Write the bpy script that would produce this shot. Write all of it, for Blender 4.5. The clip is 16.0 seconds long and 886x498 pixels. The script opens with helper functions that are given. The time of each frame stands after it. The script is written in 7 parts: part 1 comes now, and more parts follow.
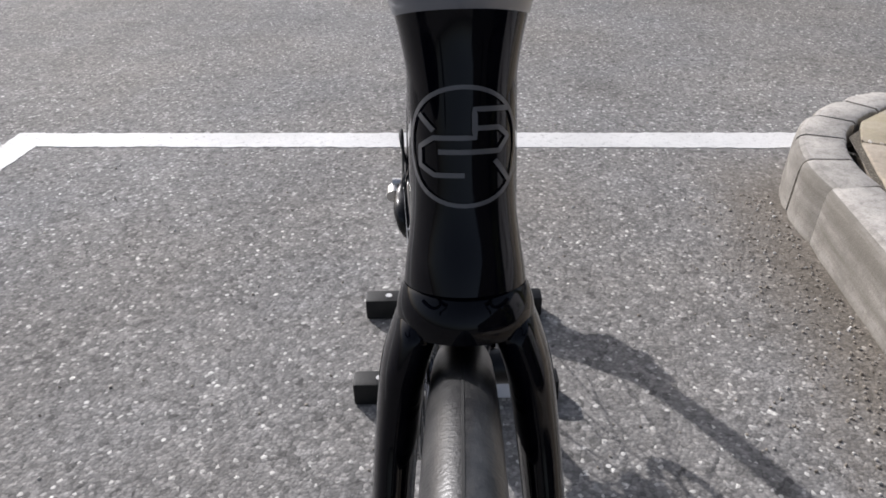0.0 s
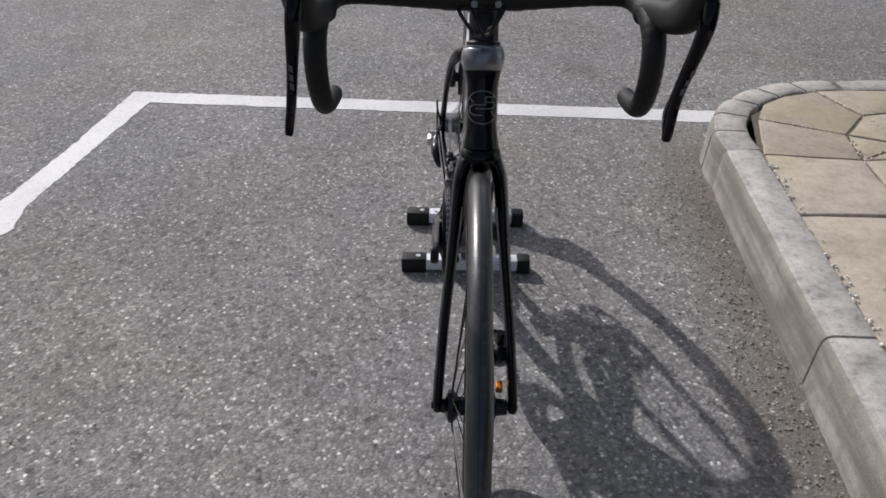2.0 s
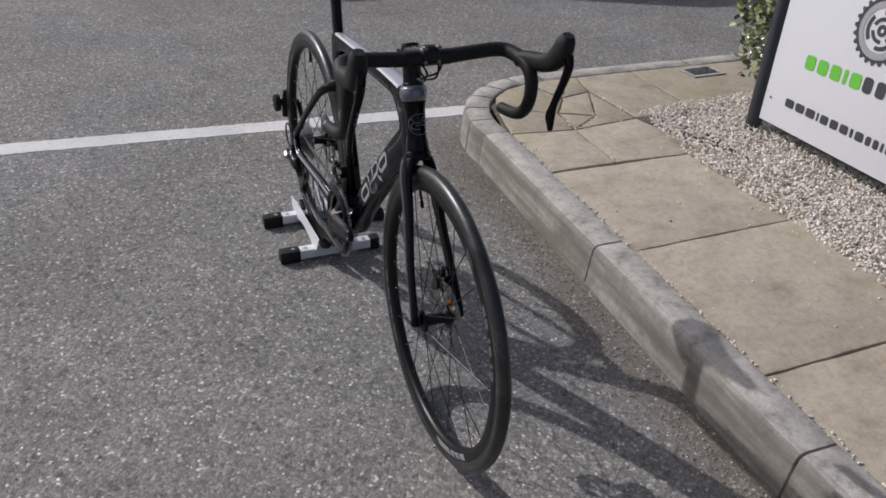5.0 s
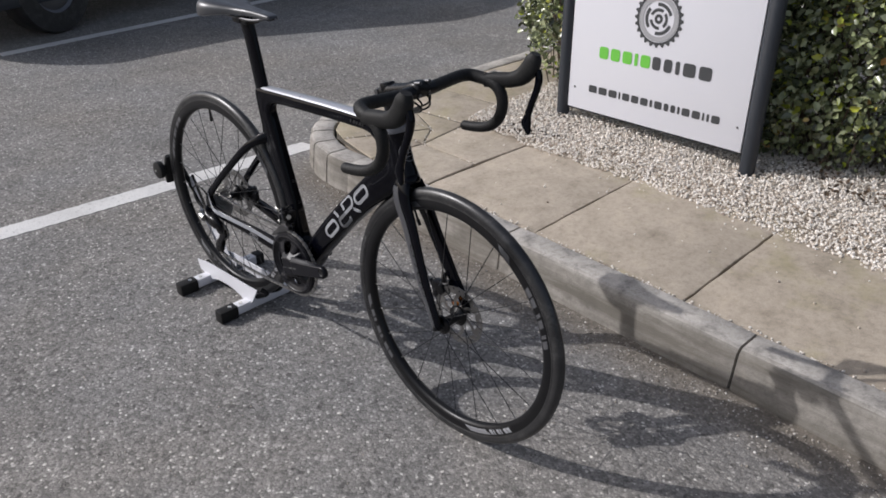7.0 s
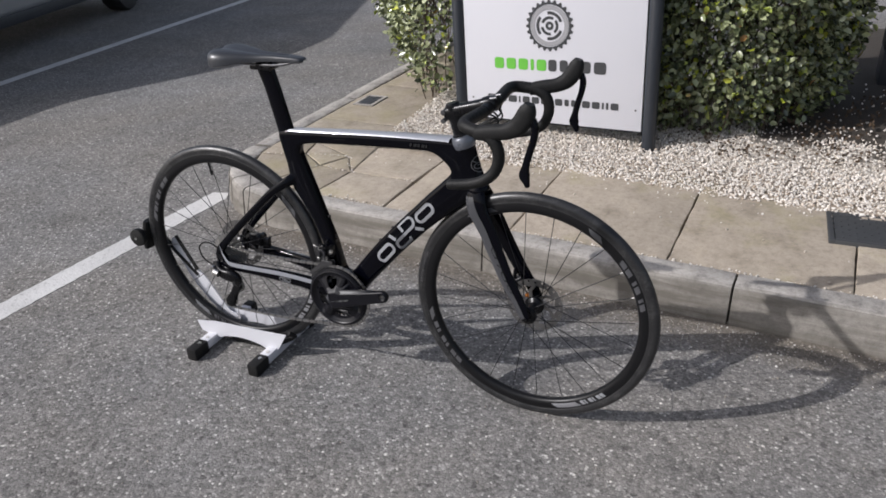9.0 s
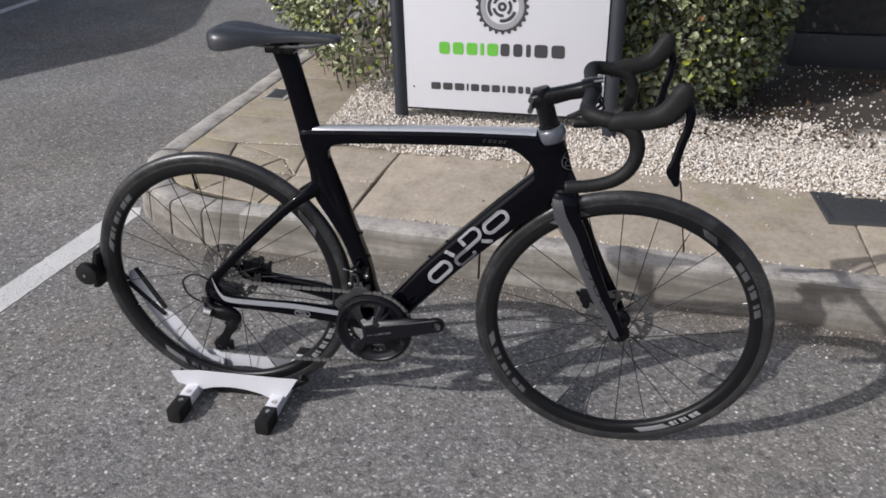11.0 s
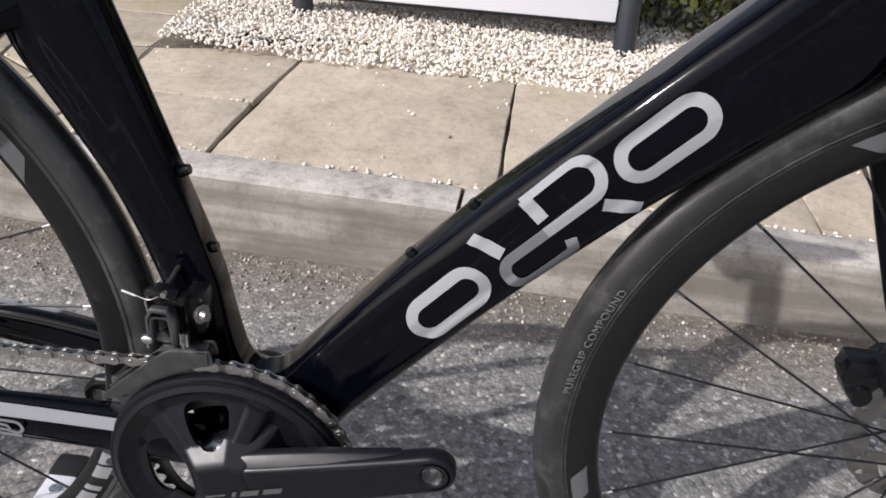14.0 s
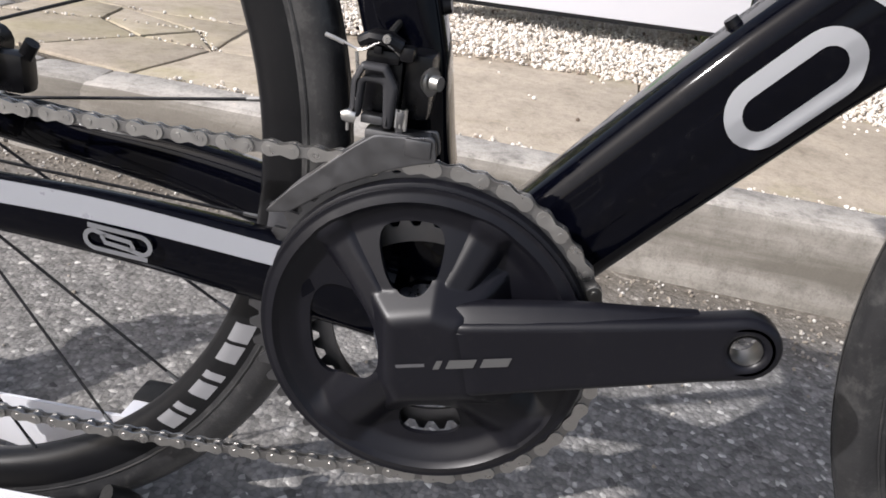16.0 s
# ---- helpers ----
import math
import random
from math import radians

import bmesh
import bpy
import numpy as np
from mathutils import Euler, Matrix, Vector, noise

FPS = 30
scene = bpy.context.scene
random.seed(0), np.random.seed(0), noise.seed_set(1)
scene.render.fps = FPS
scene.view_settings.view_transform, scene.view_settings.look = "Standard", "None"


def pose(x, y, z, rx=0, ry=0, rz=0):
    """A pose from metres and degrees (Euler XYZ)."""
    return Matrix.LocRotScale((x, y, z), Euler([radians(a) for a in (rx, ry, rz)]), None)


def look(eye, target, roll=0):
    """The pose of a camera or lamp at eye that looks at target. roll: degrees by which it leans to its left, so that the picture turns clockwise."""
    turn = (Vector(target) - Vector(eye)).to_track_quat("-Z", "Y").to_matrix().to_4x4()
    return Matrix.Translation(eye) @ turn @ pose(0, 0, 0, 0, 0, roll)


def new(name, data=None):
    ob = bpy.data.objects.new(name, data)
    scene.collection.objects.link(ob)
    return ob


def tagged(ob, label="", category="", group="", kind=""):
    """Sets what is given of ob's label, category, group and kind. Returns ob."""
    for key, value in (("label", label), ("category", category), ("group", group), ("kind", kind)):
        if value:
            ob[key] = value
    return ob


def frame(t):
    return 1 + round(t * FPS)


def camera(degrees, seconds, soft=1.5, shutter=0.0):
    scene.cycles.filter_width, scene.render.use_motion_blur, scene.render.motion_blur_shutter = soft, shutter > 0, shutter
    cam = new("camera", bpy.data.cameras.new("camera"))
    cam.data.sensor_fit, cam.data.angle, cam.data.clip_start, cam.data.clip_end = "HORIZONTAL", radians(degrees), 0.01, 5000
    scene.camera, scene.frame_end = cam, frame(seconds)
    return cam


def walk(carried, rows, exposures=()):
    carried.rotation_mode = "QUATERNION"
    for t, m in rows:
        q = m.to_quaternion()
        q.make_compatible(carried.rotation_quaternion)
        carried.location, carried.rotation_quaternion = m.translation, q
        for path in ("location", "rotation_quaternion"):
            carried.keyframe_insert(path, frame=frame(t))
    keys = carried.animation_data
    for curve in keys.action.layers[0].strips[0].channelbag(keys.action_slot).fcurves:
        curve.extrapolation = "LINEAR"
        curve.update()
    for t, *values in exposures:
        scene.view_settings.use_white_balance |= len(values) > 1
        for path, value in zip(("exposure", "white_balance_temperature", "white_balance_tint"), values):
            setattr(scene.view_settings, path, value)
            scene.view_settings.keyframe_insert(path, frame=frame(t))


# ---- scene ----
cam = camera(60.4, 16.0, soft=1.7)
PATH = [
    (0, (-0.006, -0.108, 0.847), (-0.024, 1.620, -0.157), -1.4),
    (0.5, (0.001, -0.264, 0.918), (-0.018, 1.462, -0.091), -1.0),
    (1, (-0.001, -0.44, 0.954), (-0.034, 1.283, -0.06), -0.5),
    (1.5, (-0.021, -0.618, 1.012), (-0.055, 1.091, -0.026), -0.1),
    (2, (-0.039, -0.806, 1.123), (-0.06, 0.882, 0.051), 0.5),
    (2.5, (-0.079, -0.975, 1.199), (-0.06, 0.696, 0.1), 0.9),
    (3, (-0.144, -1.132, 1.264), (-0.02, 0.523, 0.148), 1.4),
    (3.5, (-0.278, -1.226, 1.295), (0.002, 0.405, 0.172), 2.0),
    (4, (-0.406, -1.258, 1.321), (0.034, 0.347, 0.211), 2.8),
    (4.5, (-0.476, -1.262, 1.334), (0.11, 0.32, 0.259), 3.3),
    (4.7, (-0.52, -1.25, 1.339), (0.126, 0.321, 0.283), 3.5),
    (6.8, (-1.085, -1.063, 1.39), (0.157, 0.17, 0.423), 1.2),
    (7, (-1.174, -1.044, 1.393), (0.116, 0.148, 0.435), 0.8),
    (7.5, (-1.351, -0.954, 1.406), (0.048, 0.126, 0.469), 0.3),
    (8, (-1.422, -0.8, 1.412), (0.063, 0.17, 0.488), -0.7),
    (8.5, (-1.532, -0.676, 1.417), (0.025, 0.187, 0.505), -1.7),
    (9, (-1.694, -0.52, 1.423), (-0.076, 0.229, 0.517), -2.3),
    (9.2, (-1.719, -0.468, 1.426), (-0.082, 0.238, 0.52), -2.7),
    (11.3, (-1.461, 0.201, 1.288), (0.274, 0.492, 0.336), 0.7),
    (11.5, (-1.386, 0.234, 1.26), (0.34, 0.508, 0.287), 0.9),
    (12, (-1.18, 0.323, 1.161), (0.53, 0.543, 0.146), 1.5),
    (12.5, (-0.979, 0.401, 1.044), (0.718, 0.557, -0.003), 2.0),
    (13, (-0.805, 0.425, 0.931), (0.887, 0.527, -0.131), 2.8),
    (13.5, (-0.603, 0.421, 0.822), (1.102, 0.489, -0.221), 4.2),
    (14, (-0.483, 0.423, 0.753), (1.253, 0.47, -0.239), 5.3),
    (14.5, (-0.411, 0.432, 0.698), (1.361, 0.469, -0.23), 6.2),
    (15, (-0.405, 0.468, 0.608), (1.391, 0.51, -0.271), 7.3),
    (15.5, (-0.421, 0.506, 0.547), (1.387, 0.594, -0.304), 8.2),
    (16, (-0.42, 0.548, 0.512), (1.386, 0.731, -0.327), 8.0),
]
walk(cam, [(t, look(eye, target, roll)) for t, eye, target, roll in PATH], exposures=[(0, 0.19, 6200, 13), (0.5, 0.19, 6200, 13), (1, 0.10, 6200, 13), (1.5, 0.00, 6200, 13), (2, -0.14, 6200, 13), (2.5, -0.25, 6200, 13), (3.5, -0.37, 6200, 13), (4.5, -0.38, 6200, 13), (7, -0.20, 6200, 13), (9, -0.16, 6200, 13), (11.5, -0.22, 6200, 13), (12.5, -0.16, 6200, 13), (13.5, 0.14, 6350, 13), (14.5, 0.36, 6350, 13), (15.2, 0.36, 6350, 13), (16, 0.40, 6350, 13)])

from mathutils.bvhtree import BVHTree

# ---- light: clear sky, low sun from behind the rear wheel's drive side ----
SUN_WAY = Vector((0.725, -0.92, -0.83)).normalized()
world = bpy.data.worlds.new("sky")
scene.world = world
world.use_nodes = True
wn = world.node_tree
sky = wn.nodes.new("ShaderNodeTexSky")
sky.sky_type, sky.sun_disc = "NISHITA", False
sky.sun_elevation = math.asin(-SUN_WAY.z)
sky.sun_rotation = math.atan2(-SUN_WAY.x, -SUN_WAY.y)
sky.dust_density = 3.0
wn.nodes["Background"].inputs["Strength"].default_value = 0.13
pale = wn.nodes.new("ShaderNodeHueSaturation")
pale.inputs["Saturation"].default_value = 0.62
wn.links.new(sky.outputs["Color"], pale.inputs["Color"])
wn.links.new(pale.outputs["Color"], wn.nodes["Background"].inputs["Color"])
sun_data = bpy.data.lights.new("sun", "SUN")
sun_data.energy, sun_data.angle, sun_data.color = 3.9, radians(0.6), (1.0, 0.97, 0.93)
sun = new("sun", sun_data)
sun.matrix_world = look((-7, 9, 8), Vector((-7, 9, 8)) + SUN_WAY)
scene.view_settings.exposure = 0.0


# ---- materials ----
def material(name, color, rough=0.6, metal=0.0, coat=0.0, spec=0.5):
    m = bpy.data.materials.new(name)
    m.use_nodes = True
    b = m.node_tree.nodes["Principled BSDF"]
    b.inputs["Base Color"].default_value = (*color, 1)
    b.inputs["Roughness"].default_value = rough
    b.inputs["Metallic"].default_value = metal
    b.inputs["Coat Weight"].default_value = coat
    b.inputs["Coat Roughness"].default_value = 0.04
    b.inputs["Specular IOR Level"].default_value = spec
    return m


class Nodes:
    """Short hand for one material's node tree."""

    def __init__(self, m):
        self.tree = m.node_tree
        self.out = self.tree.nodes["Principled BSDF"]
        self.place = self.add("ShaderNodeNewGeometry").outputs["Position"]

    def add(self, kind, **values):
        n = self.tree.nodes.new(kind)
        for key, value in values.items():
            n.inputs[key.replace("_", " ")].default_value = value
        return n

    def link(self, a, b):
        self.tree.links.new(a, b)

    def noise(self, scale, detail=4.0, rough=0.55, vector=None):
        n = self.add("ShaderNodeTexNoise", Scale=scale, Detail=detail, Roughness=rough)
        self.link(vector or self.place, n.inputs["Vector"])
        return n.outputs["Fac"]

    def cells(self, scale, feature="F1", vector=None):
        n = self.add("ShaderNodeTexVoronoi", Scale=scale)
        n.feature = feature
        self.link(vector or self.place, n.inputs["Vector"])
        return n

    def ramp(self, value, stops):
        n = self.add("ShaderNodeValToRGB")
        e = n.color_ramp.elements
        while len(e) < len(stops):
            e.new(0.5)
        for spot, (at, c) in zip(e, stops):
            spot.position, spot.color = at, (*(c if isinstance(c, tuple) else (c, c, c)), 1)
        self.link(value, n.inputs["Fac"])
        return n.outputs["Color"]

    def mix(self, a, b, fac, kind="MIX"):
        n = self.tree.nodes.new("ShaderNodeMix")
        n.data_type, n.blend_type = "RGBA", kind
        for value, socket in ((fac, n.inputs["Factor"]), (a, n.inputs[6]), (b, n.inputs[7])):
            if isinstance(value, (int, float)):
                socket.default_value = value
            elif isinstance(value, tuple):
                socket.default_value = (*value, 1)
            else:
                self.link(value, socket)
        return n.outputs[2]

    def color(self, value):
        self.link(value, self.out.inputs["Base Color"])

    def rough(self, value):
        self.link(value, self.out.inputs["Roughness"])

    def bump(self, value, strength, distance):
        n = self.add("ShaderNodeBump", Strength=strength, Distance=distance)
        self.link(value, n.inputs["Height"])
        self.link(n.outputs["Normal"], self.out.inputs["Normal"])

    def math(self, op, a, b):
        n = self.tree.nodes.new("ShaderNodeMath")
        n.operation = op
        for value, socket in zip((a, b), n.inputs):
            if isinstance(value, (int, float)):
                socket.default_value = value
            else:
                self.link(value, socket)
        return n.outputs[0]


def asphalt_material():
    m = material("asphalt", (0.2, 0.2, 0.2), 0.9, spec=0.15)
    n = Nodes(m)
    chips = n.cells(150.0)
    fine = n.noise(320, 3)
    tone = n.ramp(chips.outputs["Color"], [(0.0, (0.148, 0.146, 0.142)), (0.5, (0.235, 0.230, 0.225)), (0.82, (0.315, 0.307, 0.298)), (0.97, (0.72, 0.71, 0.68))])
    tar = n.ramp(chips.outputs["Distance"], [(0.25, 1.0), (0.75, 0.74)])
    c = n.mix(tone, tar, 0.75, "MULTIPLY")
    coarse = n.cells(74.0)
    c = n.mix(c, n.ramp(coarse.outputs["Color"], [(0.0, 0.44), (0.35, 0.96), (0.75, 1.04), (1.0, 1.70)]), 0.85, "MULTIPLY")
    white = n.cells(44.0)
    spot = n.math("MULTIPLY", n.ramp(white.outputs["Color"], [(0.84, 0.0), (0.86, 1.0)]), n.ramp(white.outputs["Distance"], [(0.14, 1.0), (0.22, 0.0)]))
    c = n.mix(c, (0.66, 0.65, 0.63), spot)
    wear = n.ramp(n.noise(1.3, 6, 0.65), [(0.3, 0.78), (0.7, 1.08)])
    c = n.mix(c, wear, 1.0, "MULTIPLY")
    c = n.mix(c, n.ramp(n.noise(0.9, 4, 0.6), [(0.35, (1.0, 1.0, 1.0)), (0.62, (1.03, 0.99, 0.935))]), 1.0, "MULTIPLY")
    oil = n.ramp(n.noise(3.1, 3), [(0.30, 0.72), (0.42, 1.0)])
    c = n.mix(c, oil, 0.5, "MULTIPLY")
    # brown dirt gathered along the foot of the kerb, which runs near x = 0.69 + 0.068 y
    xyz = n.add("ShaderNodeSeparateXYZ")
    n.link(n.place, xyz.inputs[0])
    off = n.math("SUBTRACT", n.math("ADD", n.math("MULTIPLY", xyz.outputs[1], 0.068), 0.69), xyz.outputs[0])
    near = n.ramp(n.math("ADD", n.math("ADD", off, 0.5), n.math("MULTIPLY", n.math("SUBTRACT", n.noise(9, 5, 0.7), 0.5), 0.22)), [(0.25, 0.0), (0.44, 0.80), (0.57, 0.60), (0.72, 0.0)])
    near = n.math("MULTIPLY", near, n.ramp(n.math("MULTIPLY", xyz.outputs[1], 0.4), [(0.62, 1.0), (0.76, 0.0)]))
    c = n.mix(c, n.mix(n.mix(c, (0.44, 0.35, 0.25), 0.85, "MULTIPLY"), (0.175, 0.150, 0.117), 0.55), near)
    n.color(c)
    height = n.math("ADD", n.ramp(chips.outputs["Distance"], [(0.0, 1.0), (0.8, 0.0)]), n.math("MULTIPLY", fine, 0.8))
    n.bump(height, 0.5, 0.0028)
    return m


def line_paint_material():
    m = material("road_paint", (0.7, 0.7, 0.68), 0.7)
    n = Nodes(m)
    c = n.ramp(n.noise(60, 6, 0.7), [(0.30, (0.30, 0.29, 0.28)), (0.42, (0.60, 0.588, 0.57)), (0.8, (0.68, 0.667, 0.645))])
    n.color(n.mix(c, n.ramp(n.noise(4, 4), [(0.3, 0.85), (0.6, 1.0)]), 1.0, "MULTIPLY"))
    n.bump(n.cells(120.0).outputs["Distance"], 0.4, 0.003)
    return m


def flag_material():
    m = material("paving_flag", (0.42, 0.36, 0.28), 0.85)
    n = Nodes(m)
    own = n.add("ShaderNodeObjectInfo").outputs["Random"]
    c = n.mix((0.352, 0.302, 0.240), (0.425, 0.369, 0.300), own)
    c = n.mix(c, n.ramp(n.noise(7, 6, 0.65), [(0.28, (0.62, 0.61, 0.58)), (0.42, (0.88, 0.87, 0.85)), (0.58, (1.02, 1.01, 1.0)), (0.8, (1.10, 1.07, 1.02))]), 1.0, "MULTIPLY")
    c = n.mix(c, n.ramp(n.noise(240, 2), [(0.3, 0.78), (0.55, 1.05)]), 0.6, "MULTIPLY")
    c = n.mix(c, n.ramp(n.noise(46, 5, 0.75), [(0.34, 0.72), (0.5, 1.0), (0.68, 1.12)]), 0.75, "MULTIPLY")
    moss = n.ramp(n.noise(2.2, 5, 0.7), [(0.56, 0.0), (0.72, 0.45)])
    c = n.mix(c, (0.27, 0.25, 0.10), moss)
    # yellow-green growth spread over the flags of the far corner
    xyz = n.add("ShaderNodeSeparateXYZ")
    n.link(n.place, xyz.inputs[0])
    far = n.math("MULTIPLY", n.ramp(n.math("MULTIPLY", xyz.outputs[1], 0.4), [(0.40, 0.0), (0.60, 1.0)]), n.ramp(n.noise(4.5, 6, 0.7), [(0.42, 0.0), (0.66, 0.42)]))
    c = n.mix(c, (0.31, 0.275, 0.14), far)
    n.color(c)
    n.bump(n.math("ADD", n.noise(180, 3), n.math("MULTIPLY", n.noise(14, 3), 0.8)), 0.35, 0.003)
    return m


def kerb_material():
    m = material("concrete_kerb", (0.40, 0.37, 0.33), 0.85)
    n = Nodes(m)
    own = n.add("ShaderNodeObjectInfo").outputs["Random"]
    c = n.mix((0.41, 0.382, 0.345), (0.485, 0.452, 0.41), own)
    c = n.mix(c, n.ramp(n.noise(9, 6, 0.7), [(0.28, 0.36), (0.44, 0.76), (0.6, 1.0), (0.8, 1.1)]), 1.0, "MULTIPLY")
    c = n.mix(c, n.ramp(n.noise(260, 2), [(0.32, 0.7), (0.5, 1.04)]), 0.6, "MULTIPLY")
    c = n.mix(c, n.ramp(n.noise(38, 6, 0.78), [(0.34, 0.55), (0.50, 1.0), (0.68, 1.10)]), 0.8, "MULTIPLY")
    # long streaks of road grime on faces turned to the road, which are also darker throughout
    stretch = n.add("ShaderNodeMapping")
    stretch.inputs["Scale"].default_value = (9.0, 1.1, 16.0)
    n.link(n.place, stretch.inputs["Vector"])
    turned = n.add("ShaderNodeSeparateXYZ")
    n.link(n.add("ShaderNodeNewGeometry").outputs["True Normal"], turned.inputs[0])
    grime_tone = n.math("MULTIPLY", n.ramp(n.noise(1.0, 6, 0.65, stretch.outputs[0]), [(0.36, 0.40), (0.58, 0.92)]), n.ramp(n.math("MULTIPLY", turned.outputs[0], -1.0), [(0.25, 0.0), (0.75, 1.0)]))
    c = n.mix(c, (0.125, 0.112, 0.092), grime_tone)
    n.color(c)
    n.bump(n.math("ADD", n.noise(220, 3), n.noise(30, 3)), 0.4, 0.003)
    return m


def gravel_material():
    m = material("white_gravel", (0.7, 0.66, 0.6), 0.8)
    n = Nodes(m)
    each = n.add("ShaderNodeNewGeometry").outputs["Random Per Island"]
    c = n.ramp(each, [(0.0, (0.16, 0.12, 0.09)), (0.03, (0.40, 0.33, 0.26)), (0.12, (0.58, 0.51, 0.43)), (0.5, (0.69, 0.635, 0.565)), (1.0, (0.84, 0.80, 0.745))])
    n.color(n.mix(c, n.ramp(n.noise(400, 3), [(0.3, 0.75), (0.6, 1.05)]), 0.6, "MULTIPLY"))
    n.bump(n.noise(500, 2), 0.3, 0.002)
    return m


def leaf_material(name, dark, mid, bright):
    m = material(name, mid, 0.27, spec=0.9)
    n = Nodes(m)
    each = n.add("ShaderNodeNewGeometry").outputs["Random Per Island"]
    c = n.ramp(each, [(0.0, dark), (0.42, mid), (0.88, bright), (0.945, (0.38, 0.46, 0.045)), (0.985, (0.42, 0.44, 0.05)), (1.0, (0.34, 0.17, 0.07))])
    n.color(n.mix(c, n.ramp(n.noise(90, 3), [(0.3, 0.8), (0.7, 1.15)]), 0.6, "MULTIPLY"))
    m.node_tree.nodes["Principled BSDF"].inputs["Subsurface Weight"].default_value = 0.0
    return m


def paint_material(name, color, rough, coat, spec=0.5, metal=0.0):
    m = material(name, color, rough, metal, coat, spec)
    n = Nodes(m)
    n.rough(n.ramp(n.noise(25, 5, 0.7), [(0.3, max(rough - 0.04, 0.02)), (0.75, rough + 0.07)]))
    dust = n.ramp(n.noise(160, 4, 0.7), [(0.55, 0.0), (0.85, 0.03)])
    n.color(n.mix(color, (0.20, 0.19, 0.18), dust))
    return m


def rubber_material(name, tone, rough, grain, depth, spec=0.22):
    m = material(name, (tone, tone, tone), rough, spec=spec)
    n = Nodes(m)
    c = n.ramp(n.noise(30, 5, 0.7), [(0.3, (tone * 0.75,) * 3), (0.7, (tone * 1.35, tone * 1.33, tone * 1.3))])
    n.color(n.mix(c, (0.16, 0.15, 0.14), n.ramp(n.noise(220, 3, 0.7), [(0.56, 0.0), (0.8, 0.12)])))
    n.bump(n.noise(grain, 2), 0.35, depth)
    return m


def tyre_material():
    m = material("tyre_rubber", (0.020, 0.020, 0.021), 0.33, spec=0.52)
    n = Nodes(m)
    c = n.ramp(n.noise(26, 5, 0.7), [(0.3, (0.014, 0.014, 0.015)), (0.7, (0.026, 0.026, 0.027))])
    # scuffed patches with ragged edges and fine pale dust
    scuff = n.math("MULTIPLY", n.ramp(n.noise(17, 6, 0.75), [(0.50, 0.0), (0.56, 1.0)]), n.ramp(n.noise(110, 4, 0.7), [(0.40, 0.15), (0.62, 0.6)]))
    c = n.mix(c, (0.066, 0.065, 0.063), scuff)
    n.color(n.mix(c, (0.16, 0.15, 0.14), n.ramp(n.noise(240, 3, 0.7), [(0.56, 0.0), (0.8, 0.14)])))
    n.bump(n.math("ADD", n.noise(700, 2), n.math("MULTIPLY", n.noise(60, 4, 0.7), 1.5)), 0.35, 0.0005)
    return m


def metal_material(name, color, rough):
    m = material(name, color, rough, 1.0)
    n = Nodes(m)
    n.rough(n.ramp(n.noise(120, 4), [(0.3, rough * 0.8), (0.7, min(rough * 1.5, 1))]))
    return m


M_ASPHALT = asphalt_material()
M_LINE = line_paint_material()
M_FLAG = flag_material()
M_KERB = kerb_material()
M_GRAVEL = gravel_material()
# the brightest leaf tone has a greyish sheen put into its colour
M_LEAF = leaf_material("hedge_leaf", (0.036, 0.045, 0.022), (0.150, 0.175, 0.080), (0.44, 0.47, 0.27))
M_TWIG = material("twig_bark", (0.09, 0.065, 0.045), 0.9)
M_BLACK = paint_material("gloss_black_paint", (0.0012, 0.0014, 0.0032), 0.06, 0.0, 0.17)
M_SATIN = paint_material("satin_black_alloy", (0.004, 0.004, 0.005), 0.28, 0.0, 0.28)
M_CARBON = paint_material("satin_black_rim", (0.006, 0.006, 0.0068), 0.36, 0.0, 0.28)
M_GREY = paint_material("grey_paint", (0.135, 0.145, 0.168), 0.3, 0.6, metal=0.4)
M_SILVER = paint_material("pale_grey_paint", (0.36, 0.37, 0.40), 0.30, 0.45, metal=0.25)
M_DECAL = material("pale_grey_decal", (0.28, 0.285, 0.297), 0.75, spec=0.04)
M_DIMSILVER = material("dim_grey_decal", (0.15, 0.152, 0.16), 0.75, spec=0.04)
M_FAINT = material("faint_grey_decal", (0.011, 0.011, 0.012), 0.35)
M_DECALW = material("white_decal", (0.22, 0.22, 0.23), 0.45)
M_DIM = material("dark_grey_decal", (0.085, 0.085, 0.09), 0.35)
M_TYRE = tyre_material()
M_SEAM = material("tyre_seam", (0.008, 0.008, 0.008), 0.7)
M_TAPE = rubber_material("bar_tape", 0.010, 0.55, 700, 0.0012)
M_HOOD = rubber_material("hood_rubber", 0.012, 0.6, 1200, 0.0006)
M_FOOT = rubber_material("foot_rubber", 0.012, 0.55, 500, 0.0008)
M_STEEL = metal_material("steel", (0.56, 0.55, 0.53), 0.28)
M_CHAIN = metal_material("chain_steel", (0.46, 0.45, 0.435), 0.30)
M_LINK = metal_material("inner_link_steel", (0.26, 0.255, 0.25), 0.38)
M_DARKSTEEL = metal_material("dark_steel", (0.16, 0.16, 0.165), 0.35)
M_SPOKE = metal_material("black_spoke", (0.05, 0.05, 0.052), 0.4)
M_SADDLE = paint_material("saddle_cover", (0.030, 0.032, 0.037), 0.36, 0.0)
M_WHITE = paint_material("white_powder_coat", (0.64, 0.64, 0.67), 0.4, 0.1)
M_ORANGE = material("orange_anodised", (0.6, 0.2, 0.02), 0.35, 0.6)
M_BOARD = paint_material("white_sign_panel", (0.60, 0.60, 0.635), 0.35, 0.1)
M_POST = paint_material("dark_grey_post", (0.022, 0.026, 0.033), 0.45, 0.0)
M_GREEN = material("green_vinyl", (0.13, 0.45, 0.05), 0.45)
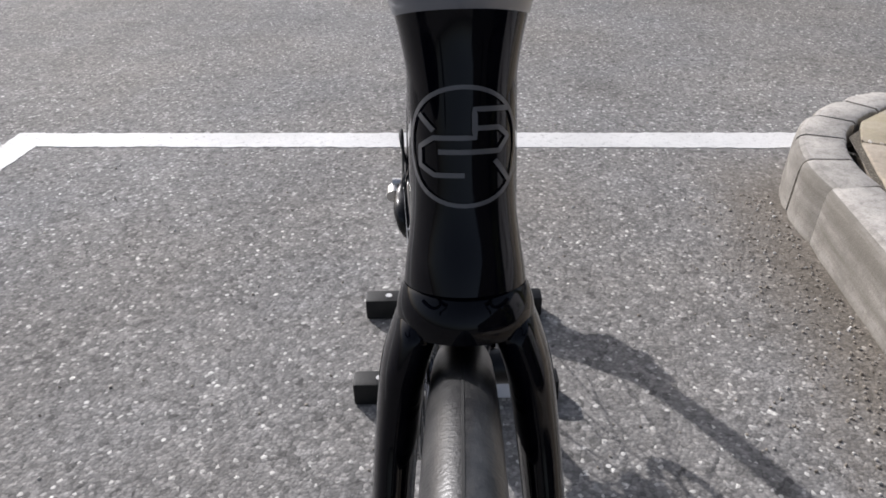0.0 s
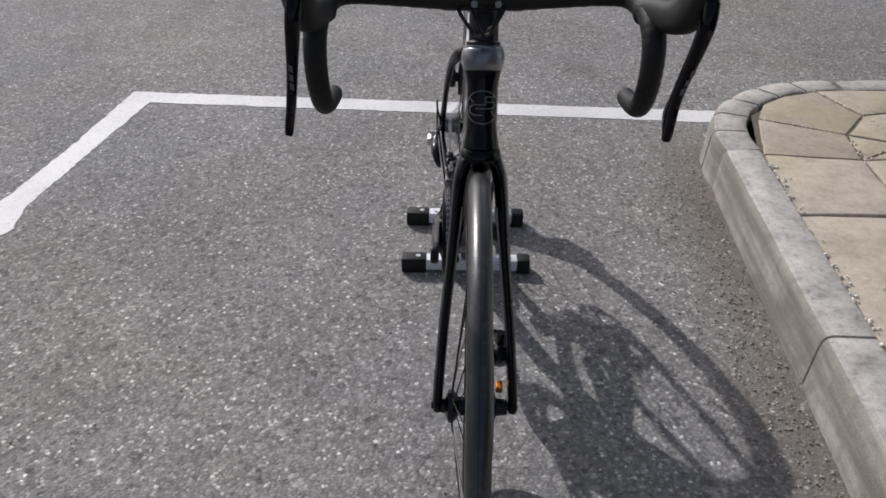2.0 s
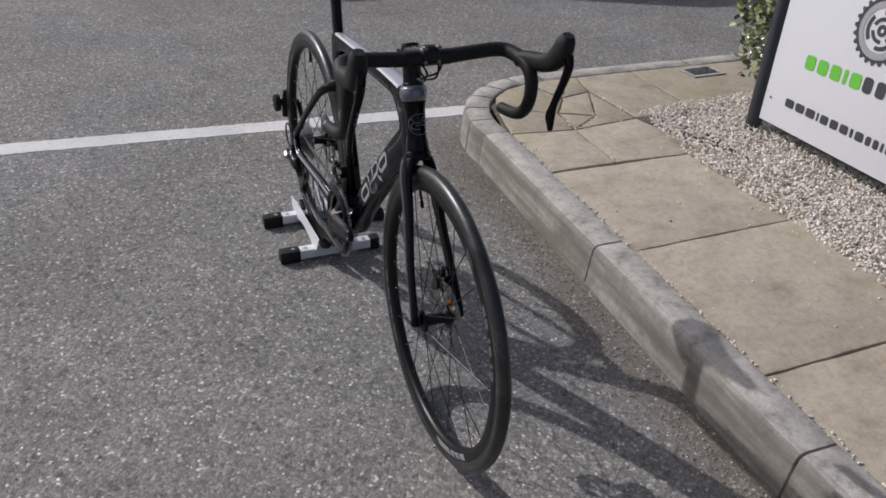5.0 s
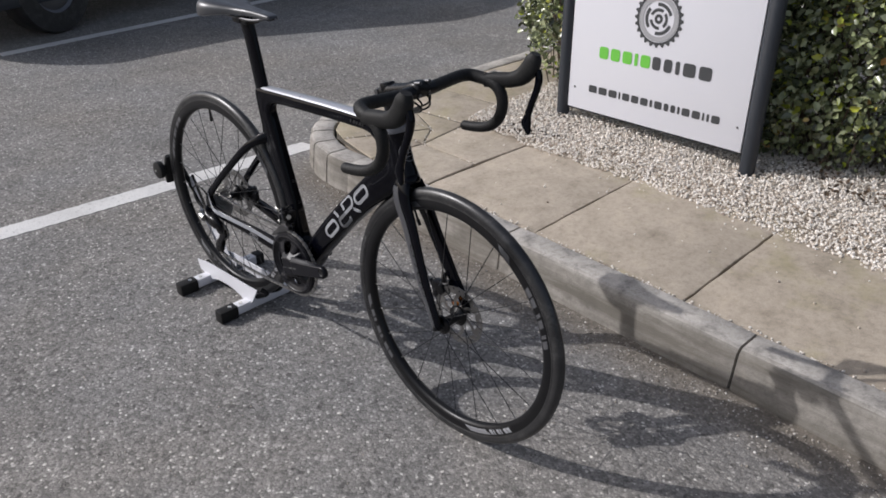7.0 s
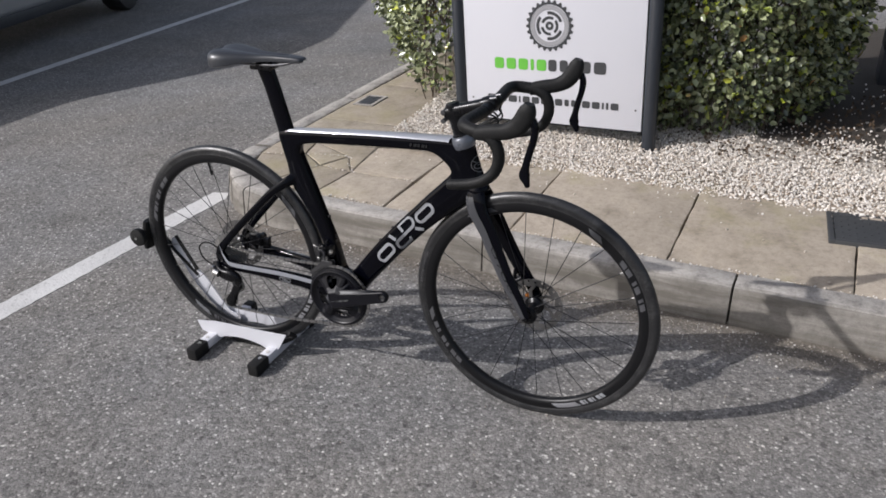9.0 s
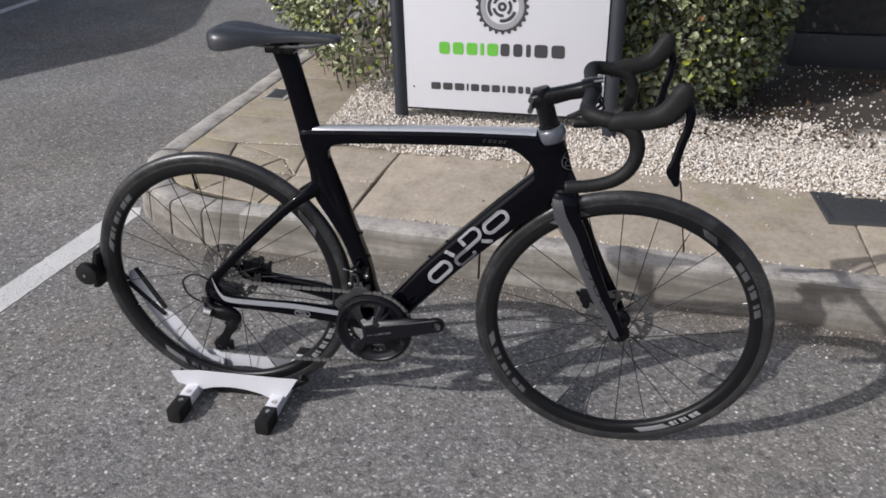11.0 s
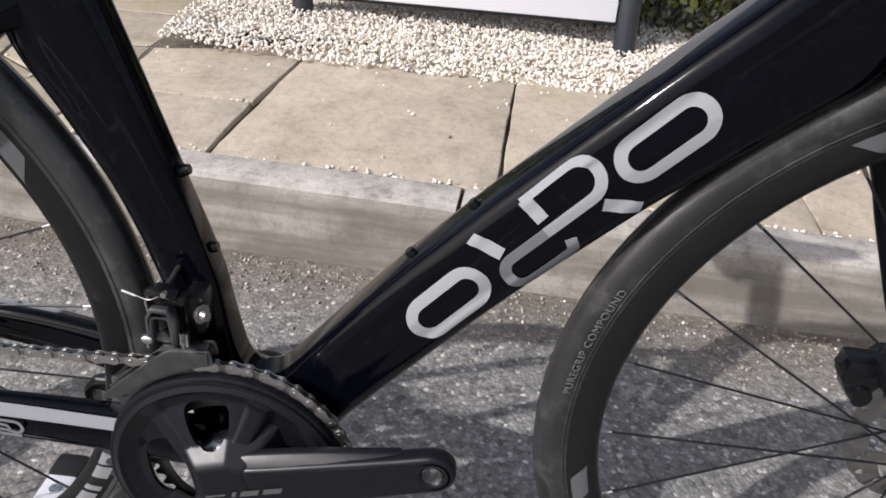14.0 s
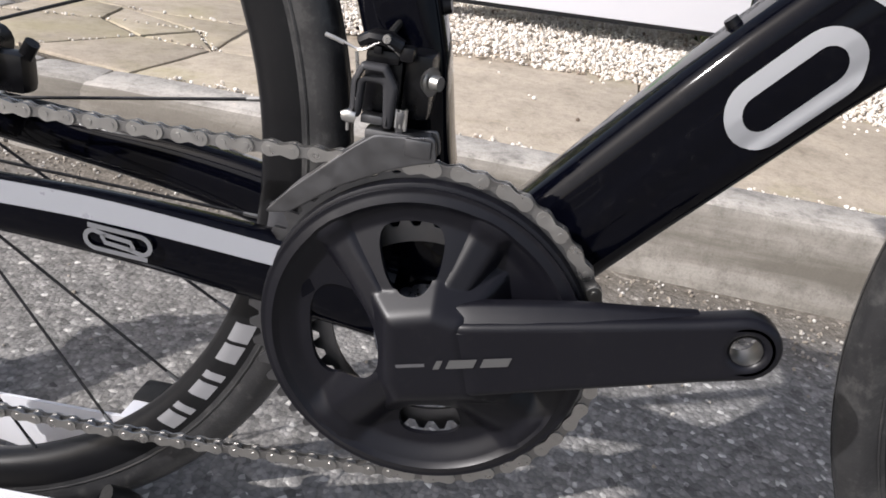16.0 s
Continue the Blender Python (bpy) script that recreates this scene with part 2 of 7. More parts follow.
M_INK = material("dark_grey_vinyl", (0.045, 0.047, 0.05), 0.45)
M_IRON = paint_material("cast_iron", (0.045, 0.047, 0.05), 0.6, 0.0)


# ---- building tools ----
WORLD_OF = {}


def thing(name, at, label, category, group="", kind=""):
    """An Empty at the thing's base."""
    ob = new(name)
    ob.empty_display_size = 0.05
    ob.location = at
    WORLD_OF[ob] = Matrix.Translation(at)
    return tagged(ob, label, category, group, kind)


def mesh_of(name, bm, smooth=40):
    me = bpy.data.meshes.new(name)
    bmesh.ops.recalc_face_normals(bm, faces=bm.faces)
    bm.to_mesh(me)
    bm.free()
    if smooth:
        me.polygons.foreach_set("use_smooth", [True] * len(me.polygons))
        me.set_sharp_from_angle(angle=radians(smooth))
    return me


def part(name, bm, material, parent=None, label="", m=None, smooth=40):
    """Links a bmesh, modelled in world metres, as one mesh under a thing or a part."""
    if m is not None:
        bm.transform(m)
    ob = new(name, mesh_of(name, bm, smooth))
    ob.data.materials.append(material)
    WORLD_OF[ob] = Matrix()
    if parent is not None:
        ob.parent = parent
        ob.matrix_parent_inverse = WORLD_OF[parent].inverted()
    if label:
        ob["label"] = label
    return ob


def again(name, mesh, parent, m):
    """One more piece on a mesh that others share, at the pose m."""
    ob = new(name, mesh)
    ob.parent = parent
    ob.matrix_parent_inverse = WORLD_OF[parent].inverted()
    ob.matrix_basis = m
    return ob


def spline(points, steps=6):
    """A smooth line through points of any length (Catmull-Rom)."""
    p = [np.array(q, float) for q in points]
    p = [2 * p[0] - p[1], *p, 2 * p[-1] - p[-2]]
    out = []
    for a, b, c, d in zip(p, p[1:], p[2:], p[3:]):
        for k in range(steps):
            t = k / steps
            out.append(0.5 * (2 * b + (c - a) * t + (2 * a - 5 * b + 4 * c - d) * t * t + (3 * b - a - 3 * c + d) * t**3))
    out.append(p[-2])
    return out


def rings(bm, loops, caps=True, closed=False):
    """Skins a row of equal loops of points."""
    rows = [[bm.verts.new(tuple(v)) for v in loop] for loop in loops]
    n = len(rows[0])
    pairs = list(zip(rows, rows[1:])) + ([(rows[-1], rows[0])] if closed else [])
    for a, b in pairs:
        for i in range(n):
            bm.faces.new((a[i], a[(i + 1) % n], b[(i + 1) % n], b[i]))
    if caps and not closed:
        bm.faces.new(rows[0][::-1])
        bm.faces.new(rows[-1])


def sweep(bm, rows, side=(1, 0, 0), n=14, power=2.0, caps=True):
    """A tube along rows of (x, y, z, half width along side, half depth); power over 2 squares the section."""
    r = [np.array(q, float) for q in rows]
    loops = []
    side = np.array(side, float)
    for i, q in enumerate(r):
        t = r[min(i + 1, len(r) - 1)][:3] - r[max(i - 1, 0)][:3]
        t /= np.linalg.norm(t)
        u = side - (side @ t) * t
        u /= np.linalg.norm(u)
        v = np.cross(t, u)
        loop = []
        for k in range(n):
            a = 2 * math.pi * k / n
            c, s = math.cos(a), math.sin(a)
            e = 2 / power
            loop.append(q[:3] + u * q[3] * math.copysign(abs(c) ** e, c) + v * q[4] * math.copysign(abs(s) ** e, s))
        loops.append(loop)
    rings(bm, loops, caps)


def pipe(bm, points, r, n=8, steps=6, caps=True):
    """A round pipe through points, with the frame carried along it."""
    p = [np.array(q, float) for q in (spline(points, steps) if steps else points)]
    ts = [(p[min(i + 1, len(p) - 1)] - p[max(i - 1, 0)])[:3] for i in range(len(p))]
    ts = [t / np.linalg.norm(t) for t in ts]
    u = np.cross(ts[0], (0.3, 0.5, 0.81))
    loops = []
    for q, t in zip(p, ts):
        u = u - (u @ t) * t
        u /= np.linalg.norm(u)
        v = np.cross(t, u)
        rr = q[3] if len(q) > 3 else r
        loops.append([q[:3] + rr * (math.cos(2 * math.pi * k / n) * u + math.sin(2 * math.pi * k / n) * v) for k in range(n)])
    rings(bm, loops, caps)


def lathe(bm, profile, centre, axis="x", n=32, closed=True, arc=None):
    """Turns (radius, along) about an axis through centre. closed: the profile is a closed loop."""
    loops = []
    turn = n if arc is None else n + 1
    for k in range(turn):
        a = 2 * math.pi * k / n if arc is None else arc[0] + (arc[1] - arc[0]) * k / n
        c, s = math.cos(a), math.sin(a)
        if axis == "x":
            loops.append([(centre[0] + h, centre[1] + r * c, centre[2] + r * s) for r, h in profile])
        elif axis == "y":
            loops.append([(centre[0] + r * c, centre[1] + h, centre[2] + r * s) for r, h in profile])
        else:
            loops.append([(centre[0] + r * c, centre[1] + r * s, centre[2] + h) for r, h in profile])
    if closed:
        rings(bm, loops, caps=arc is not None, closed=arc is None)
        return
    rows = [[bm.verts.new(v) for v in loop] for loop in loops]
    count = len(profile)
    pairs = list(zip(rows, rows[1:])) + ([(rows[-1], rows[0])] if arc is None else [])
    for a, b in pairs:
        for i in range(count - 1):
            bm.faces.new((a[i], a[i + 1], b[i + 1], b[i]))
    for i, way in ((0, 1), (count - 1, -1)):
        if arc is None and profile[i][0] > 1e-6:
            bm.faces.new([row[i] for row in rows][::way])


def rod(bm, a, b, r, n=10, r2=None):
    rings(bm, rod_loops(a, b, r, r if r2 is None else r2, n))


def rod_loops(a, b, r, r2, n):
    a, b = np.array(a, float), np.array(b, float)
    t = (b - a) / np.linalg.norm(b - a)
    u = np.cross(t, (0.31, 0.52, 0.79))
    u /= np.linalg.norm(u)
    v = np.cross(t, u)
    return [[q + rr * (math.cos(2 * math.pi * k / n) * u + math.sin(2 * math.pi * k / n) * v) for k in range(n)] for q, rr in ((a, r), (b, r2))]


def block(bm, low, high, bevel=0.0, m=None):
    made = bmesh.ops.create_cube(bm, size=1.0)["verts"]
    low, high = Vector(low), Vector(high)
    for v in made:
        v.co = Vector((low[i] + (v.co[i] + 0.5) * (high[i] - low[i]) for i in range(3)))
    if bevel:
        edges = list({e for v in made for e in v.link_edges})
        made = bmesh.ops.bevel(bm, geom=edges, offset=bevel, segments=2, affect="EDGES", profile=0.6)["verts"]
    if m is not None:
        for v in made:
            v.co = m @ v.co


def inset(loop, d):
    """A closed 2D loop, anticlockwise, moved inwards by d."""
    p = np.array(loop, float)
    a, b = p - np.roll(p, 1, 0), np.roll(p, -1, 0) - p
    a /= np.linalg.norm(a, axis=1)[:, None] + 1e-12
    b /= np.linalg.norm(b, axis=1)[:, None] + 1e-12
    na, nb = np.stack([-a[:, 1], a[:, 0]], 1), np.stack([-b[:, 1], b[:, 0]], 1)
    mid = na + nb
    mid /= np.maximum((mid**2).sum(1) / 2, 0.35)[:, None]
    return p + d * mid


def area(loop):
    p = np.array(loop, float)
    q = np.roll(p, -1, 0)
    return (p[:, 0] * q[:, 1] - q[:, 0] * p[:, 1]).sum() / 2


def slab(bm, outer, holes, x0, x1, r, segments=4):
    """A plate in the y-z plane from x0 to x1 with outline, holes and edges rounded by r."""
    loops = [outer if area(outer) > 0 else outer[::-1]] + [h if area(h) < 0 else h[::-1] for h in holes]
    near, far = [], []
    turns = np.linspace(0, math.pi / 2, segments + 1) if r else (math.pi / 2,)
    flat = [[(x0, y, z) for y, z in inset(loop, r * 1.3)] for loop in loops] if r else None
    for which, loop in enumerate(loops):
        rows = [flat[which]] if r else []
        rows += [[(x0 + r * (1 - math.cos(a)), y, z) for y, z in inset(loop, r * (1 - math.sin(a)))] for a in turns]
        rows += [[(x1 - (v[0] - x0), v[1], v[2]) for v in row] for row in rows[::-1]]
        made = [[bm.verts.new(v) for v in row] for row in rows]
        n = len(loop)
        for a, b in zip(made, made[1:]):
            for i in range(n):
                bm.faces.new((a[i], a[(i + 1) % n], b[(i + 1) % n], b[i]))
        near.append(made[0])
        far.append(made[-1])
    for group in (near, far):
        edges = []
        for row in group:
            for i in range(len(row)):
                e = bm.edges.get((row[i], row[(i + 1) % len(row)]))
                edges.append(e)
        bmesh.ops.triangle_fill(bm, use_beauty=True, edges=edges)


def dense(loop, step):
    """A closed outline with points no further apart than step."""
    out = []
    for a, b in zip(loop, list(loop[1:]) + [loop[0]]):
        a, b = np.array(a, float), np.array(b, float)
        n = max(1, int(math.ceil(np.linalg.norm(b - a) / step)))
        out += [tuple(a + (b - a) * k / n) for k in range(n)]
    return out


def stroke(points, half, closed=False):
    """The outline of a line of the given half width in 2D."""
    p = np.array(points, float)
    t = (np.roll(p, -1, 0) - np.roll(p, 1, 0)) if closed else np.gradient(p, axis=0)
    t /= np.linalg.norm(t, axis=1)[:, None]
    n = np.stack([-t[:, 1], t[:, 0]], 1)
    return p + half * n, p - half * n


def ribbon(bm, left, right, place, closed=False):
    """A flat band between two lines; place turns 2D into 3D."""
    a = [bm.verts.new(place(*q)) for q in left]
    b = [bm.verts.new(place(*q)) for q in right]
    n = len(a)
    for i in range(n if closed else n - 1):
        j = (i + 1) % n
        bm.faces.new((a[i], a[j], b[j], b[i]))


def patch(bm, outline, place):
    bm.faces.new([bm.verts.new(place(*q)) for q in outline])


def circle(cy, cz, r, n=40, start=0.0):
    return [(cy + r * math.cos(start + 2 * math.pi * k / n), cz + r * math.sin(start + 2 * math.pi * k / n)) for k in range(n)]


def rounded(points, r, n=5):
    """A polygon with its corners rounded."""
    out = []
    count = len(points)
    for i in range(count):
        a, b, c = (np.array(points[j % count], float) for j in (i - 1, i, i + 1))
        ra = min(r, 0.45 * np.linalg.norm(a - b), 0.45 * np.linalg.norm(c - b))
        p, q = b + ra * (a - b) / np.linalg.norm(a - b), b + ra * (c - b) / np.linalg.norm(c - b)
        for k in range(n + 1):
            t = k / n
            out.append(tuple((1 - t) ** 2 * p + 2 * t * (1 - t) * b + t * t * q))
    return out


def pebbles(name, spots, sizes, material, parent=None, label="", seed=3):
    """Many small angular stones in one mesh."""
    rng = np.random.default_rng(seed)
    base = bmesh.new()
    bmesh.ops.create_icosphere(base, subdivisions=1, radius=1.0)
    v0 = np.array([v.co[:] for v in base.verts])
    f0 = np.array([[v.index for v in f.verts] for f in base.faces])
    base.free()
    n, k = len(spots), len(v0)
    q = rng.normal(size=(n, 4))
    q /= np.linalg.norm(q, axis=1)[:, None]
    w, x, y, z = q.T
    turn = np.stack([np.stack([1 - 2 * (y * y + z * z), 2 * (x * y - z * w), 2 * (x * z + y * w)], -1),
                     np.stack([2 * (x * y + z * w), 1 - 2 * (x * x + z * z), 2 * (y * z - x * w)], -1),
                     np.stack([2 * (x * z - y * w), 2 * (y * z + x * w), 1 - 2 * (x * x + y * y)], -1)], 1)
    shape = rng.uniform(0.55, 1.15, (n, 1, 3)) * v0[None] * rng.uniform(0.8, 1.15, (n, k, 1))
    verts = np.einsum("nij,nkj->nki", turn, shape) * np.array(sizes)[:, None, None] + np.array(spots)[:, None]
    faces = (f0[None] + (np.arange(n) * k)[:, None, None]).reshape(-1, 3)
    me = bpy.data.meshes.new(name)
    me.from_pydata(verts.reshape(-1, 3).tolist(), [], faces.tolist())
    me.materials.append(material)
    ob = new(name, me)
    WORLD_OF[ob] = Matrix()
    if parent is not None:
        ob.parent = parent
        ob.matrix_parent_inverse = WORLD_OF[parent].inverted()
    return tagged(ob, label, "", "", "stuff")


# ---- the ground, the kerb and the paved corner ----
def flat_z(x):
    """The height of the footpath, which rises gently from the kerb."""
    return 0.137 + 0.045 * (x - 0.81)


def path_z(x, y):
    """The footpath's height where it also dips to the far kerb."""
    t = max(0.0, min(1.0, (y - 0.6) / 0.7))
    return flat_z(x) + (0.137 - flat_z(x)) * t


def seam_x(y):
    """Where the kerb's back meets the flags."""
    return 0.810 + 0.068 * y


def ground():
    bm = bmesh.new()
    rows = [-400, -40, -8, -3, -1.5, 0, 1.5, 3, 8, 40, 400]
    grid = [[bm.verts.new((x, y, 0)) for x in rows] for y in rows]
    for a, b in zip(grid, grid[1:]):
        for i in range(len(rows) - 1):
            bm.faces.new((a[i], a[i + 1], b[i + 1], b[i]))
    ob = part("ground", bm, M_ASPHALT, smooth=0)
    tagged(ob, "grey weathered asphalt of the car park and road", "ground", kind="structure")


def wobbly(points, step, amount, rng):
    """A closed outline cut into short pieces with a slightly ragged edge."""
    out = []
    for (ax, ay), (bx, by) in zip(points, points[1:] + points[:1]):
        n = max(1, int(math.hypot(bx - ax, by - ay) / step))
        for k in range(n):
            t = k / n
            out.append((ax + (bx - ax) * t + rng.uniform(-amount, amount), ay + (by - ay) * t + rng.uniform(-amount, amount)))
    return out


def painted_lines():
    rng = random.Random(5)
    shapes = [
        ("parking_line", [(-1.222, 1.996), (0.990, 1.872), (1.045, 1.907), (1.020, 1.984), (-1.325, 2.110)], "worn white painted line across the parking bay"),
        ("parking_line", [(-1.330, 2.114), (-1.358, 1.60), (-1.395, 1.24), (-1.432, 1.06), (-1.470, 0.60), (-1.478, 0.46), (-1.398, 0.46), (-1.352, 0.86), (-1.320, 0.95), (-1.288, 1.035), (-1.312, 1.165), (-1.292, 1.36), (-1.270, 1.60), (-1.228, 1.998), (-1.230, 2.046), (-1.300, 2.106)], "worn white painted side line of the parking bay"),
        ("road_line", [(0.6, 4.78), (9.0, 6.02), (9.0, 6.12), (0.6, 4.88)], "thin white painted line along the shaded road"),
    ]
    for level, (name, pts, label) in zip((0.0019, 0.0014, 0.0019), shapes):
        bm = bmesh.new()
        outline = wobbly(pts, 0.02, 0.0035, rng)
        vs = [bm.verts.new((x, y, -0.002)) for x, y in outline]
        bmesh.ops.triangle_fill(bm, use_beauty=True, edges=[bm.edges.new((vs[i], vs[(i + 1) % len(vs)])) for i in range(len(vs))])
        for f in bm.faces:
            f.normal_update()
            if f.normal.z < 0:
                f.normal_flip()
        top = bmesh.ops.extrude_face_region(bm, geom=list(bm.faces))["geom"]
        for v in top:
            if isinstance(v, bmesh.types.BMVert):
                v.co.z = level
        tagged(part(name, bm, M_LINE, smooth=0), label, "road marking", kind="structure")


KERB_PROFILE = [(0.0, -0.05), (0.0, 0.0), (0.008, 0.005), (0.090, 0.003), (0.102, -0.002), (0.109, -0.011), (0.113, -0.035), (0.125, -0.19), (0.125, -0.21)]


def kerb_piece(line, top, seed):
    """One kerb stone swept along a line of (x, y, nx, ny), n pointing to the road."""
    rng = random.Random(seed)
    bm = bmesh.new()
    loops = []
    last = len(line) - 1
    for i, (x, y, nx, ny) in enumerate(line):
        shrink = 0.0040 if i in (0, last) else 0.0
        row = []
        for u, z in KERB_PROFILE:
            w = 0.0015 * noise.noise((x * 9 + u * 40, y * 9, z * 30 + seed))
            row.append((x + nx * (u - shrink + w), y + ny * (u - shrink + w), top(x, y) + z - shrink + w))
        loops.append(row)
    rings(bm, loops)
    return bm


def kerbs():
    base = bmesh.new()
    block(base, (0.72, -2.9, -0.05), (0.79, -0.5, 0.05))
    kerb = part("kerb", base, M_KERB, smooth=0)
    tagged(kerb, "worn grey concrete kerb stones edging the footpath", "kerb", kind="structure")
    top = lambda x, y: 0.137
    nx, ny = -0.9977, 0.0678
    seed = 0
    for y0, y1 in ((-3.22, -2.304), (-2.301, -1.3915), (-1.3885, -0.4815), (-0.4785, 0.4285), (0.4315, 1.3385)):
        seed += 1
        n = 14
        line = [(seam_x(y), y, nx, ny) for y in (y0 + 0.0025 + (y1 - y0 - 0.005) * k / n for k in range(n + 1))]
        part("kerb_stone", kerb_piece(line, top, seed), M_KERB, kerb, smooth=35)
    cx, cy, r = 1.372, 1.400, 0.470
    spans = [(187, 170.7), (170.3, 154.7), (154.3, 138.7), (138.3, 122.7), (122.3, 106.7), (106.3, 90.7)]
    for a0, a1 in spans:
        seed += 1
        line = []
        for k in range(6):
            a = radians(a0 - 0.3 + (a1 - a0 + 0.6) * k / 5)
            line.append((cx + r * math.cos(a), cy + r * math.sin(a), math.cos(a), math.sin(a)))
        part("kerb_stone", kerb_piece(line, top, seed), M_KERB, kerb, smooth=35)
    for x0, x1 in ((1.385, 2.29), (2.30, 3.2), (3.21, 4.11), (4.12, 5.02), (5.03, 5.93), (5.94, 6.84), (6.85, 7.75)):
        seed += 1
        line = [(x, cy + r + 0.01 * (x - 1.37), 0.0, 1.0) for x in (x0 + (x1 - x0) * k / 8 for k in range(9))]
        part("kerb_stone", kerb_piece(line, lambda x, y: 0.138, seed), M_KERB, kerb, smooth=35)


def flag_piece(outline, seed, gap=0.0030):
    rng = random.Random(seed)
    tilt_x, tilt_y, lift = rng.uniform(-0.003, 0.003), rng.uniform(-0.003, 0.003), rng.uniform(-0.001, 0.001)
    bm = bmesh.new()
    pts = inset(outline if area(outline) > 0 else outline[::-1], gap)
    pts = [p for p in wobbly([tuple(p) for p in pts], 0.05, 0.0022, rng)]
    mx, my = np.mean(pts, 0)
    rows = []
    for d, dz in ((0.0, -0.05), (0.0, -0.0040), (0.0018, -0.0010), (0.0055, 0.0)):
        rows.append([bm.verts.new((x, y, path_z(x, y) + lift + tilt_x * (x - mx) + tilt_y * (y - my) + dz)) for x, y in inset(pts, d)])
    n = len(pts)
    for a, b in zip(rows, rows[1:]):
        for i in range(n):
            bm.faces.new((a[i], a[(i + 1) % n], b[(i + 1) % n], b[i]))
    bm.faces.new(rows[-1])
    return bm


M_JOINT = material("gritty_joint", (0.11, 0.092, 0.07), 0.95)
joint_nodes = Nodes(M_JOINT)
joint_nodes.color(joint_nodes.ramp(joint_nodes.noise(240, 4), [(0.36, (0.045, 0.038, 0.028)), (0.60, (0.13, 0.11, 0.082)), (0.74, (0.45, 0.41, 0.36))]))


def pavement():
    bm = bmesh.new()
    outline = [(seam_x(-3.2) - 0.01, -3.2), (1.9, -3.2), (1.9, 1.2), (7.7, 1.2), (7.7, 1.92), (1.4, 1.872), (1.15, 1.80), (0.97, 1.63), (seam_x(1.3) - 0.01, 1.3)]
    vs = [bm.verts.new((x, y, min(path_z(x, y), 0.19) - 0.007)) for x, y in outline]
    bmesh.ops.triangle_fill(bm, use_beauty=True, edges=[bm.edges.new((vs[i], vs[(i + 1) % len(vs)])) for i in range(len(vs))])
    bed = part("pavement", bm, M_JOINT, smooth=0)
    tagged(bed, "footpath of sandy concrete paving flags with dark gritty joints", "pavement", kind="structure")
    s = seam_x
    joints = [-3.2, -2.62, -2.03, -1.44, -0.835, -0.240, 0.365, 0.940]
    flags = []
    for y0, y1 in zip(joints, joints[1:]):
        slope = -0.05
        flags.append([(s(y0), y0), (1.66, y0 + slope), (1.66, y1 + slope), (s(y1), y1)])
    a, b, c, d = (0.975, 1.590), (1.220, 1.465), (1.190, 1.277), (1.370, 1.394)
    e, f, g, h = (1.345, 1.627), (1.517, 1.670), (1.270, 1.855), (1.564, 1.870)
    i, j, k, l, m = (1.535, 1.320), (1.900, 1.874), (1.880, 1.320), (1.160, 0.930), (0.902, 1.310)
    flags += [
        [(s(0.94), 0.94), l, c, m],
        [l, (1.60, 0.89), i, c],
        [m, c, b, a],
        [a, b, e, g, (1.14, 1.805), (1.04, 1.725)],
        [c, d, b],
        [c, i, f, d],
        [b, d, f, e],
        [e, f, h, (1.42, 1.868), g],
        [f, i, k, j, h],
        [k, (2.6, 1.31), (2.66, 1.878), j],
        [(2.6, 1.31), (3.2, 1.30), (3.27, 1.884), (2.66, 1.878)],
        [(3.2, 1.30), (3.8, 1.29), (3.88, 1.890), (3.27, 1.884)],
        [(3.8, 1.29), (4.5, 1.28), (4.5, 1.896), (3.88, 1.890)],
        [(4.5, 1.28), (5.2, 1.27), (5.2, 1.902), (4.5, 1.896)],
        [(5.2, 1.27), (6.4, 1.26), (6.4, 1.914), (5.2, 1.902)],
    ]
    for n, outline in enumerate(flags):
        outline = [(x, y) for x, y in outline]
        part("paving_flag", flag_piece(outline, 20 + n, 0.0030 if n < 7 else 0.0046), M_FLAG, bed, smooth=30)


def covers():
    for name, x, y, w, d, turn, label in (("drain_cover", 1.235, -0.955, 0.225, 0.36, 2, "dark cast iron service cover set in the paving flags"),
                                         ("drain_cover", 2.275, 1.765, 0.17, 0.095, 1, "small dark iron cover with a pale frame in the flags")):
        z = path_z(x, y) + 0.006
        base = thing(name, (x, y, z), label, "drain cover")
        m = pose(x, y, z, 0, 0, turn)
        bm = bmesh.new()
        for lo, hi in (((-w / 2 - 0.02, -d / 2 - 0.02, -0.02), (w / 2 + 0.02, -d / 2, 0.002)), ((-w / 2 - 0.02, d / 2, -0.02), (w / 2 + 0.02, d / 2 + 0.02, 0.002)),
                       ((-w / 2 - 0.02, -d / 2, -0.02), (-w / 2, d / 2, 0.002)), ((w / 2, -d / 2, -0.02), (w / 2 + 0.02, d / 2, 0.002))):
            block(bm, lo, hi, 0.002)
        part("frame", bm, M_KERB if w < 0.2 else M_IRON, base, m=m)
        bm = bmesh.new()
        block(bm, (-w / 2 + 0.003, -d / 2 + 0.003, -0.02), (w / 2 - 0.003, d / 2 - 0.003, 0.0), 0.002)
        n = int(w / 0.024)
        for p in range(n):
            for q in range(int(d / 0.024)):
                if (p + q) % 2:
                    cx, cy = -w / 2 + 0.02 + p * 0.024, -d / 2 + 0.02 + q * 0.024
                    block(bm, (cx - 0.007, cy - 0.003, -0.004), (cx + 0.007, cy + 0.003, 0.002))
        part("lid", bm, M_IRON, base, m=m)


GRAVEL_EDGE = [(1.53, 1.305), (1.46, 0.92), (1.43, 0.33), (1.42, 0.05), (1.38, -0.28), (1.345, -0.85), (1.31, -1.6), (1.27, -3.2)]


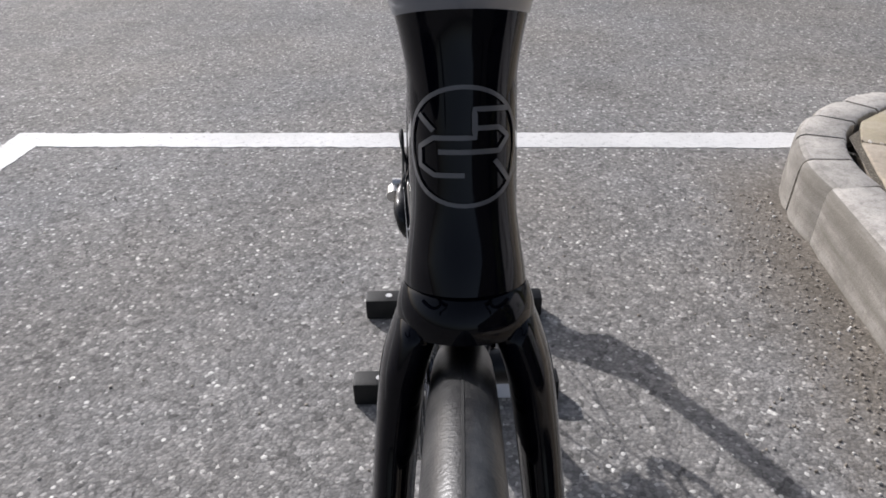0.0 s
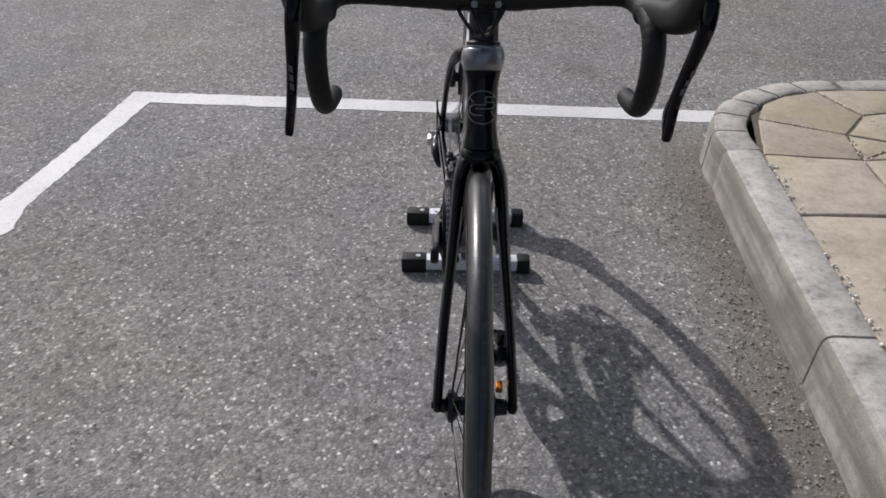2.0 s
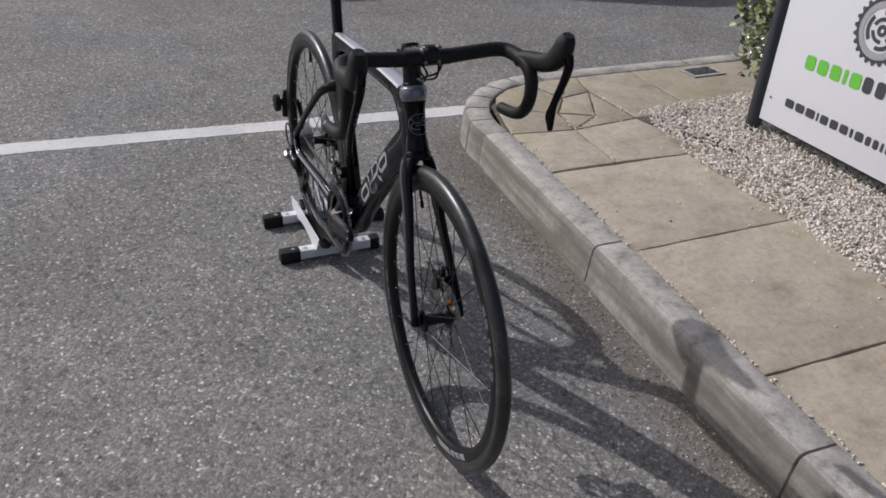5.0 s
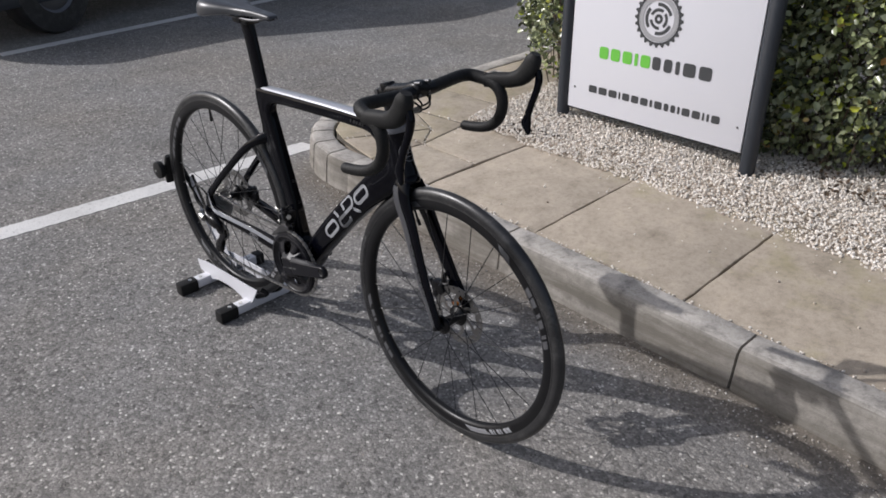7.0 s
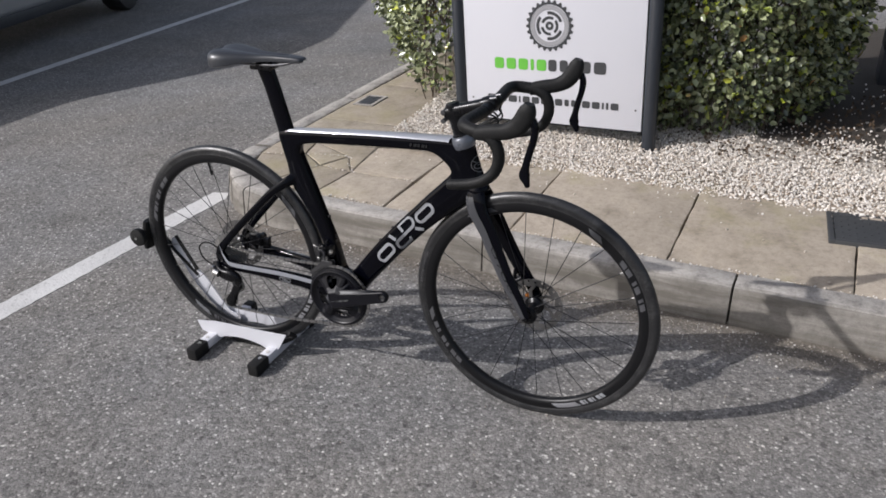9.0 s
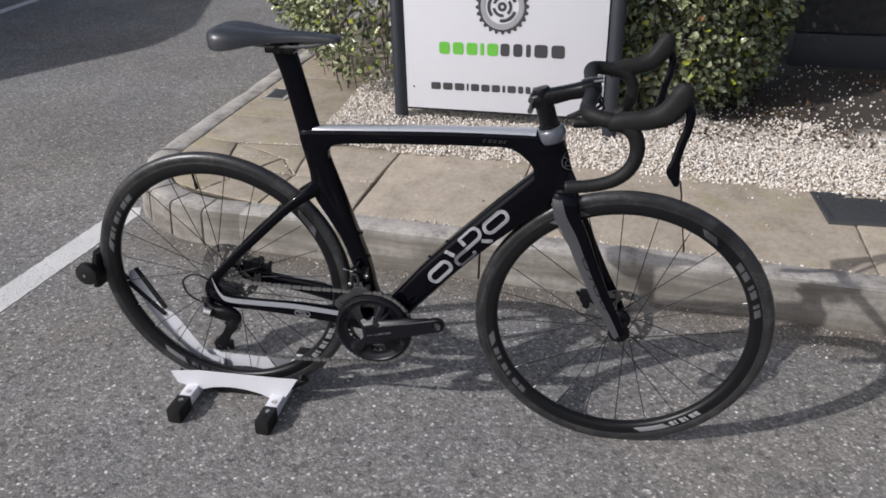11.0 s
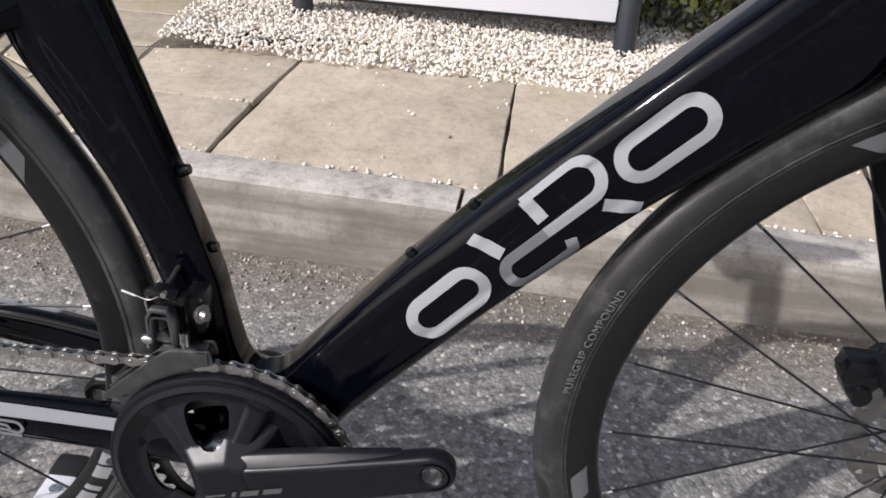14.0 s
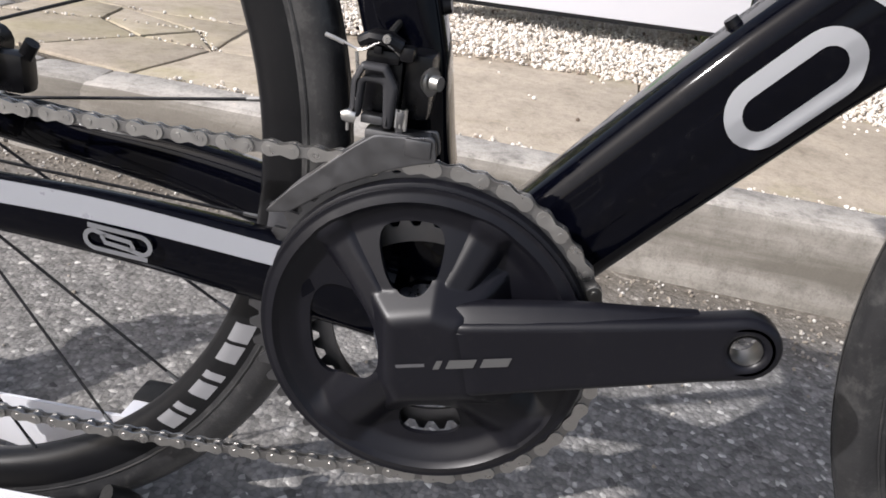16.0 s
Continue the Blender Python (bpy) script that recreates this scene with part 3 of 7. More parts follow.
def gravel_front(y):
    for (x0, y0), (x1, y1) in zip(GRAVEL_EDGE, GRAVEL_EDGE[1:]):
        if y1 <= y <= y0:
            return x0 + (x1 - x0) * (y - y0) / (y1 - y0) + 0.014 * noise.noise((y * 7, 3.1, 0))
    return 1.6


def gravel():
    bm = bmesh.new()
    vs = [bm.verts.new((x, y, flat_z(x) - 0.004)) for x, y in [(1.62, -3.2), (4.4, -3.2), (4.4, 1.30), (1.66, 1.30)]]
    bm.faces.new(vs)
    tagged(part("garden_soil", bm, M_BED, smooth=0), "soil under the gravel and hedges, with dark earth and shade in its colour", "soil", kind="structure")
    rng = random.Random(11)
    spots, sizes = [], []
    while len(spots) < 42000:
        y = rng.uniform(-2.6, 1.30)
        x0 = gravel_front(y)
        u = rng.random()
        x = x0 + 0.95 * u if rng.random() < 0.86 else x0 + 0.95 + 0.75 * u
        near = x < x0 + 0.03
        if near and rng.random() < 0.35:
            continue
        size = rng.uniform(0.0030, 0.0072)
        if x > 1.8 and y < -0.42 and noise.noise((x * 4, y * 4, 2.0)) > -0.25 and rng.random() < 0.6:
            continue
        # fewer stones beyond the hedge, so the bed's painted dark patch shows
        if x > 2.02 + 0.22 * noise.noise((x * 3, y * 3, 9.0)) and y < -0.45 and rng.random() < 0.78:
            continue
        layer = rng.random() * min(1.0, (x - x0) / 0.08)
        spots.append((x, y, flat_z(x) + 0.001 + 0.015 * layer + 0.008 * noise.noise((x * 5, y * 5, 0))))
        sizes.append(size)
    for _ in range(420):
        y = rng.uniform(-1.6, 1.25)
        back = rng.random() ** 2.2
        x = gravel_front(y) - 0.02 - 0.66 * back
        if rng.random() < 0.75:
            x = seam_x(y) + rng.gauss(0.004, 0.006)
        size = rng.uniform(0.0022, 0.0052)
        spots.append((x, y, max(flat_z(x), 0.135) + size * 0.4))
        sizes.append(size)
    for (x0, y0), (x1, y1), many in (((1.220, 1.465), (0.975, 1.590), 16), ((1.190, 1.277), (1.370, 1.394), 18), ((1.370, 1.394), (1.345, 1.627), 22), ((1.220, 1.465), (1.190, 1.277), 14), ((1.535, 1.320), (1.517, 1.670), 16), ((1.190, 1.277), (1.160, 0.930), 10), ((1.345, 1.627), (1.270, 1.855), 14)):
        for _ in range(many):
            t = rng.random()
            x, y = x0 + (x1 - x0) * t + rng.gauss(0, 0.006), y0 + (y1 - y0) * t + rng.gauss(0, 0.006)
            size = rng.uniform(0.0022, 0.0050)
            spots.append((x, y, path_z(x, y) + size * 0.3))
            sizes.append(size)
    ob = pebbles("gravel", spots, sizes, M_GRAVEL, label="angular white gravel chips spread along the sign and hedge")
    tagged(ob, category="gravel")
    spots, sizes = [], []
    for _ in range(2600):
        y = rng.uniform(-3.0, 1.6)
        x = seam_x(y) - 0.135 - abs(rng.gauss(0, 0.10))
        size = rng.uniform(0.0012, 0.0042)
        spots.append((x, y, size * 0.4))
        sizes.append(size)
    for _ in range(900):
        x, y = rng.uniform(-1.6, 0.8), rng.uniform(-1.4, 2.2)
        size = rng.uniform(0.0015, 0.0035)
        spots.append((x, y, size * 0.3))
        sizes.append(size)
    ob = pebbles("loose_grit", spots, sizes, M_GRIT, label="loose pale grit gathered on the asphalt along the kerb", seed=8)
    tagged(ob, category="grit")


def grit_material():
    m = material("loose_grit", (0.3, 0.27, 0.23), 0.9)
    n = Nodes(m)
    each = n.add("ShaderNodeNewGeometry").outputs["Random Per Island"]
    n.color(n.ramp(each, [(0.0, (0.22, 0.19, 0.155)), (0.5, (0.30, 0.265, 0.22)), (0.85, (0.4, 0.38, 0.35)), (1.0, (0.66, 0.63, 0.59))]))
    return m


M_GRIT = grit_material()
def dark_ground(n):
    """Dark patch beyond the hedge, seen where the gravel thins out: littered earth, with shade put into its colour."""
    xyz = n.add("ShaderNodeSeparateXYZ")
    n.link(n.place, xyz.inputs[0])
    wave = n.math("MULTIPLY", n.math("SUBTRACT", n.noise(3.0, 5, 0.6), 0.5), 0.5)
    return n.math("MULTIPLY", n.ramp(n.math("SUBTRACT", n.math("ADD", xyz.outputs[0], wave), 1.5), [(0.46, 0.0), (0.60, 0.95)]), n.ramp(n.math("MULTIPLY", xyz.outputs[1], -1.0), [(0.36, 0.0), (0.48, 1.0)]))


M_BED = material("gritty_bed", (0.48, 0.43, 0.36), 0.95)
bed_nodes = Nodes(M_BED)
bed_nodes.color(bed_nodes.mix(bed_nodes.ramp(bed_nodes.noise(160, 5), [(0.3, (0.36, 0.32, 0.265)), (0.7, (0.60, 0.55, 0.48))]), (0.06, 0.045, 0.03), bed_nodes.ramp(bed_nodes.noise(3.5, 4), [(0.55, 0.0), (0.72, 0.6)])))
# dark earth and the shade beyond the hedge, both mixed into the bed's colour
bed_nodes.color(bed_nodes.mix(bed_nodes.out.inputs["Base Color"].links[0].from_socket, (0.035, 0.027, 0.02), dark_ground(bed_nodes)))
bed_nodes.bump(bed_nodes.noise(160, 4), 0.8, 0.008)
ground()
painted_lines()
covers()
gravel()


# ---- the sign, the hedges, the wall and the van ----
def sign():
    p0, p1 = Vector((1.868, 0.942, 0.0)), Vector((1.788, 0.042, 0.0))
    along = (p1 - p0).normalized()
    width = (p1 - p0).length
    turn = math.degrees(math.atan2(along.y, along.x))
    base = thing("sign_board", ((p0 + p1) / 2).to_tuple()[:2] + (flat_z(1.83),), "white printed sign panel between two dark grey posts", "sign")
    m = pose(p0.x, p0.y, -0.013, 0, -1.5, turn)  # local x runs along the panel, -y faces the bicycle

    def put(name, bm, mat, parent=base, label="", smooth=40):
        return part(name, bm, mat, parent, label, m=m, smooth=smooth)

    z0, z1 = 0.258, 1.26
    bm = bmesh.new()
    block(bm, (0, -0.008, z0), (width, 0.008, z1), 0.0015)
    panel = put("panel", bm, M_BOARD)
    bm = bmesh.new()
    block(bm, (-0.004, 0.0105, z0 - 0.014), (width + 0.004, 0.032, z0 + 0.02), 0.002)
    put("rail", bm, M_POST)
    bm = bmesh.new()
    block(bm, (-0.004, 0.0105, z1 - 0.03), (width + 0.004, 0.032, z1), 0.002)
    put("rail", bm, M_POST)
    for x in (-0.036, width + 0.036):
        bm = bmesh.new()
        lathe(bm, [(0.0315, 0.1), (0.0315, 1.33), (0.029, 1.338), (0.0, 1.34)], (x, 0.004, 0), "z", 24, closed=False)
        put("post", bm, M_POST, label="dark grey powder coated post")
    for x, z in ((0.035, z0 + 0.10), (width - 0.03, z0 + 0.10), (0.035, z1 - 0.1), (width - 0.03, z1 - 0.1)):
        bm = bmesh.new()
        lathe(bm, [(0.005, -0.0095), (0.004, -0.0115), (0.0, -0.012)], (x, 0, z), "y", 10, closed=False)
        put("screw", bm, M_DARKSTEEL, panel)
    face = -0.0095

    def at(x, z):
        return (x, face, z)

    def flat(name, mat, outlines, label=""):
        bm = bmesh.new()
        for o in outlines:
            patch(bm, o, at)
        return put(name, bm, mat, panel, label, smooth=0)

    cx, cz, r = width * 0.497, 0.726, 0.118
    # a toothed ring
    teeth = []
    for k in range(24 * 4):
        a = 2 * math.pi * k / 96
        teeth.append((r if k % 4 < 2 else r * 0.90, a))
    bm = bmesh.new()
    ribbon(bm, [(cx + q * math.cos(a), cz + q * math.sin(a)) for q, a in teeth], [(cx + r * 0.82 * math.cos(a), cz + r * 0.82 * math.sin(a)) for q, a in teeth], at, closed=True)
    put("printed_ring", bm, M_INK, panel, "printed dark grey toothed ring", smooth=0)
    bm = bmesh.new()
    ribbon(bm, circle(cx, cz, r * 0.80, 64), circle(cx, cz, r * 0.62, 64), at, closed=True)
    put("printed_ring", bm, M_MIDGREY, panel, "printed mid grey ring", smooth=0)
    for q0, q1, a0, a1 in ((0.56, 0.44, 20, 100), (0.56, 0.44, 140, 220), (0.56, 0.44, 260, 340), (0.37, 0.26, 60, 160), (0.37, 0.26, 190, 280), (0.37, 0.26, 310, 400), (0.17, 0.06, 0, 360)):
        bm = bmesh.new()
        steps = [radians(a0 + (a1 - a0) * k / 20) for k in range(21)]
        ribbon(bm, [(cx + r * q0 * math.cos(a), cz + r * q0 * math.sin(a)) for a in steps], [(cx + r * q1 * math.cos(a), cz + r * q1 * math.sin(a)) for a in steps], at)
        put("printed_arc", bm, M_INK, panel, smooth=0)

    def bars(name, mat, x0, x1, z, height, widths, label):
        total = sum(widths) + 0.28 * (len(widths) - 1)
        unit = (x1 - x0) / total
        x = x0
        shapes = []
        for w in widths:
            shapes.append(rounded([(x, z), (x + w * unit, z), (x + w * unit, z + height), (x, z + height)], height * 0.25, 3))
            x += (w + 0.28) * unit
        for shape in shapes:
            flat(name, mat, [shape], label)

    bars("printed_bar", M_GREEN, width * 0.179, width * 0.479, 0.514, 0.054, [1, 1, 1, 0.35, 1], "printed green bar")
    bars("printed_bar", M_INK, width * 0.491, width * 0.805, 0.514, 0.056, [0.7, 0.7, 0.35, 1, 1], "printed dark grey bar")
    bars("printed_bar", M_INK, width * 0.132, width * 0.878, 0.350, 0.033, [1.2, 1.2, 1.2, 0.25, 1, 1, 1, 0.35, 1, 0.6, 0.6, 0.3, 1, 1, 0.25, 0.3, 1], "small printed dark grey bar")


M_MIDGREY = material("mid_grey_vinyl", (0.30, 0.30, 0.31), 0.45)


def leaves(name, spots, size, parent, seed, label):
    """Folded, pointed leaves in one mesh."""
    rng = np.random.default_rng(seed)
    shape = np.array([(0, 0, 0), (0.38, 0.28, 0.12), (0.37, 0.68, 0.10), (0, 1, -0.10), (-0.37, 0.68, 0.10), (-0.38, 0.28, 0.12), (0, 0.5, -0.02)])
    tris = np.array([(0, 1, 6), (1, 2, 6), (2, 3, 6), (3, 4, 6), (4, 5, 6), (5, 0, 6)])
    verts, faces = [], []
    for n, (p, out) in enumerate(spots):
        out = np.array(out, float)
        tip = out * rng.uniform(0.2, 1.0) + rng.normal(0, 0.5, 3) + (0, 0, -0.15)
        tip /= np.linalg.norm(tip)
        up = out + rng.normal(0, 0.85, 3) + (0, 0, 0.7)
        side = np.cross(tip, up)
        side /= np.linalg.norm(side) + 1e-9
        nrm = np.cross(side, tip)
        s = size * rng.uniform(0.6, 1.25)
        verts.append(np.array(p) + s * (shape[:, :1] * 0.8 * side + shape[:, 1:2] * tip + shape[:, 2:] * nrm))
        faces.append(tris + 7 * n)
    me = bpy.data.meshes.new(name)
    me.from_pydata(np.concatenate(verts).tolist(), [], np.concatenate(faces).tolist())
    me.materials.append(M_LEAF)
    me.polygons.foreach_set("use_smooth", [True] * len(me.polygons))
    ob = new(name, me)
    ob.parent = parent
    ob.matrix_parent_inverse = WORLD_OF[parent].inverted()
    WORLD_OF[ob] = Matrix()
    return tagged(ob, label, kind="stuff")


def hedge(outline, z0, z1, count, seed, label):
    """A clipped hedge on a plan outline: twiggy stems inside, leaves on and near its skin."""
    rng = random.Random(seed)
    o = outline if area(outline) > 0 else outline[::-1]
    cx, cy = np.mean(o, 0)
    base = thing("hedge", (cx, cy, flat_z(cx)), label, "hedge")
    lengths = [math.hypot(b[0] - a[0], b[1] - a[1]) for a, b in zip(o, o[1:] + o[:1])]
    spots = []
    bm = bmesh.new()
    for _ in range(90):
        k = rng.choices(range(len(o)), lengths)[0]
        a, b = o[k], o[(k + 1) % len(o)]
        t, q = rng.random(), rng.uniform(0.30, 0.6)
        x, y = a[0] + (b[0] - a[0]) * t, a[1] + (b[1] - a[1]) * t
        x, y = x + (cx - x) * q, y + (cy - y) * q
        pts = [(x, y, path_z(x, y) - 0.01)]
        h = z0
        top = rng.uniform(0.5, 0.95) * (z1 - z0) + z0
        while h < top:
            h += 0.14
            pts.append((x + rng.gauss(0, 0.05), y + rng.gauss(0, 0.05), h))
        pipe(bm, pts, rng.uniform(0.002, 0.005), 5, 2)
    tagged(part("stem_thicket", bm, M_TWIG, base, "thin brown woody stems"), kind="stuff")
    for _ in range(count):
        u = rng.random()
        if u < 0.16:
            k = rng.randrange(len(o))
            t1, t2 = rng.random(), rng.random()
            a, b = o[k], o[(k + 1) % len(o)]
            x, y = a[0] + (b[0] - a[0]) * t1, a[1] + (b[1] - a[1]) * t1
            x, y = x + (cx - x) * t2, y + (cy - y) * t2
            spots.append(((x, y, z1 + rng.gauss(0, 0.025)), (0, 0, 1)))
            continue
        k = rng.choices(range(len(o)), lengths)[0]
        a, b = o[k], o[(k + 1) % len(o)]
        t = rng.random()
        nx, ny = (b[1] - a[1]) / lengths[k], -(b[0] - a[0]) / lengths[k]
        z = z0 + (z1 - z0) * rng.random() ** 0.9
        x, y = a[0] + (b[0] - a[0]) * t, a[1] + (b[1] - a[1]) * t
        swell = 0.06 * noise.noise((x * 3.1, y * 3.1, z * 3.1 + seed)) + 0.055 * noise.noise((x * 8, y * 8, z * 8))
        deep = -abs(rng.gauss(0, 0.065)) + rng.gauss(0, 0.016)
        low = max(0.0, 1 - (z - z0) / 0.22) * 0.10
        if rng.random() < low * 5.5:
            continue
        d = swell + deep - low
        spots.append(((x + nx * d, y + ny * d, z), (nx, ny, 0.1)))
    leaves("foliage", spots, 0.038, base, seed, "dense small glossy dark green leaves with a few yellow")


def leaf_litter():
    rng = random.Random(4)
    spots = []
    while len(spots) < 1100:
        x, y = rng.uniform(1.78, 2.9), rng.uniform(-1.9, -0.1)
        if noise.noise((x * 3, y * 3, 5.0)) + 0.25 * (x - 2.0) < -0.02:
            continue
        spots.append(((x, y, flat_z(x) + 0.022), (rng.gauss(0, 0.3), rng.gauss(0, 0.3), 0.4)))
    base = thing("leaf_litter", (2.2, -0.9, flat_z(2.2)), "dry brown fallen leaves scattered on the gravel", "leaf litter", kind="stuff")
    ob = leaves("fallen_leaf", spots, 0.022, base, 21, "dry brown leaves")
    ob.data.materials[0] = M_DRY


M_DRY = material("dry_leaf", (0.07, 0.045, 0.025), 0.8)


def boundary_wall():
    # plain wall standing in for the dark background beyond the hedge
    bm = bmesh.new()
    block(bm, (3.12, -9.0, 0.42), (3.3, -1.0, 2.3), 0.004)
    tagged(part("wall_east", bm, M_DARKWALL), "dark grey wall behind the hedge", "wall", kind="structure")
    bm = bmesh.new()
    block(bm, (3.08, -9.0, 0.1), (3.3, -1.0, 0.417), 0.006)
    tagged(part("plinth", bm, M_POST), "near black plinth along the foot of the wall", "plinth", kind="structure")


# one even dark grey for the whole wall
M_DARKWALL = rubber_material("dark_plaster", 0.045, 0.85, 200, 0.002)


def van():
    """Silver van parked across the road; its flank faces the bicycle."""
    turn = math.degrees(math.atan2(0.36, 1.0))
    m = pose(0.30, 4.87, 0, 0, 0, turn)
    base = thing("van", (2.6, 6.4, 0.0), "silver grey panel van parked beyond the road line", "van")
    # outline in local x (along), z; extruded away from the road
    outline = rounded([(0.0, 0.32), (0.0, 0.62), (0.10, 0.80), (0.95, 1.02), (1.85, 1.95), (2.5, 2.12), (6.1, 2.12), (6.25, 1.9), (6.25, 0.32)], 0.12, 5)
    arches = []
    for ax in (0.95, 5.35):
        arches.append((ax, 0.40))
    bm = bmesh.new()
    slab(bm, outline, [], -1.85, 0.0, 0.05, 4)
    swap = Matrix(((0, 1, 0, 0), (-1, 0, 0, 0), (0, 0, 1, 0), (0, 0, 0, 1)))
    body = part("body", bm, M_VAN, base, m=m @ swap)
    bm = bmesh.new()
    block(bm, (0.1, -0.012, 0.25), (6.2, 0.10, 0.345), 0.01)
    part("sill", bm, M_POST, base, "black plastic sill", m=m)
    for ax, r in arches:
        for y0, y1 in ((-0.016, 0.2), (1.62, 1.86)):
            bm = bmesh.new()
            lathe(bm, [(0.19, y0), (0.33, y0), (0.345, y0 + 0.03), (0.345, y1 - 0.03), (0.33, y1), (0.19, y1)], (ax, 0, 0.345), "y", 32)
            wheel_ob = part("wheel", bm, M_TYRE, base, "black van tyre", m=m)
            bm = bmesh.new()
            lathe(bm, [(0.0, y0 + 0.03), (0.06, y0 + 0.01), (0.17, y0 + 0.025), (0.192, y0 + 0.005), (0.192, y1 - 0.02), (0.0, y1 - 0.03)], (ax, 0, 0.345), "y", 24, closed=False)
            part("rim", bm, M_DARKSTEEL, wheel_ob, m=m)
    bm = bmesh.new()
    vs = [(1.15, 1.12), (1.95, 1.86), (2.55, 1.92), (2.55, 1.12)]
    slab(bm, rounded(vs, 0.05), [], -0.01, 0.006, 0.002, 2)
    part("side_window", bm, M_GLASSDARK, base, "dark side window", m=m @ swap)


M_VAN = paint_material("silver_van_paint", (0.34, 0.345, 0.35), 0.35, 0.6, metal=0.5)
M_GLASSDARK = material("tinted_glass", (0.01, 0.011, 0.012), 0.05)
sign()
hedge([(1.96, 0.15), (1.91, -0.05), (1.94, -0.25), (2.05, -0.47), (2.28, -0.69), (2.62, -0.87), (2.95, -0.65), (2.75, 0.15)], 0.20, 1.45, 27000, 7, "clipped dark green leafy hedge beside the sign, in gravel")
hedge([(2.12, 0.95), (2.04, 1.25), (2.08, 1.41), (2.32, 1.57), (2.8, 1.89), (3.6, 2.35), (4.6, 2.05), (4.2, 0.75), (3.0, 0.75)], 0.26, 1.45, 21000, 9, "clipped dark green leafy hedge behind the sign, overhanging the flags")
leaf_litter()
boundary_wall()
van()


# ---- the bicycle: x across (drive side negative), y from front hub to rear, z up ----
FRONT, REAR, TYRE_R = (-0.0015, 0.006, 0.337), (0.0, 0.992, 0.353), 0.341
BB = (0.0, 0.591, 0.282)
STEER = Matrix.Translation((0, 0.153, 0.65)) @ Matrix.Rotation(radians(-1.0), 4, Vector((0, 0.287, 0.958))) @ Matrix.Translation((0, -0.153, -0.65))
bike = thing("bicycle", (0, 0.5, 0), "gloss black carbon road bicycle without pedals, held in a stand", "bicycle")


def lifted(root):
    """Raises the bicycle's parts, wheels and drive train apart, by rise()."""
    for ob in root.children_recursive:
        top = ob
        while top.parent is not root:
            top = top.parent
        if top.name.split(".")[0] in ("front_wheel", "rear_wheel", "cassette", "chain", "large_chainring", "small_chainring", "crank_arm", "rear_derailleur", "bearing_cup", "bottom_bracket"):
            continue
        co = np.empty(len(ob.data.vertices) * 3)
        ob.data.vertices.foreach_get("co", co)
        z = co[2::3]
        co[2::3] = z + 0.010 * np.clip((z - 0.32) / 0.14, 0.0, 1.0)
        ob.data.vertices.foreach_set("co", co)


def rim_half(r):
    """Half width of the rim at a radius."""
    return float(np.interp(r, (0.2865, 0.292, 0.300, 0.311, 0.316), (0.0, 0.0115, 0.0138, 0.0125, 0.0115)))


def arc_patch(bm, centre, x, a0, a1, r0, r1, slant=0.0, n=8, lean=0.0):
    """A thin printed patch on the rim's flank between two angles in degrees, on the side that x's sign names."""
    rows = []
    for r in np.linspace(r0, r1, 5):
        t = (r - r0) / (r1 - r0)
        rows.append([bm.verts.new((centre[0] + math.copysign(rim_half(r) + 0.0005, x), centre[1] + r * math.cos(radians(a)), centre[2] + r * math.sin(radians(a)))) for a in (a0 + slant * t + (a1 - a0) * k / n for k in range(n + 1))])
    for a, b in zip(rows, rows[1:]):
        for k in range(n):
            bm.faces.new((a[k], a[k + 1], b[k + 1], b[k]))


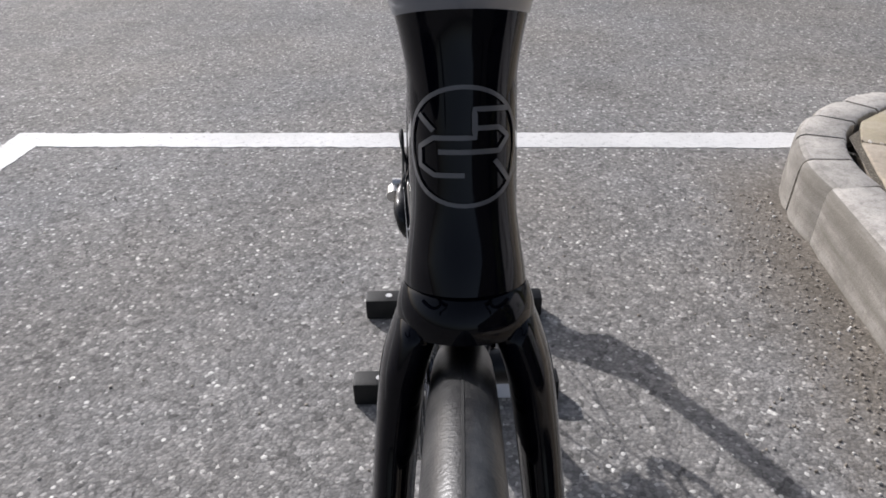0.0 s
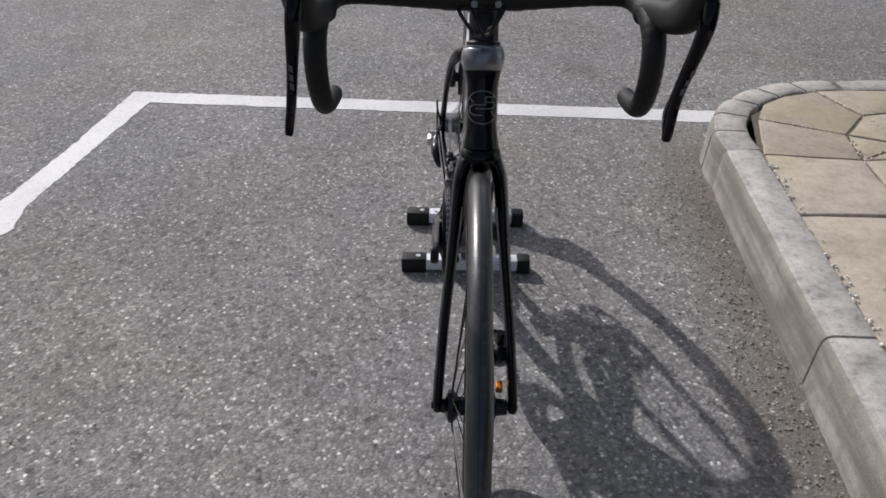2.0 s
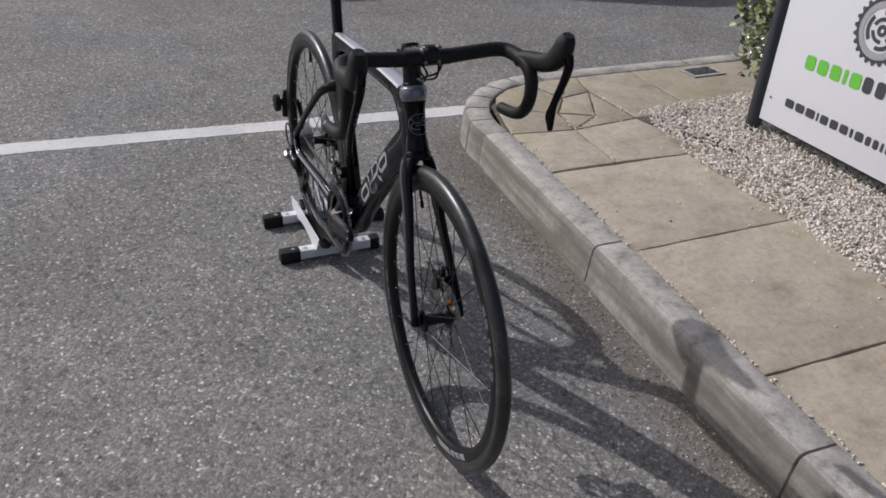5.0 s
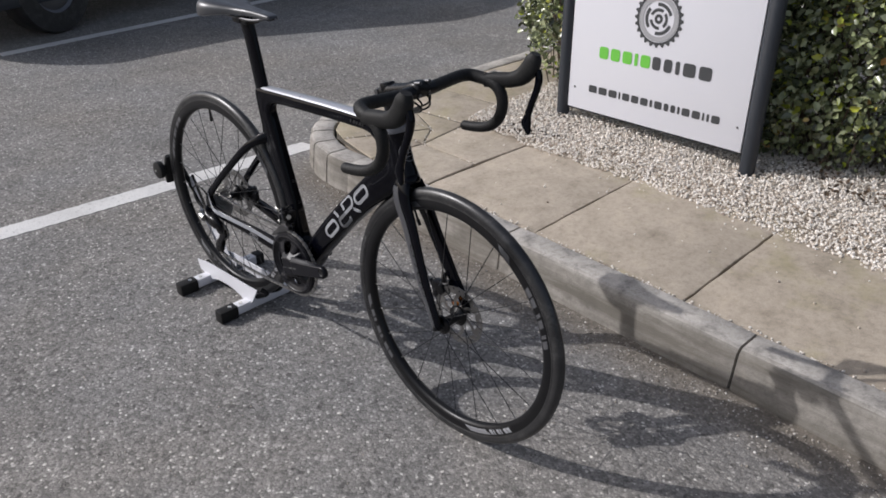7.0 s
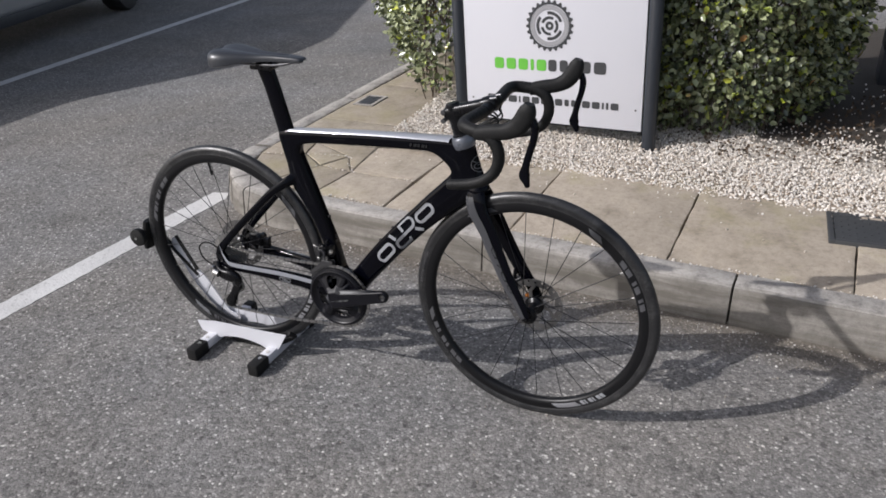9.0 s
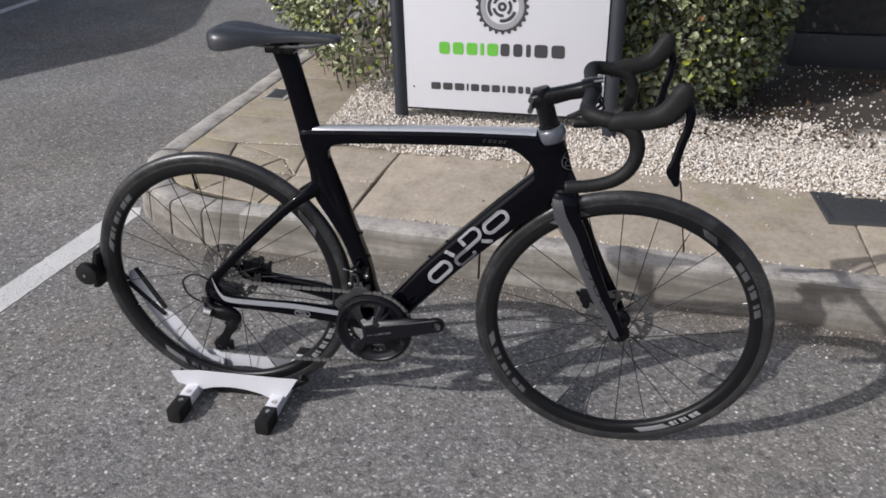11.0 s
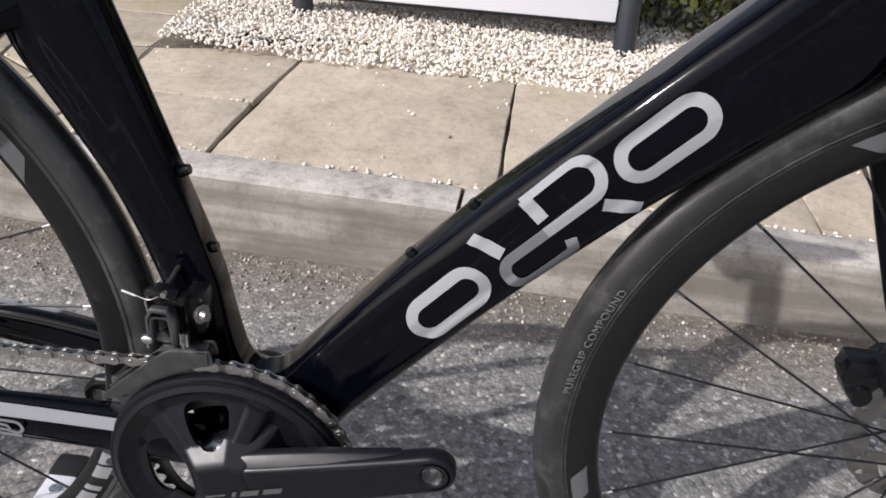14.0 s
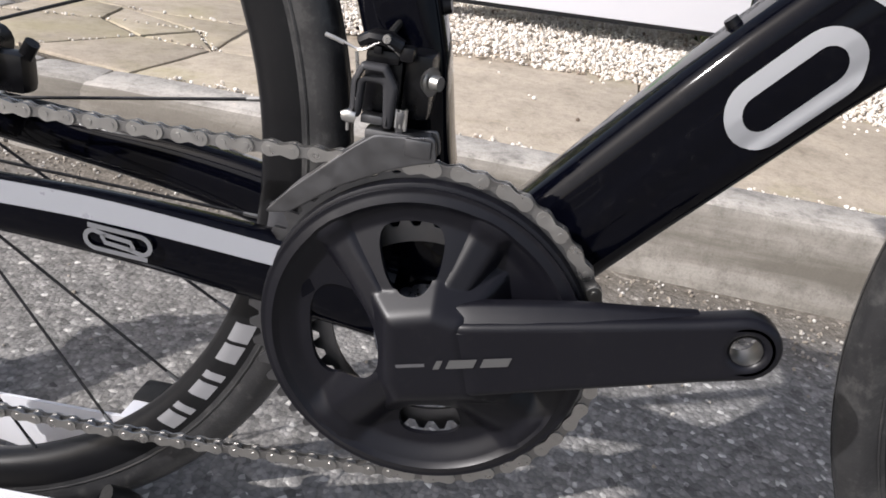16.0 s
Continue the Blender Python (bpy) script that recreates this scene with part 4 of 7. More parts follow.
def wheel(name, centre, m, rotor_x, drive, first, valve, label):
    """Deep black rim with tyre, hub, spokes, rotor, valve and printed marks."""
    c = centre
    bm = bmesh.new()
    rim = [(0.311, -0.0125), (0.316, -0.0115), (0.316, 0.0115), (0.311, 0.0125), (0.300, 0.0138), (0.292, 0.0115), (0.2875, 0.006), (0.2865, 0.0), (0.2875, -0.006), (0.292, -0.0115), (0.300, -0.0138)]
    lathe(bm, rim, c, "x", 96)
    w = part(name, bm, M_CARBON, bike, label, m=m)
    bm = bmesh.new()
    sec = []
    for k in range(18):
        a = math.pi * (-0.62 + 1.24 * k / 17)
        sec.append((0.3265 + 0.0145 * math.cos(a), 0.0142 * math.sin(a)))
    sec = [(0.312, -0.0116), *sec, (0.312, 0.0116)]
    lathe(bm, sec, c, "x", 112)
    tyre = part("tyre", bm, M_TYRE, w, "black road tyre", m=m)
    bm = bmesh.new()
    for x in (-0.0128, 0.0128):
        lathe(bm, [(0.3165, x * 1.01), (0.3175, x * 1.06), (0.3185, x * 1.03)], c, "x", 96)
    part("bead_line", bm, M_TYRE, tyre, m=m)
    bm = bmesh.new()
    lathe(bm, [(0.3405, -0.0005), (0.34125, -0.0005), (0.34125, 0.0005), (0.3405, 0.0005)], c, "x", 112)
    part("centre_seam", bm, M_SEAM, tyre, "fine dark moulding seam", m=m)
    # hub
    bm = bmesh.new()
    rear = drive
    right, left = (-0.026, 0.030) if rear else (-0.034, 0.026)
    profile = [(0.0, -0.058 if rear else -0.048), (0.010, -0.058 if rear else -0.048), (0.011, right - 0.008), (0.024, right - 0.003), (0.025, right + 0.003), (0.014, right + 0.012), (0.0125, 0), (0.014, left - 0.012), (0.025, left - 0.003), (0.024, left + 0.003), (0.013, left + 0.006), (0.011, 0.048), (0.0, 0.048)]
    lathe(bm, profile, c, "x", 28, closed=False)
    part("hub", bm, M_SATIN, w, m=m)
    # spokes: 24, laced two cross
    count = 24
    for k in range(count):
        a = 2 * math.pi * (k + 0.35) / count + first
        side = right if k % 2 else left
        cross = radians(38) * (1 if (k // 2) % 2 else -1)
        h = (side, c[1] + 0.022 * math.cos(a + cross), c[2] + 0.022 * math.sin(a + cross))
        e = (0.0, c[1] + 0.289 * math.cos(a), c[2] + 0.289 * math.sin(a))
        bm = bmesh.new()
        rings(bm, rod_loops(h, e, 0.0011, 0.0011, 5))
        nip = [h[i] + (e[i] - h[i]) * 0.955 for i in range(3)]
        spoke = part("spoke", bm, M_SPOKE, w, m=m)
        bm = bmesh.new()
        rings(bm, rod_loops(nip, e, 0.0014, 0.0017, 6))
        part("nipple", bm, M_LINK, spoke, m=m)
    # valve
    bm = bmesh.new()
    a = radians(valve)
    p = [(0.0, c[1] + r * math.cos(a), c[2] + r * math.sin(a)) for r in (0.288, 0.262, 0.247)]
    rings(bm, rod_loops(p[0], p[1], 0.003, 0.003, 8))
    rings(bm, rod_loops(p[1], p[2], 0.0045, 0.004, 8))
    part("valve", bm, M_FOOT, w, "black valve cap", m=m)
    # rotor
    bm = bmesh.new()
    n = 56
    outer = [(c[1] + (0.080 - 0.0012 * (k % 2)) * math.cos(2 * math.pi * k / n), c[2] + (0.080 - 0.0012 * (k % 2)) * math.sin(2 * math.pi * k / n)) for k in range(n)]
    slots = []
    for k in range(24):
        a, q = 2 * math.pi * k / 24, 0.0735 if k % 2 else 0.0690
        slots.append(circle(c[1] + q * math.cos(a), c[2] + q * math.sin(a), 0.0034, 10))
    wave = [(c[1] + (0.0605 + 0.0028 * math.cos(12 * 2 * math.pi * k / 96)) * math.cos(2 * math.pi * k / 96), c[2] + (0.0605 + 0.0028 * math.cos(12 * 2 * math.pi * k / 96)) * math.sin(2 * math.pi * k / 96)) for k in range(96)]
    slab(bm, outer, [wave] + slots, rotor_x - 0.0009, rotor_x + 0.0009, 0)
    for k in range(6):
        a = 2 * math.pi * k / 6
        q = [(rotor_x, c[1] + r * math.cos(a + s), c[2] + r * math.sin(a + s), 0.0009, d) for r, s, d in ((0.024, 0, 0.006), (0.044, 0.22, 0.0045), (0.063, 0.5, 0.006))]
        arm = bmesh.new()
        sweep(arm, q, n=6, power=6)
        part("rotor_arm", arm, M_LINK, w, m=m)
    part("brake_rotor", bm, M_LINK, w, "thin steel disc brake rotor", m=m)
    bm = bmesh.new()
    lathe(bm, [(0.016, rotor_x - 0.003), (0.027, rotor_x - 0.002), (0.027, rotor_x + 0.002), (0.016, rotor_x + 0.003)], c, "x", 28)
    part("rotor_hub", bm, M_SATIN, w, "black rotor carrier", m=m)
    return w, tyre


def rim_marks(w, centre, m, marks):
    """Printed marks on both flanks of the rim: short spans are patches, long ones rows of bars."""
    for side in (-1, 1):
        for a0, a1, mat in marks:
            way = 1 if a1 > a0 else -1
            long = abs(a1 - a0) > 15
            bm = bmesh.new()
            if not long:
                arc_patch(bm, centre, side * 0.0134, a0, a1, 0.2965, 0.3105, 3.0 * way, lean=side * 0.0006)
            else:
                step = (a1 - a0) / 6.6
                for k, width in enumerate((0.78, 0.36, 0.78, 0.36, 0.84, 0.84)):
                    a = a0 + step * (k + 0.1)
                    arc_patch(bm, centre, side * 0.0139, a, a + step * width, 0.2960, 0.3095, 0.8 * way, 3, lean=side * 0.0003)
            part("rim_mark" if long else "rim_patch", bm, mat, w, "row of printed bars" if long else "", m=m, smooth=60)


M_DIMGREY = material("mid_grey_decal", (0.075, 0.075, 0.08), 0.45)

front_wheel, front_tyre = wheel("front_wheel", FRONT, STEER, 0.024, False, 0.1, 63, "black deep-rimmed front wheel with thin black spokes")
rim_marks(front_wheel, FRONT, STEER, ((-103, -117, M_DECALW), (-119.5, -136, M_DECAL), (-18, -49, M_DIMGREY), (-9, -15, M_DIMGREY), (168, 137, M_DIMGREY), (128, 121, M_DIMGREY), (72, 58, M_DIMGREY)))
rear_wheel, rear_tyre = wheel("rear_wheel", REAR, Matrix(), 0.038, True, 0.3, 81, "black deep-rimmed rear wheel with thin black spokes")
rim_marks(rear_wheel, REAR, Matrix(), ((-48, -60, M_DIMSILVER), (-64, -82, M_DIMGREY), (17, 48, M_DIMGREY), (10, 15, M_DIMGREY), (-137, -161, M_DECALW), (-166, -176, M_DIMGREY), (150, 138, M_DIMGREY)))


def tyre_text(words, centre, m, parent, a0, size, r):
    """Raised words on the tyre's flank, read from outside on the drive side."""
    data = bpy.data.curves.new("letters", "FONT")
    data.body, data.size, data.extrude, data.space_character = words, size, 0.0002, 1.1
    ob = new("letters", data)
    bpy.context.view_layer.update()
    me = bpy.data.meshes.new_from_object(ob.evaluated_get(bpy.context.evaluated_depsgraph_get()))
    bpy.data.objects.remove(ob)
    bm = bmesh.new()
    bm.from_mesh(me)
    for v in bm.verts:
        # seen from -x, y grows to the left, so words on the rear half run upwards
        a = radians(a0) + v.co.x / r
        q = r + v.co.y - size * 0.35
        flank = 0.0142 * math.sqrt(max(0.0, 1 - ((q - 0.3265) / 0.0145) ** 2))
        v.co = (centre[0] - flank - 0.0013 - v.co.z, centre[1] + q * math.cos(a), centre[2] + q * math.sin(a))
    part("tyre_print", bm, M_WORDS, parent, "raised pale words on the flank", m=m, smooth=0)


M_WORDS = material("tyre_print", (0.13, 0.13, 0.13), 0.6)
tyre_text("PUREGRIP COMPOUND", FRONT, STEER, front_tyre, 5.0, 0.0092, 0.3236)


def swell(gap):
    """How far a flank stands out at a distance from its rounded edge."""
    t = min(1.0, gap / 0.022)
    return 0.0030 * t * (2 - t)


def main_frame():
    """One carbon shell: side outline with the front triangle open, edges rounded, width swelling from tube to tube."""
    outer = [(0.172, 0.776), (0.160, 0.730), (0.151, 0.690), (0.142, 0.652), (0.174, 0.641), (0.186, 0.618), (0.205, 0.603), (0.262, 0.558), (0.300, 0.525), (0.400, 0.427), (0.500, 0.323),
             (0.535, 0.274), (0.560, 0.247), (0.588, 0.239), (0.614, 0.250), (0.628, 0.285), (0.632, 0.352), (0.643, 0.414), (0.657, 0.456), (0.673, 0.497), (0.703, 0.550), (0.728, 0.590), (0.735, 0.625), (0.737, 0.660),
             (0.756, 0.744), (0.752, 0.757), (0.742, 0.762), (0.700, 0.764), (0.550, 0.774), (0.400, 0.782), (0.230, 0.788), (0.200, 0.787)]
    hole = [(0.691, 0.700), (0.671, 0.640), (0.646, 0.565), (0.621, 0.489), (0.602, 0.430), (0.593, 0.378), (0.586, 0.350), (0.574, 0.343), (0.557, 0.351), (0.4818, 0.4358), (0.4018, 0.5218), (0.3018, 0.6218), (0.2375, 0.6835),
            (0.225, 0.697), (0.230, 0.712), (0.254, 0.734), (0.272, 0.745), (0.292, 0.749), (0.400, 0.746), (0.550, 0.739), (0.650, 0.731), (0.676, 0.726), (0.688, 0.716)]
    soft = lambda loop: [tuple((np.array(loop[i - 1]) + 2 * np.array(loop[i]) + np.array(loop[(i + 1) % len(loop)])) / 4) for i in range(len(loop))]
    outer, hole = soft(dense(outer, 0.012)), soft(dense(hole, 0.012))
    bm = bmesh.new()
    r = 0.0135
    slab(bm, outer, [hole], -0.0245, 0.0245, r, 6)
    # finer flanks, so that they can swell a little between their rounded edges
    for _ in range(5):
        long = [e for e in bm.edges if e.calc_length() > 0.011 and all(abs(abs(v.co.x) - 0.0245) < 1e-5 for v in e.verts)]
        if long:
            bmesh.ops.subdivide_edges(bm, edges=long, cuts=1)
        bmesh.ops.triangulate(bm, faces=[f for f in bm.faces if len(f.verts) > 4 or (len(f.verts) == 4 and all(abs(abs(v.co.x) - 0.0245) < 1e-5 for v in f.verts))])
        flank = [f for f in bm.faces if all(abs(abs(v.co.x) - 0.0245) < 1e-5 for v in f.verts)]
        inner_edges = [e for e in bm.edges if len(e.link_faces) == 2 and all(abs(abs(v.co.x) - 0.0245) < 1e-5 for f in e.link_faces for v in f.verts)]
        bmesh.ops.beautify_fill(bm, faces=flank, edges=inner_edges)
    rims = [np.array(inset(outer if area(outer) > 0 else outer[::-1], r * 1.3)), np.array(inset(hole if area(hole) < 0 else hole[::-1], r * 1.3))]
    for v in bm.verts:
        if abs(abs(v.co.x) - 0.0245) < 1e-5:
            gap = 1.0
            for loop in rims:
                a, b = loop, np.roll(loop, -1, 0)
                p = np.array((v.co.y, v.co.z))
                t = np.clip(((p - a) * (b - a)).sum(1) / np.maximum(((b - a) ** 2).sum(1), 1e-12), 0, 1)
                gap = min(gap, np.sqrt((((a + (b - a) * t[:, None]) - p) ** 2).sum(1)).min())
            v.co.x += math.copysign(swell(gap), v.co.x)
    for v in bm.verts:
        y, z = v.co.y, v.co.z
        top = max(0.0, min(1.0, (z - 0.70) / 0.06))  # top tube is slimmer
        seat = max(0.0, min(1.0, (y - 0.56) / 0.06)) * max(0.0, min(1.0, (z - 0.33) / 0.08))
        low = max(0.0, min(1.0, (0.36 - z) / 0.08))
        head = max(0.0, min(1.0, (0.26 - y) / 0.06))
        k = 1.0 - 0.22 * top * (1 - head) - 0.30 * seat * (1 - 0.4 * top) + 0.25 * low - 0.17 * head
        v.co.x *= k
    skin = BVHTree.FromBMesh(bm)
    return part("frame", bm, M_BLACK, bike, "gloss black carbon main frame"), skin


frame_ob, frame_skin = main_frame()


def stay(points, name, label=""):
    """A pair of stays, one each side, from rows of (|x|, y, z, half width, half depth)."""
    made = []
    for s in (-1, 1):
        bm = bmesh.new()
        sweep(bm, [(s * q[0], *q[1:]) for q in spline(points, 6)], n=14, power=2.6)
        made.append(part(name, bm, M_BLACK, bike, label))
    return made


stay([(0.003, 0.702, 0.624, 0.006, 0.020), (0.015, 0.722, 0.618, 0.008, 0.017), (0.029, 0.745, 0.606, 0.009, 0.0135), (0.043, 0.790, 0.573, 0.008, 0.0115), (0.055, 0.880, 0.487, 0.007, 0.011), (0.061, 0.960, 0.410, 0.007, 0.011), (0.064, 0.992, 0.375, 0.007, 0.013), (0.064, 1.002, 0.352, 0.006, 0.014)], "seat_stay", "gloss black seat stay")
chain_stays = stay([(0.034, 0.615, 0.293, 0.012, 0.025), (0.042, 0.690, 0.306, 0.011, 0.0230), (0.052, 0.780, 0.318, 0.010, 0.0195), (0.060, 0.880, 0.324, 0.009, 0.0155), (0.066, 0.955, 0.330, 0.008, 0.016), (0.066, 0.990, 0.342, 0.007, 0.019), (0.064, 1.000, 0.362, 0.006, 0.016)], "chain_stay", "gloss black chain stay")
# pale stripe along the outside of each chain stay
for s, ob in zip((-1, 1), chain_stays):
    bm = bmesh.new()
    line = spline([(0.0515, 0.668, 0.3165), (0.0528, 0.685, 0.3190), (0.0615, 0.780, 0.3300), (0.0695, 0.880, 0.3335), (0.0745, 0.950, 0.337), (0.0740, 0.972, 0.350), (0.0725, 0.988, 0.385)], 8)
    a = [bm.verts.new((s * (q[0] + 0.0002), q[1], q[2] + 0.0068)) for q in line]
    b = [bm.verts.new((s * (q[0] + 0.0008), q[1], q[2] - 0.0060)) for q in line]
    for i in range(len(line) - 1):
        bm.faces.new((a[i], a[i + 1], b[i + 1], b[i]))
    part("stripe", bm, M_SILVER, ob, "pale grey painted stripe", smooth=80)
    bm = bmesh.new()
    y0, z0 = 0.7660, 0.3135
    for sy, sz in ((1, 1), (-1, -1)):
        hook = [(0.0105, 0.0044), (-0.006, 0.0044)] + [(-0.008 - 0.0036 * math.sin(a), 0.0008 + 0.0036 * math.cos(a)) for a in np.linspace(0.1, 3.0, 8)] + [(-0.004, -0.0018), (0.0045, -0.0012), (0.0055, 0.0008), (0.004, 0.0018)]
        l, r = stroke([(y0 + sy * q[0], z0 + sz * q[1] + 0.07 * sy * q[0]) for q in [(1.65 * a, 1.55 * b) for a, b in hook]], 0.0014)
        ribbon(bm, l, r, lambda y, z: (s * (0.0625 + 0.02 * (y - 0.76)), y, z))
    part("mark", bm, M_DIMSILVER, ob, "small pale outlined mark", smooth=0)

# silver band along the top tube and the grey cover of the head
bm = bmesh.new()
line = [(0.735, 0.7645, 0.006), (0.70, 0.7668, 0.010), (0.55, 0.7762, 0.012), (0.40, 0.7838, 0.013), (0.25, 0.7890, 0.0165), (0.225, 0.7895, 0.0185)]
rows = []
for y, z, h in [tuple(q) for q in spline(line, 5)]:
    rows.append([bm.verts.new((x * h, y, z - drop)) for x, drop in ((-1.40, 0.0055), (-1.22, 0.0020), (-0.9, 0.0), (0, 0.0), (0.9, 0.0), (1.22, 0.0020), (1.40, 0.0055))])
for a, b in zip(rows, rows[1:]):
    for i in range(6):
        bm.faces.new((a[i], a[i + 1], b[i + 1], b[i]))
part("stripe", bm, M_SILVER, frame_ob, "pale silver band along the top tube", smooth=60)
HEAD_AXIS = Vector((0, 0.287, 0.958)).normalized()
HEAD_FOOT = Vector((0, 0.160, 0.668))


def head_lathe(bm, profile, n=28, squash=1.0):
    """Turned about the steering axis; heights run along it from the lower bearing; squash widens front to back."""
    origin = HEAD_FOOT
    v = Vector((0, HEAD_AXIS.z, -HEAD_AXIS.y))
    loops = []
    for r, h in profile:
        loops.append([origin + HEAD_AXIS * h + Vector((1, 0, 0)) * r * math.cos(2 * math.pi * k / n) + v * r * (squash(h) if callable(squash) else squash) * math.sin(2 * math.pi * k / n) for k in range(n)])
    rings(bm, loops)


def HEAD_DEEP(h):
    """How much deeper than wide the head tube is at a height."""
    t = max(0.0, min(1.0, (h - 0.070) / 0.035))
    return 1.215 - 0.15 * t * t * (3 - 2 * t)


def HEAD_R(h):
    """Radius of the head tube at a height: waisted in the middle."""
    return 0.0207 + 0.0046 * math.exp(-((h / 0.024) ** 2)) + 0.0165 * max(0.0, (h - 0.075) / 0.07) ** 1.6


bm = bmesh.new()
head_lathe(bm, [(HEAD_R(0.106) + 0.0002, 0.1035), (HEAD_R(0.108) + 0.0010, 0.1050), (HEAD_R(0.116) + 0.0010, 0.113), (HEAD_R(0.118) + 0.0012, 0.121), (0.0280, 0.128), (0.0268, 0.1315), (0.0258, 0.1325), (0.0256, 0.1350), (0.0215, 0.1365)], 36, squash=1.05)
part("head_cover", bm, M_GREY, frame_ob, "grey painted headset cover")
bm = bmesh.new()
head_lathe(bm, [(0.0230, 0.131), (0.0230, 0.140), (0.0200, 0.142), (0.0195, 0.210)])
part("headset_spacer", bm, M_SATIN, bike, "black headset spacers")
bm = bmesh.new()
head_lathe(bm, [(HEAD_R(h + 0.004), h) for h in np.linspace(0.0, 0.1055, 17)], 36, squash=HEAD_DEEP)
part("head_tube", bm, M_BLACK, bike, "gloss black head tube")

# badge on the head tube: a thin dark grey ring with strokes inside
def head_point(a, h):
    """A place on the front of the head tube: a metres round it, h metres up."""
    r = HEAD_R(h + 0.004) + 0.0007
    p = HEAD_FOOT + HEAD_AXIS * h
    f = Vector((0, -HEAD_AXIS.z, HEAD_AXIS.y))
    t = a / r
    return p + Vector((1, 0, 0)) * math.sin(t) * r * 1.0 + f * math.cos(t) * r * HEAD_DEEP(h)


bm = bmesh.new()
ribbon(bm, [(a, 0.0560 + 0.86 * h) for a, h in circle(0, 0, 0.0262, 48)], [(a, 0.0560 + 0.86 * h) for a, h in circle(0, 0, 0.0243, 48)], head_point, closed=True)
for pts in ([(0.019, 0.082), (0.004, 0.082), (0.004, 0.070), (-0.012, 0.070), (-0.019, 0.066), (-0.019, 0.058), (-0.012, 0.054), (0.000, 0.054)],
            [(0.004, 0.074), (0.014, 0.074), (0.019, 0.070), (0.014, 0.064), (-0.010, 0.064)], [(-0.019, 0.080), (-0.012, 0.073)], [(0.012, 0.060), (0.019, 0.051)]):
    fine = [tuple(np.array(a) + (np.array(b) - np.array(a)) * k / 6) for a, b in zip(pts, pts[1:]) for k in range(6)] + [pts[-1]]
    l, r = stroke(fine, 0.0011)
    ribbon(bm, l, r, lambda a, h: head_point(a, 0.0560 + 0.86 * (h - 0.066)))
part("head_badge", bm, M_DIM, frame_ob, "thin dark grey ring badge", smooth=0)


# big pale mark on each side of the down tube, drawn as plain rounded strokes
def tube_point(side):
    o, d, n = np.array((0.545, 0.362)), np.array((-0.7026, 0.7115)), np.array((-0.7115, -0.7026))

    def f(s, q):
        x, r = 0.0252, 0.0135
        for edge, way in ((-0.006, 1), (0.0585, -1)):
            over = (edge + way * r - q) * way
            if over > 0:  # wrapped over the rounded edge
                q = edge + way * r - way * r * math.sin(over / r)
                x -= r * (1 - math.cos(over / r))
        x += swell(max(0.0, min(q + 0.006, 0.0585 - q) - 1.3 * r))
        s, q = s + 0.0055, q + 0.004 - 0.0237 * (s - 0.13)
        p = o + s * d + q * n
        hit = frame_skin.ray_cast(Vector((side * 0.2, p[0], p[1])), Vector((-side, 0, 0)))[0]
        return (hit.x + side * 0.0008 if hit else side * x, p[0], p[1])

    return f


def wrapped(bm, l, r, f, closed=False):
    """A ribbon in four strips, so that it follows a rounded flank."""
    l, r = np.array(l), np.array(r)
    for k in range(4):
        a, b = l + (r - l) * k / 4, l + (r - l) * (k + 1) / 4
        ribbon(bm, [tuple(q) for q in a], [tuple(q) for q in b], f, closed=closed)
    bmesh.ops.remove_doubles(bm, verts=bm.verts[:], dist=1e-6)


def finer(points, step, closed=False):
    """The same line with points no further apart than a step."""
    out = []
    pairs = list(zip(points, points[1:] + points[:1])) if closed else list(zip(points, points[1:]))
    for a, b in pairs:
        n = max(1, math.ceil(math.dist(a, b) / step))
        out += [(a[0] + (b[0] - a[0]) * k / n, a[1] + (b[1] - a[1]) * k / n) for k in range(n)]
    return out if closed else out + [points[-1]]


def stadium(s0, s1, q, half, tilt=0.0, n=12):
    c = []
    for k in range(n + 1):
        a = -math.pi / 2 + math.pi * k / n
        c.append((s1 - half + half * math.cos(a), q + half * math.sin(a)))
    for k in range(n + 1):
        a = math.pi / 2 + math.pi * k / n
        c.append((s0 + half + half * math.cos(a), q + half * math.sin(a)))
    return c


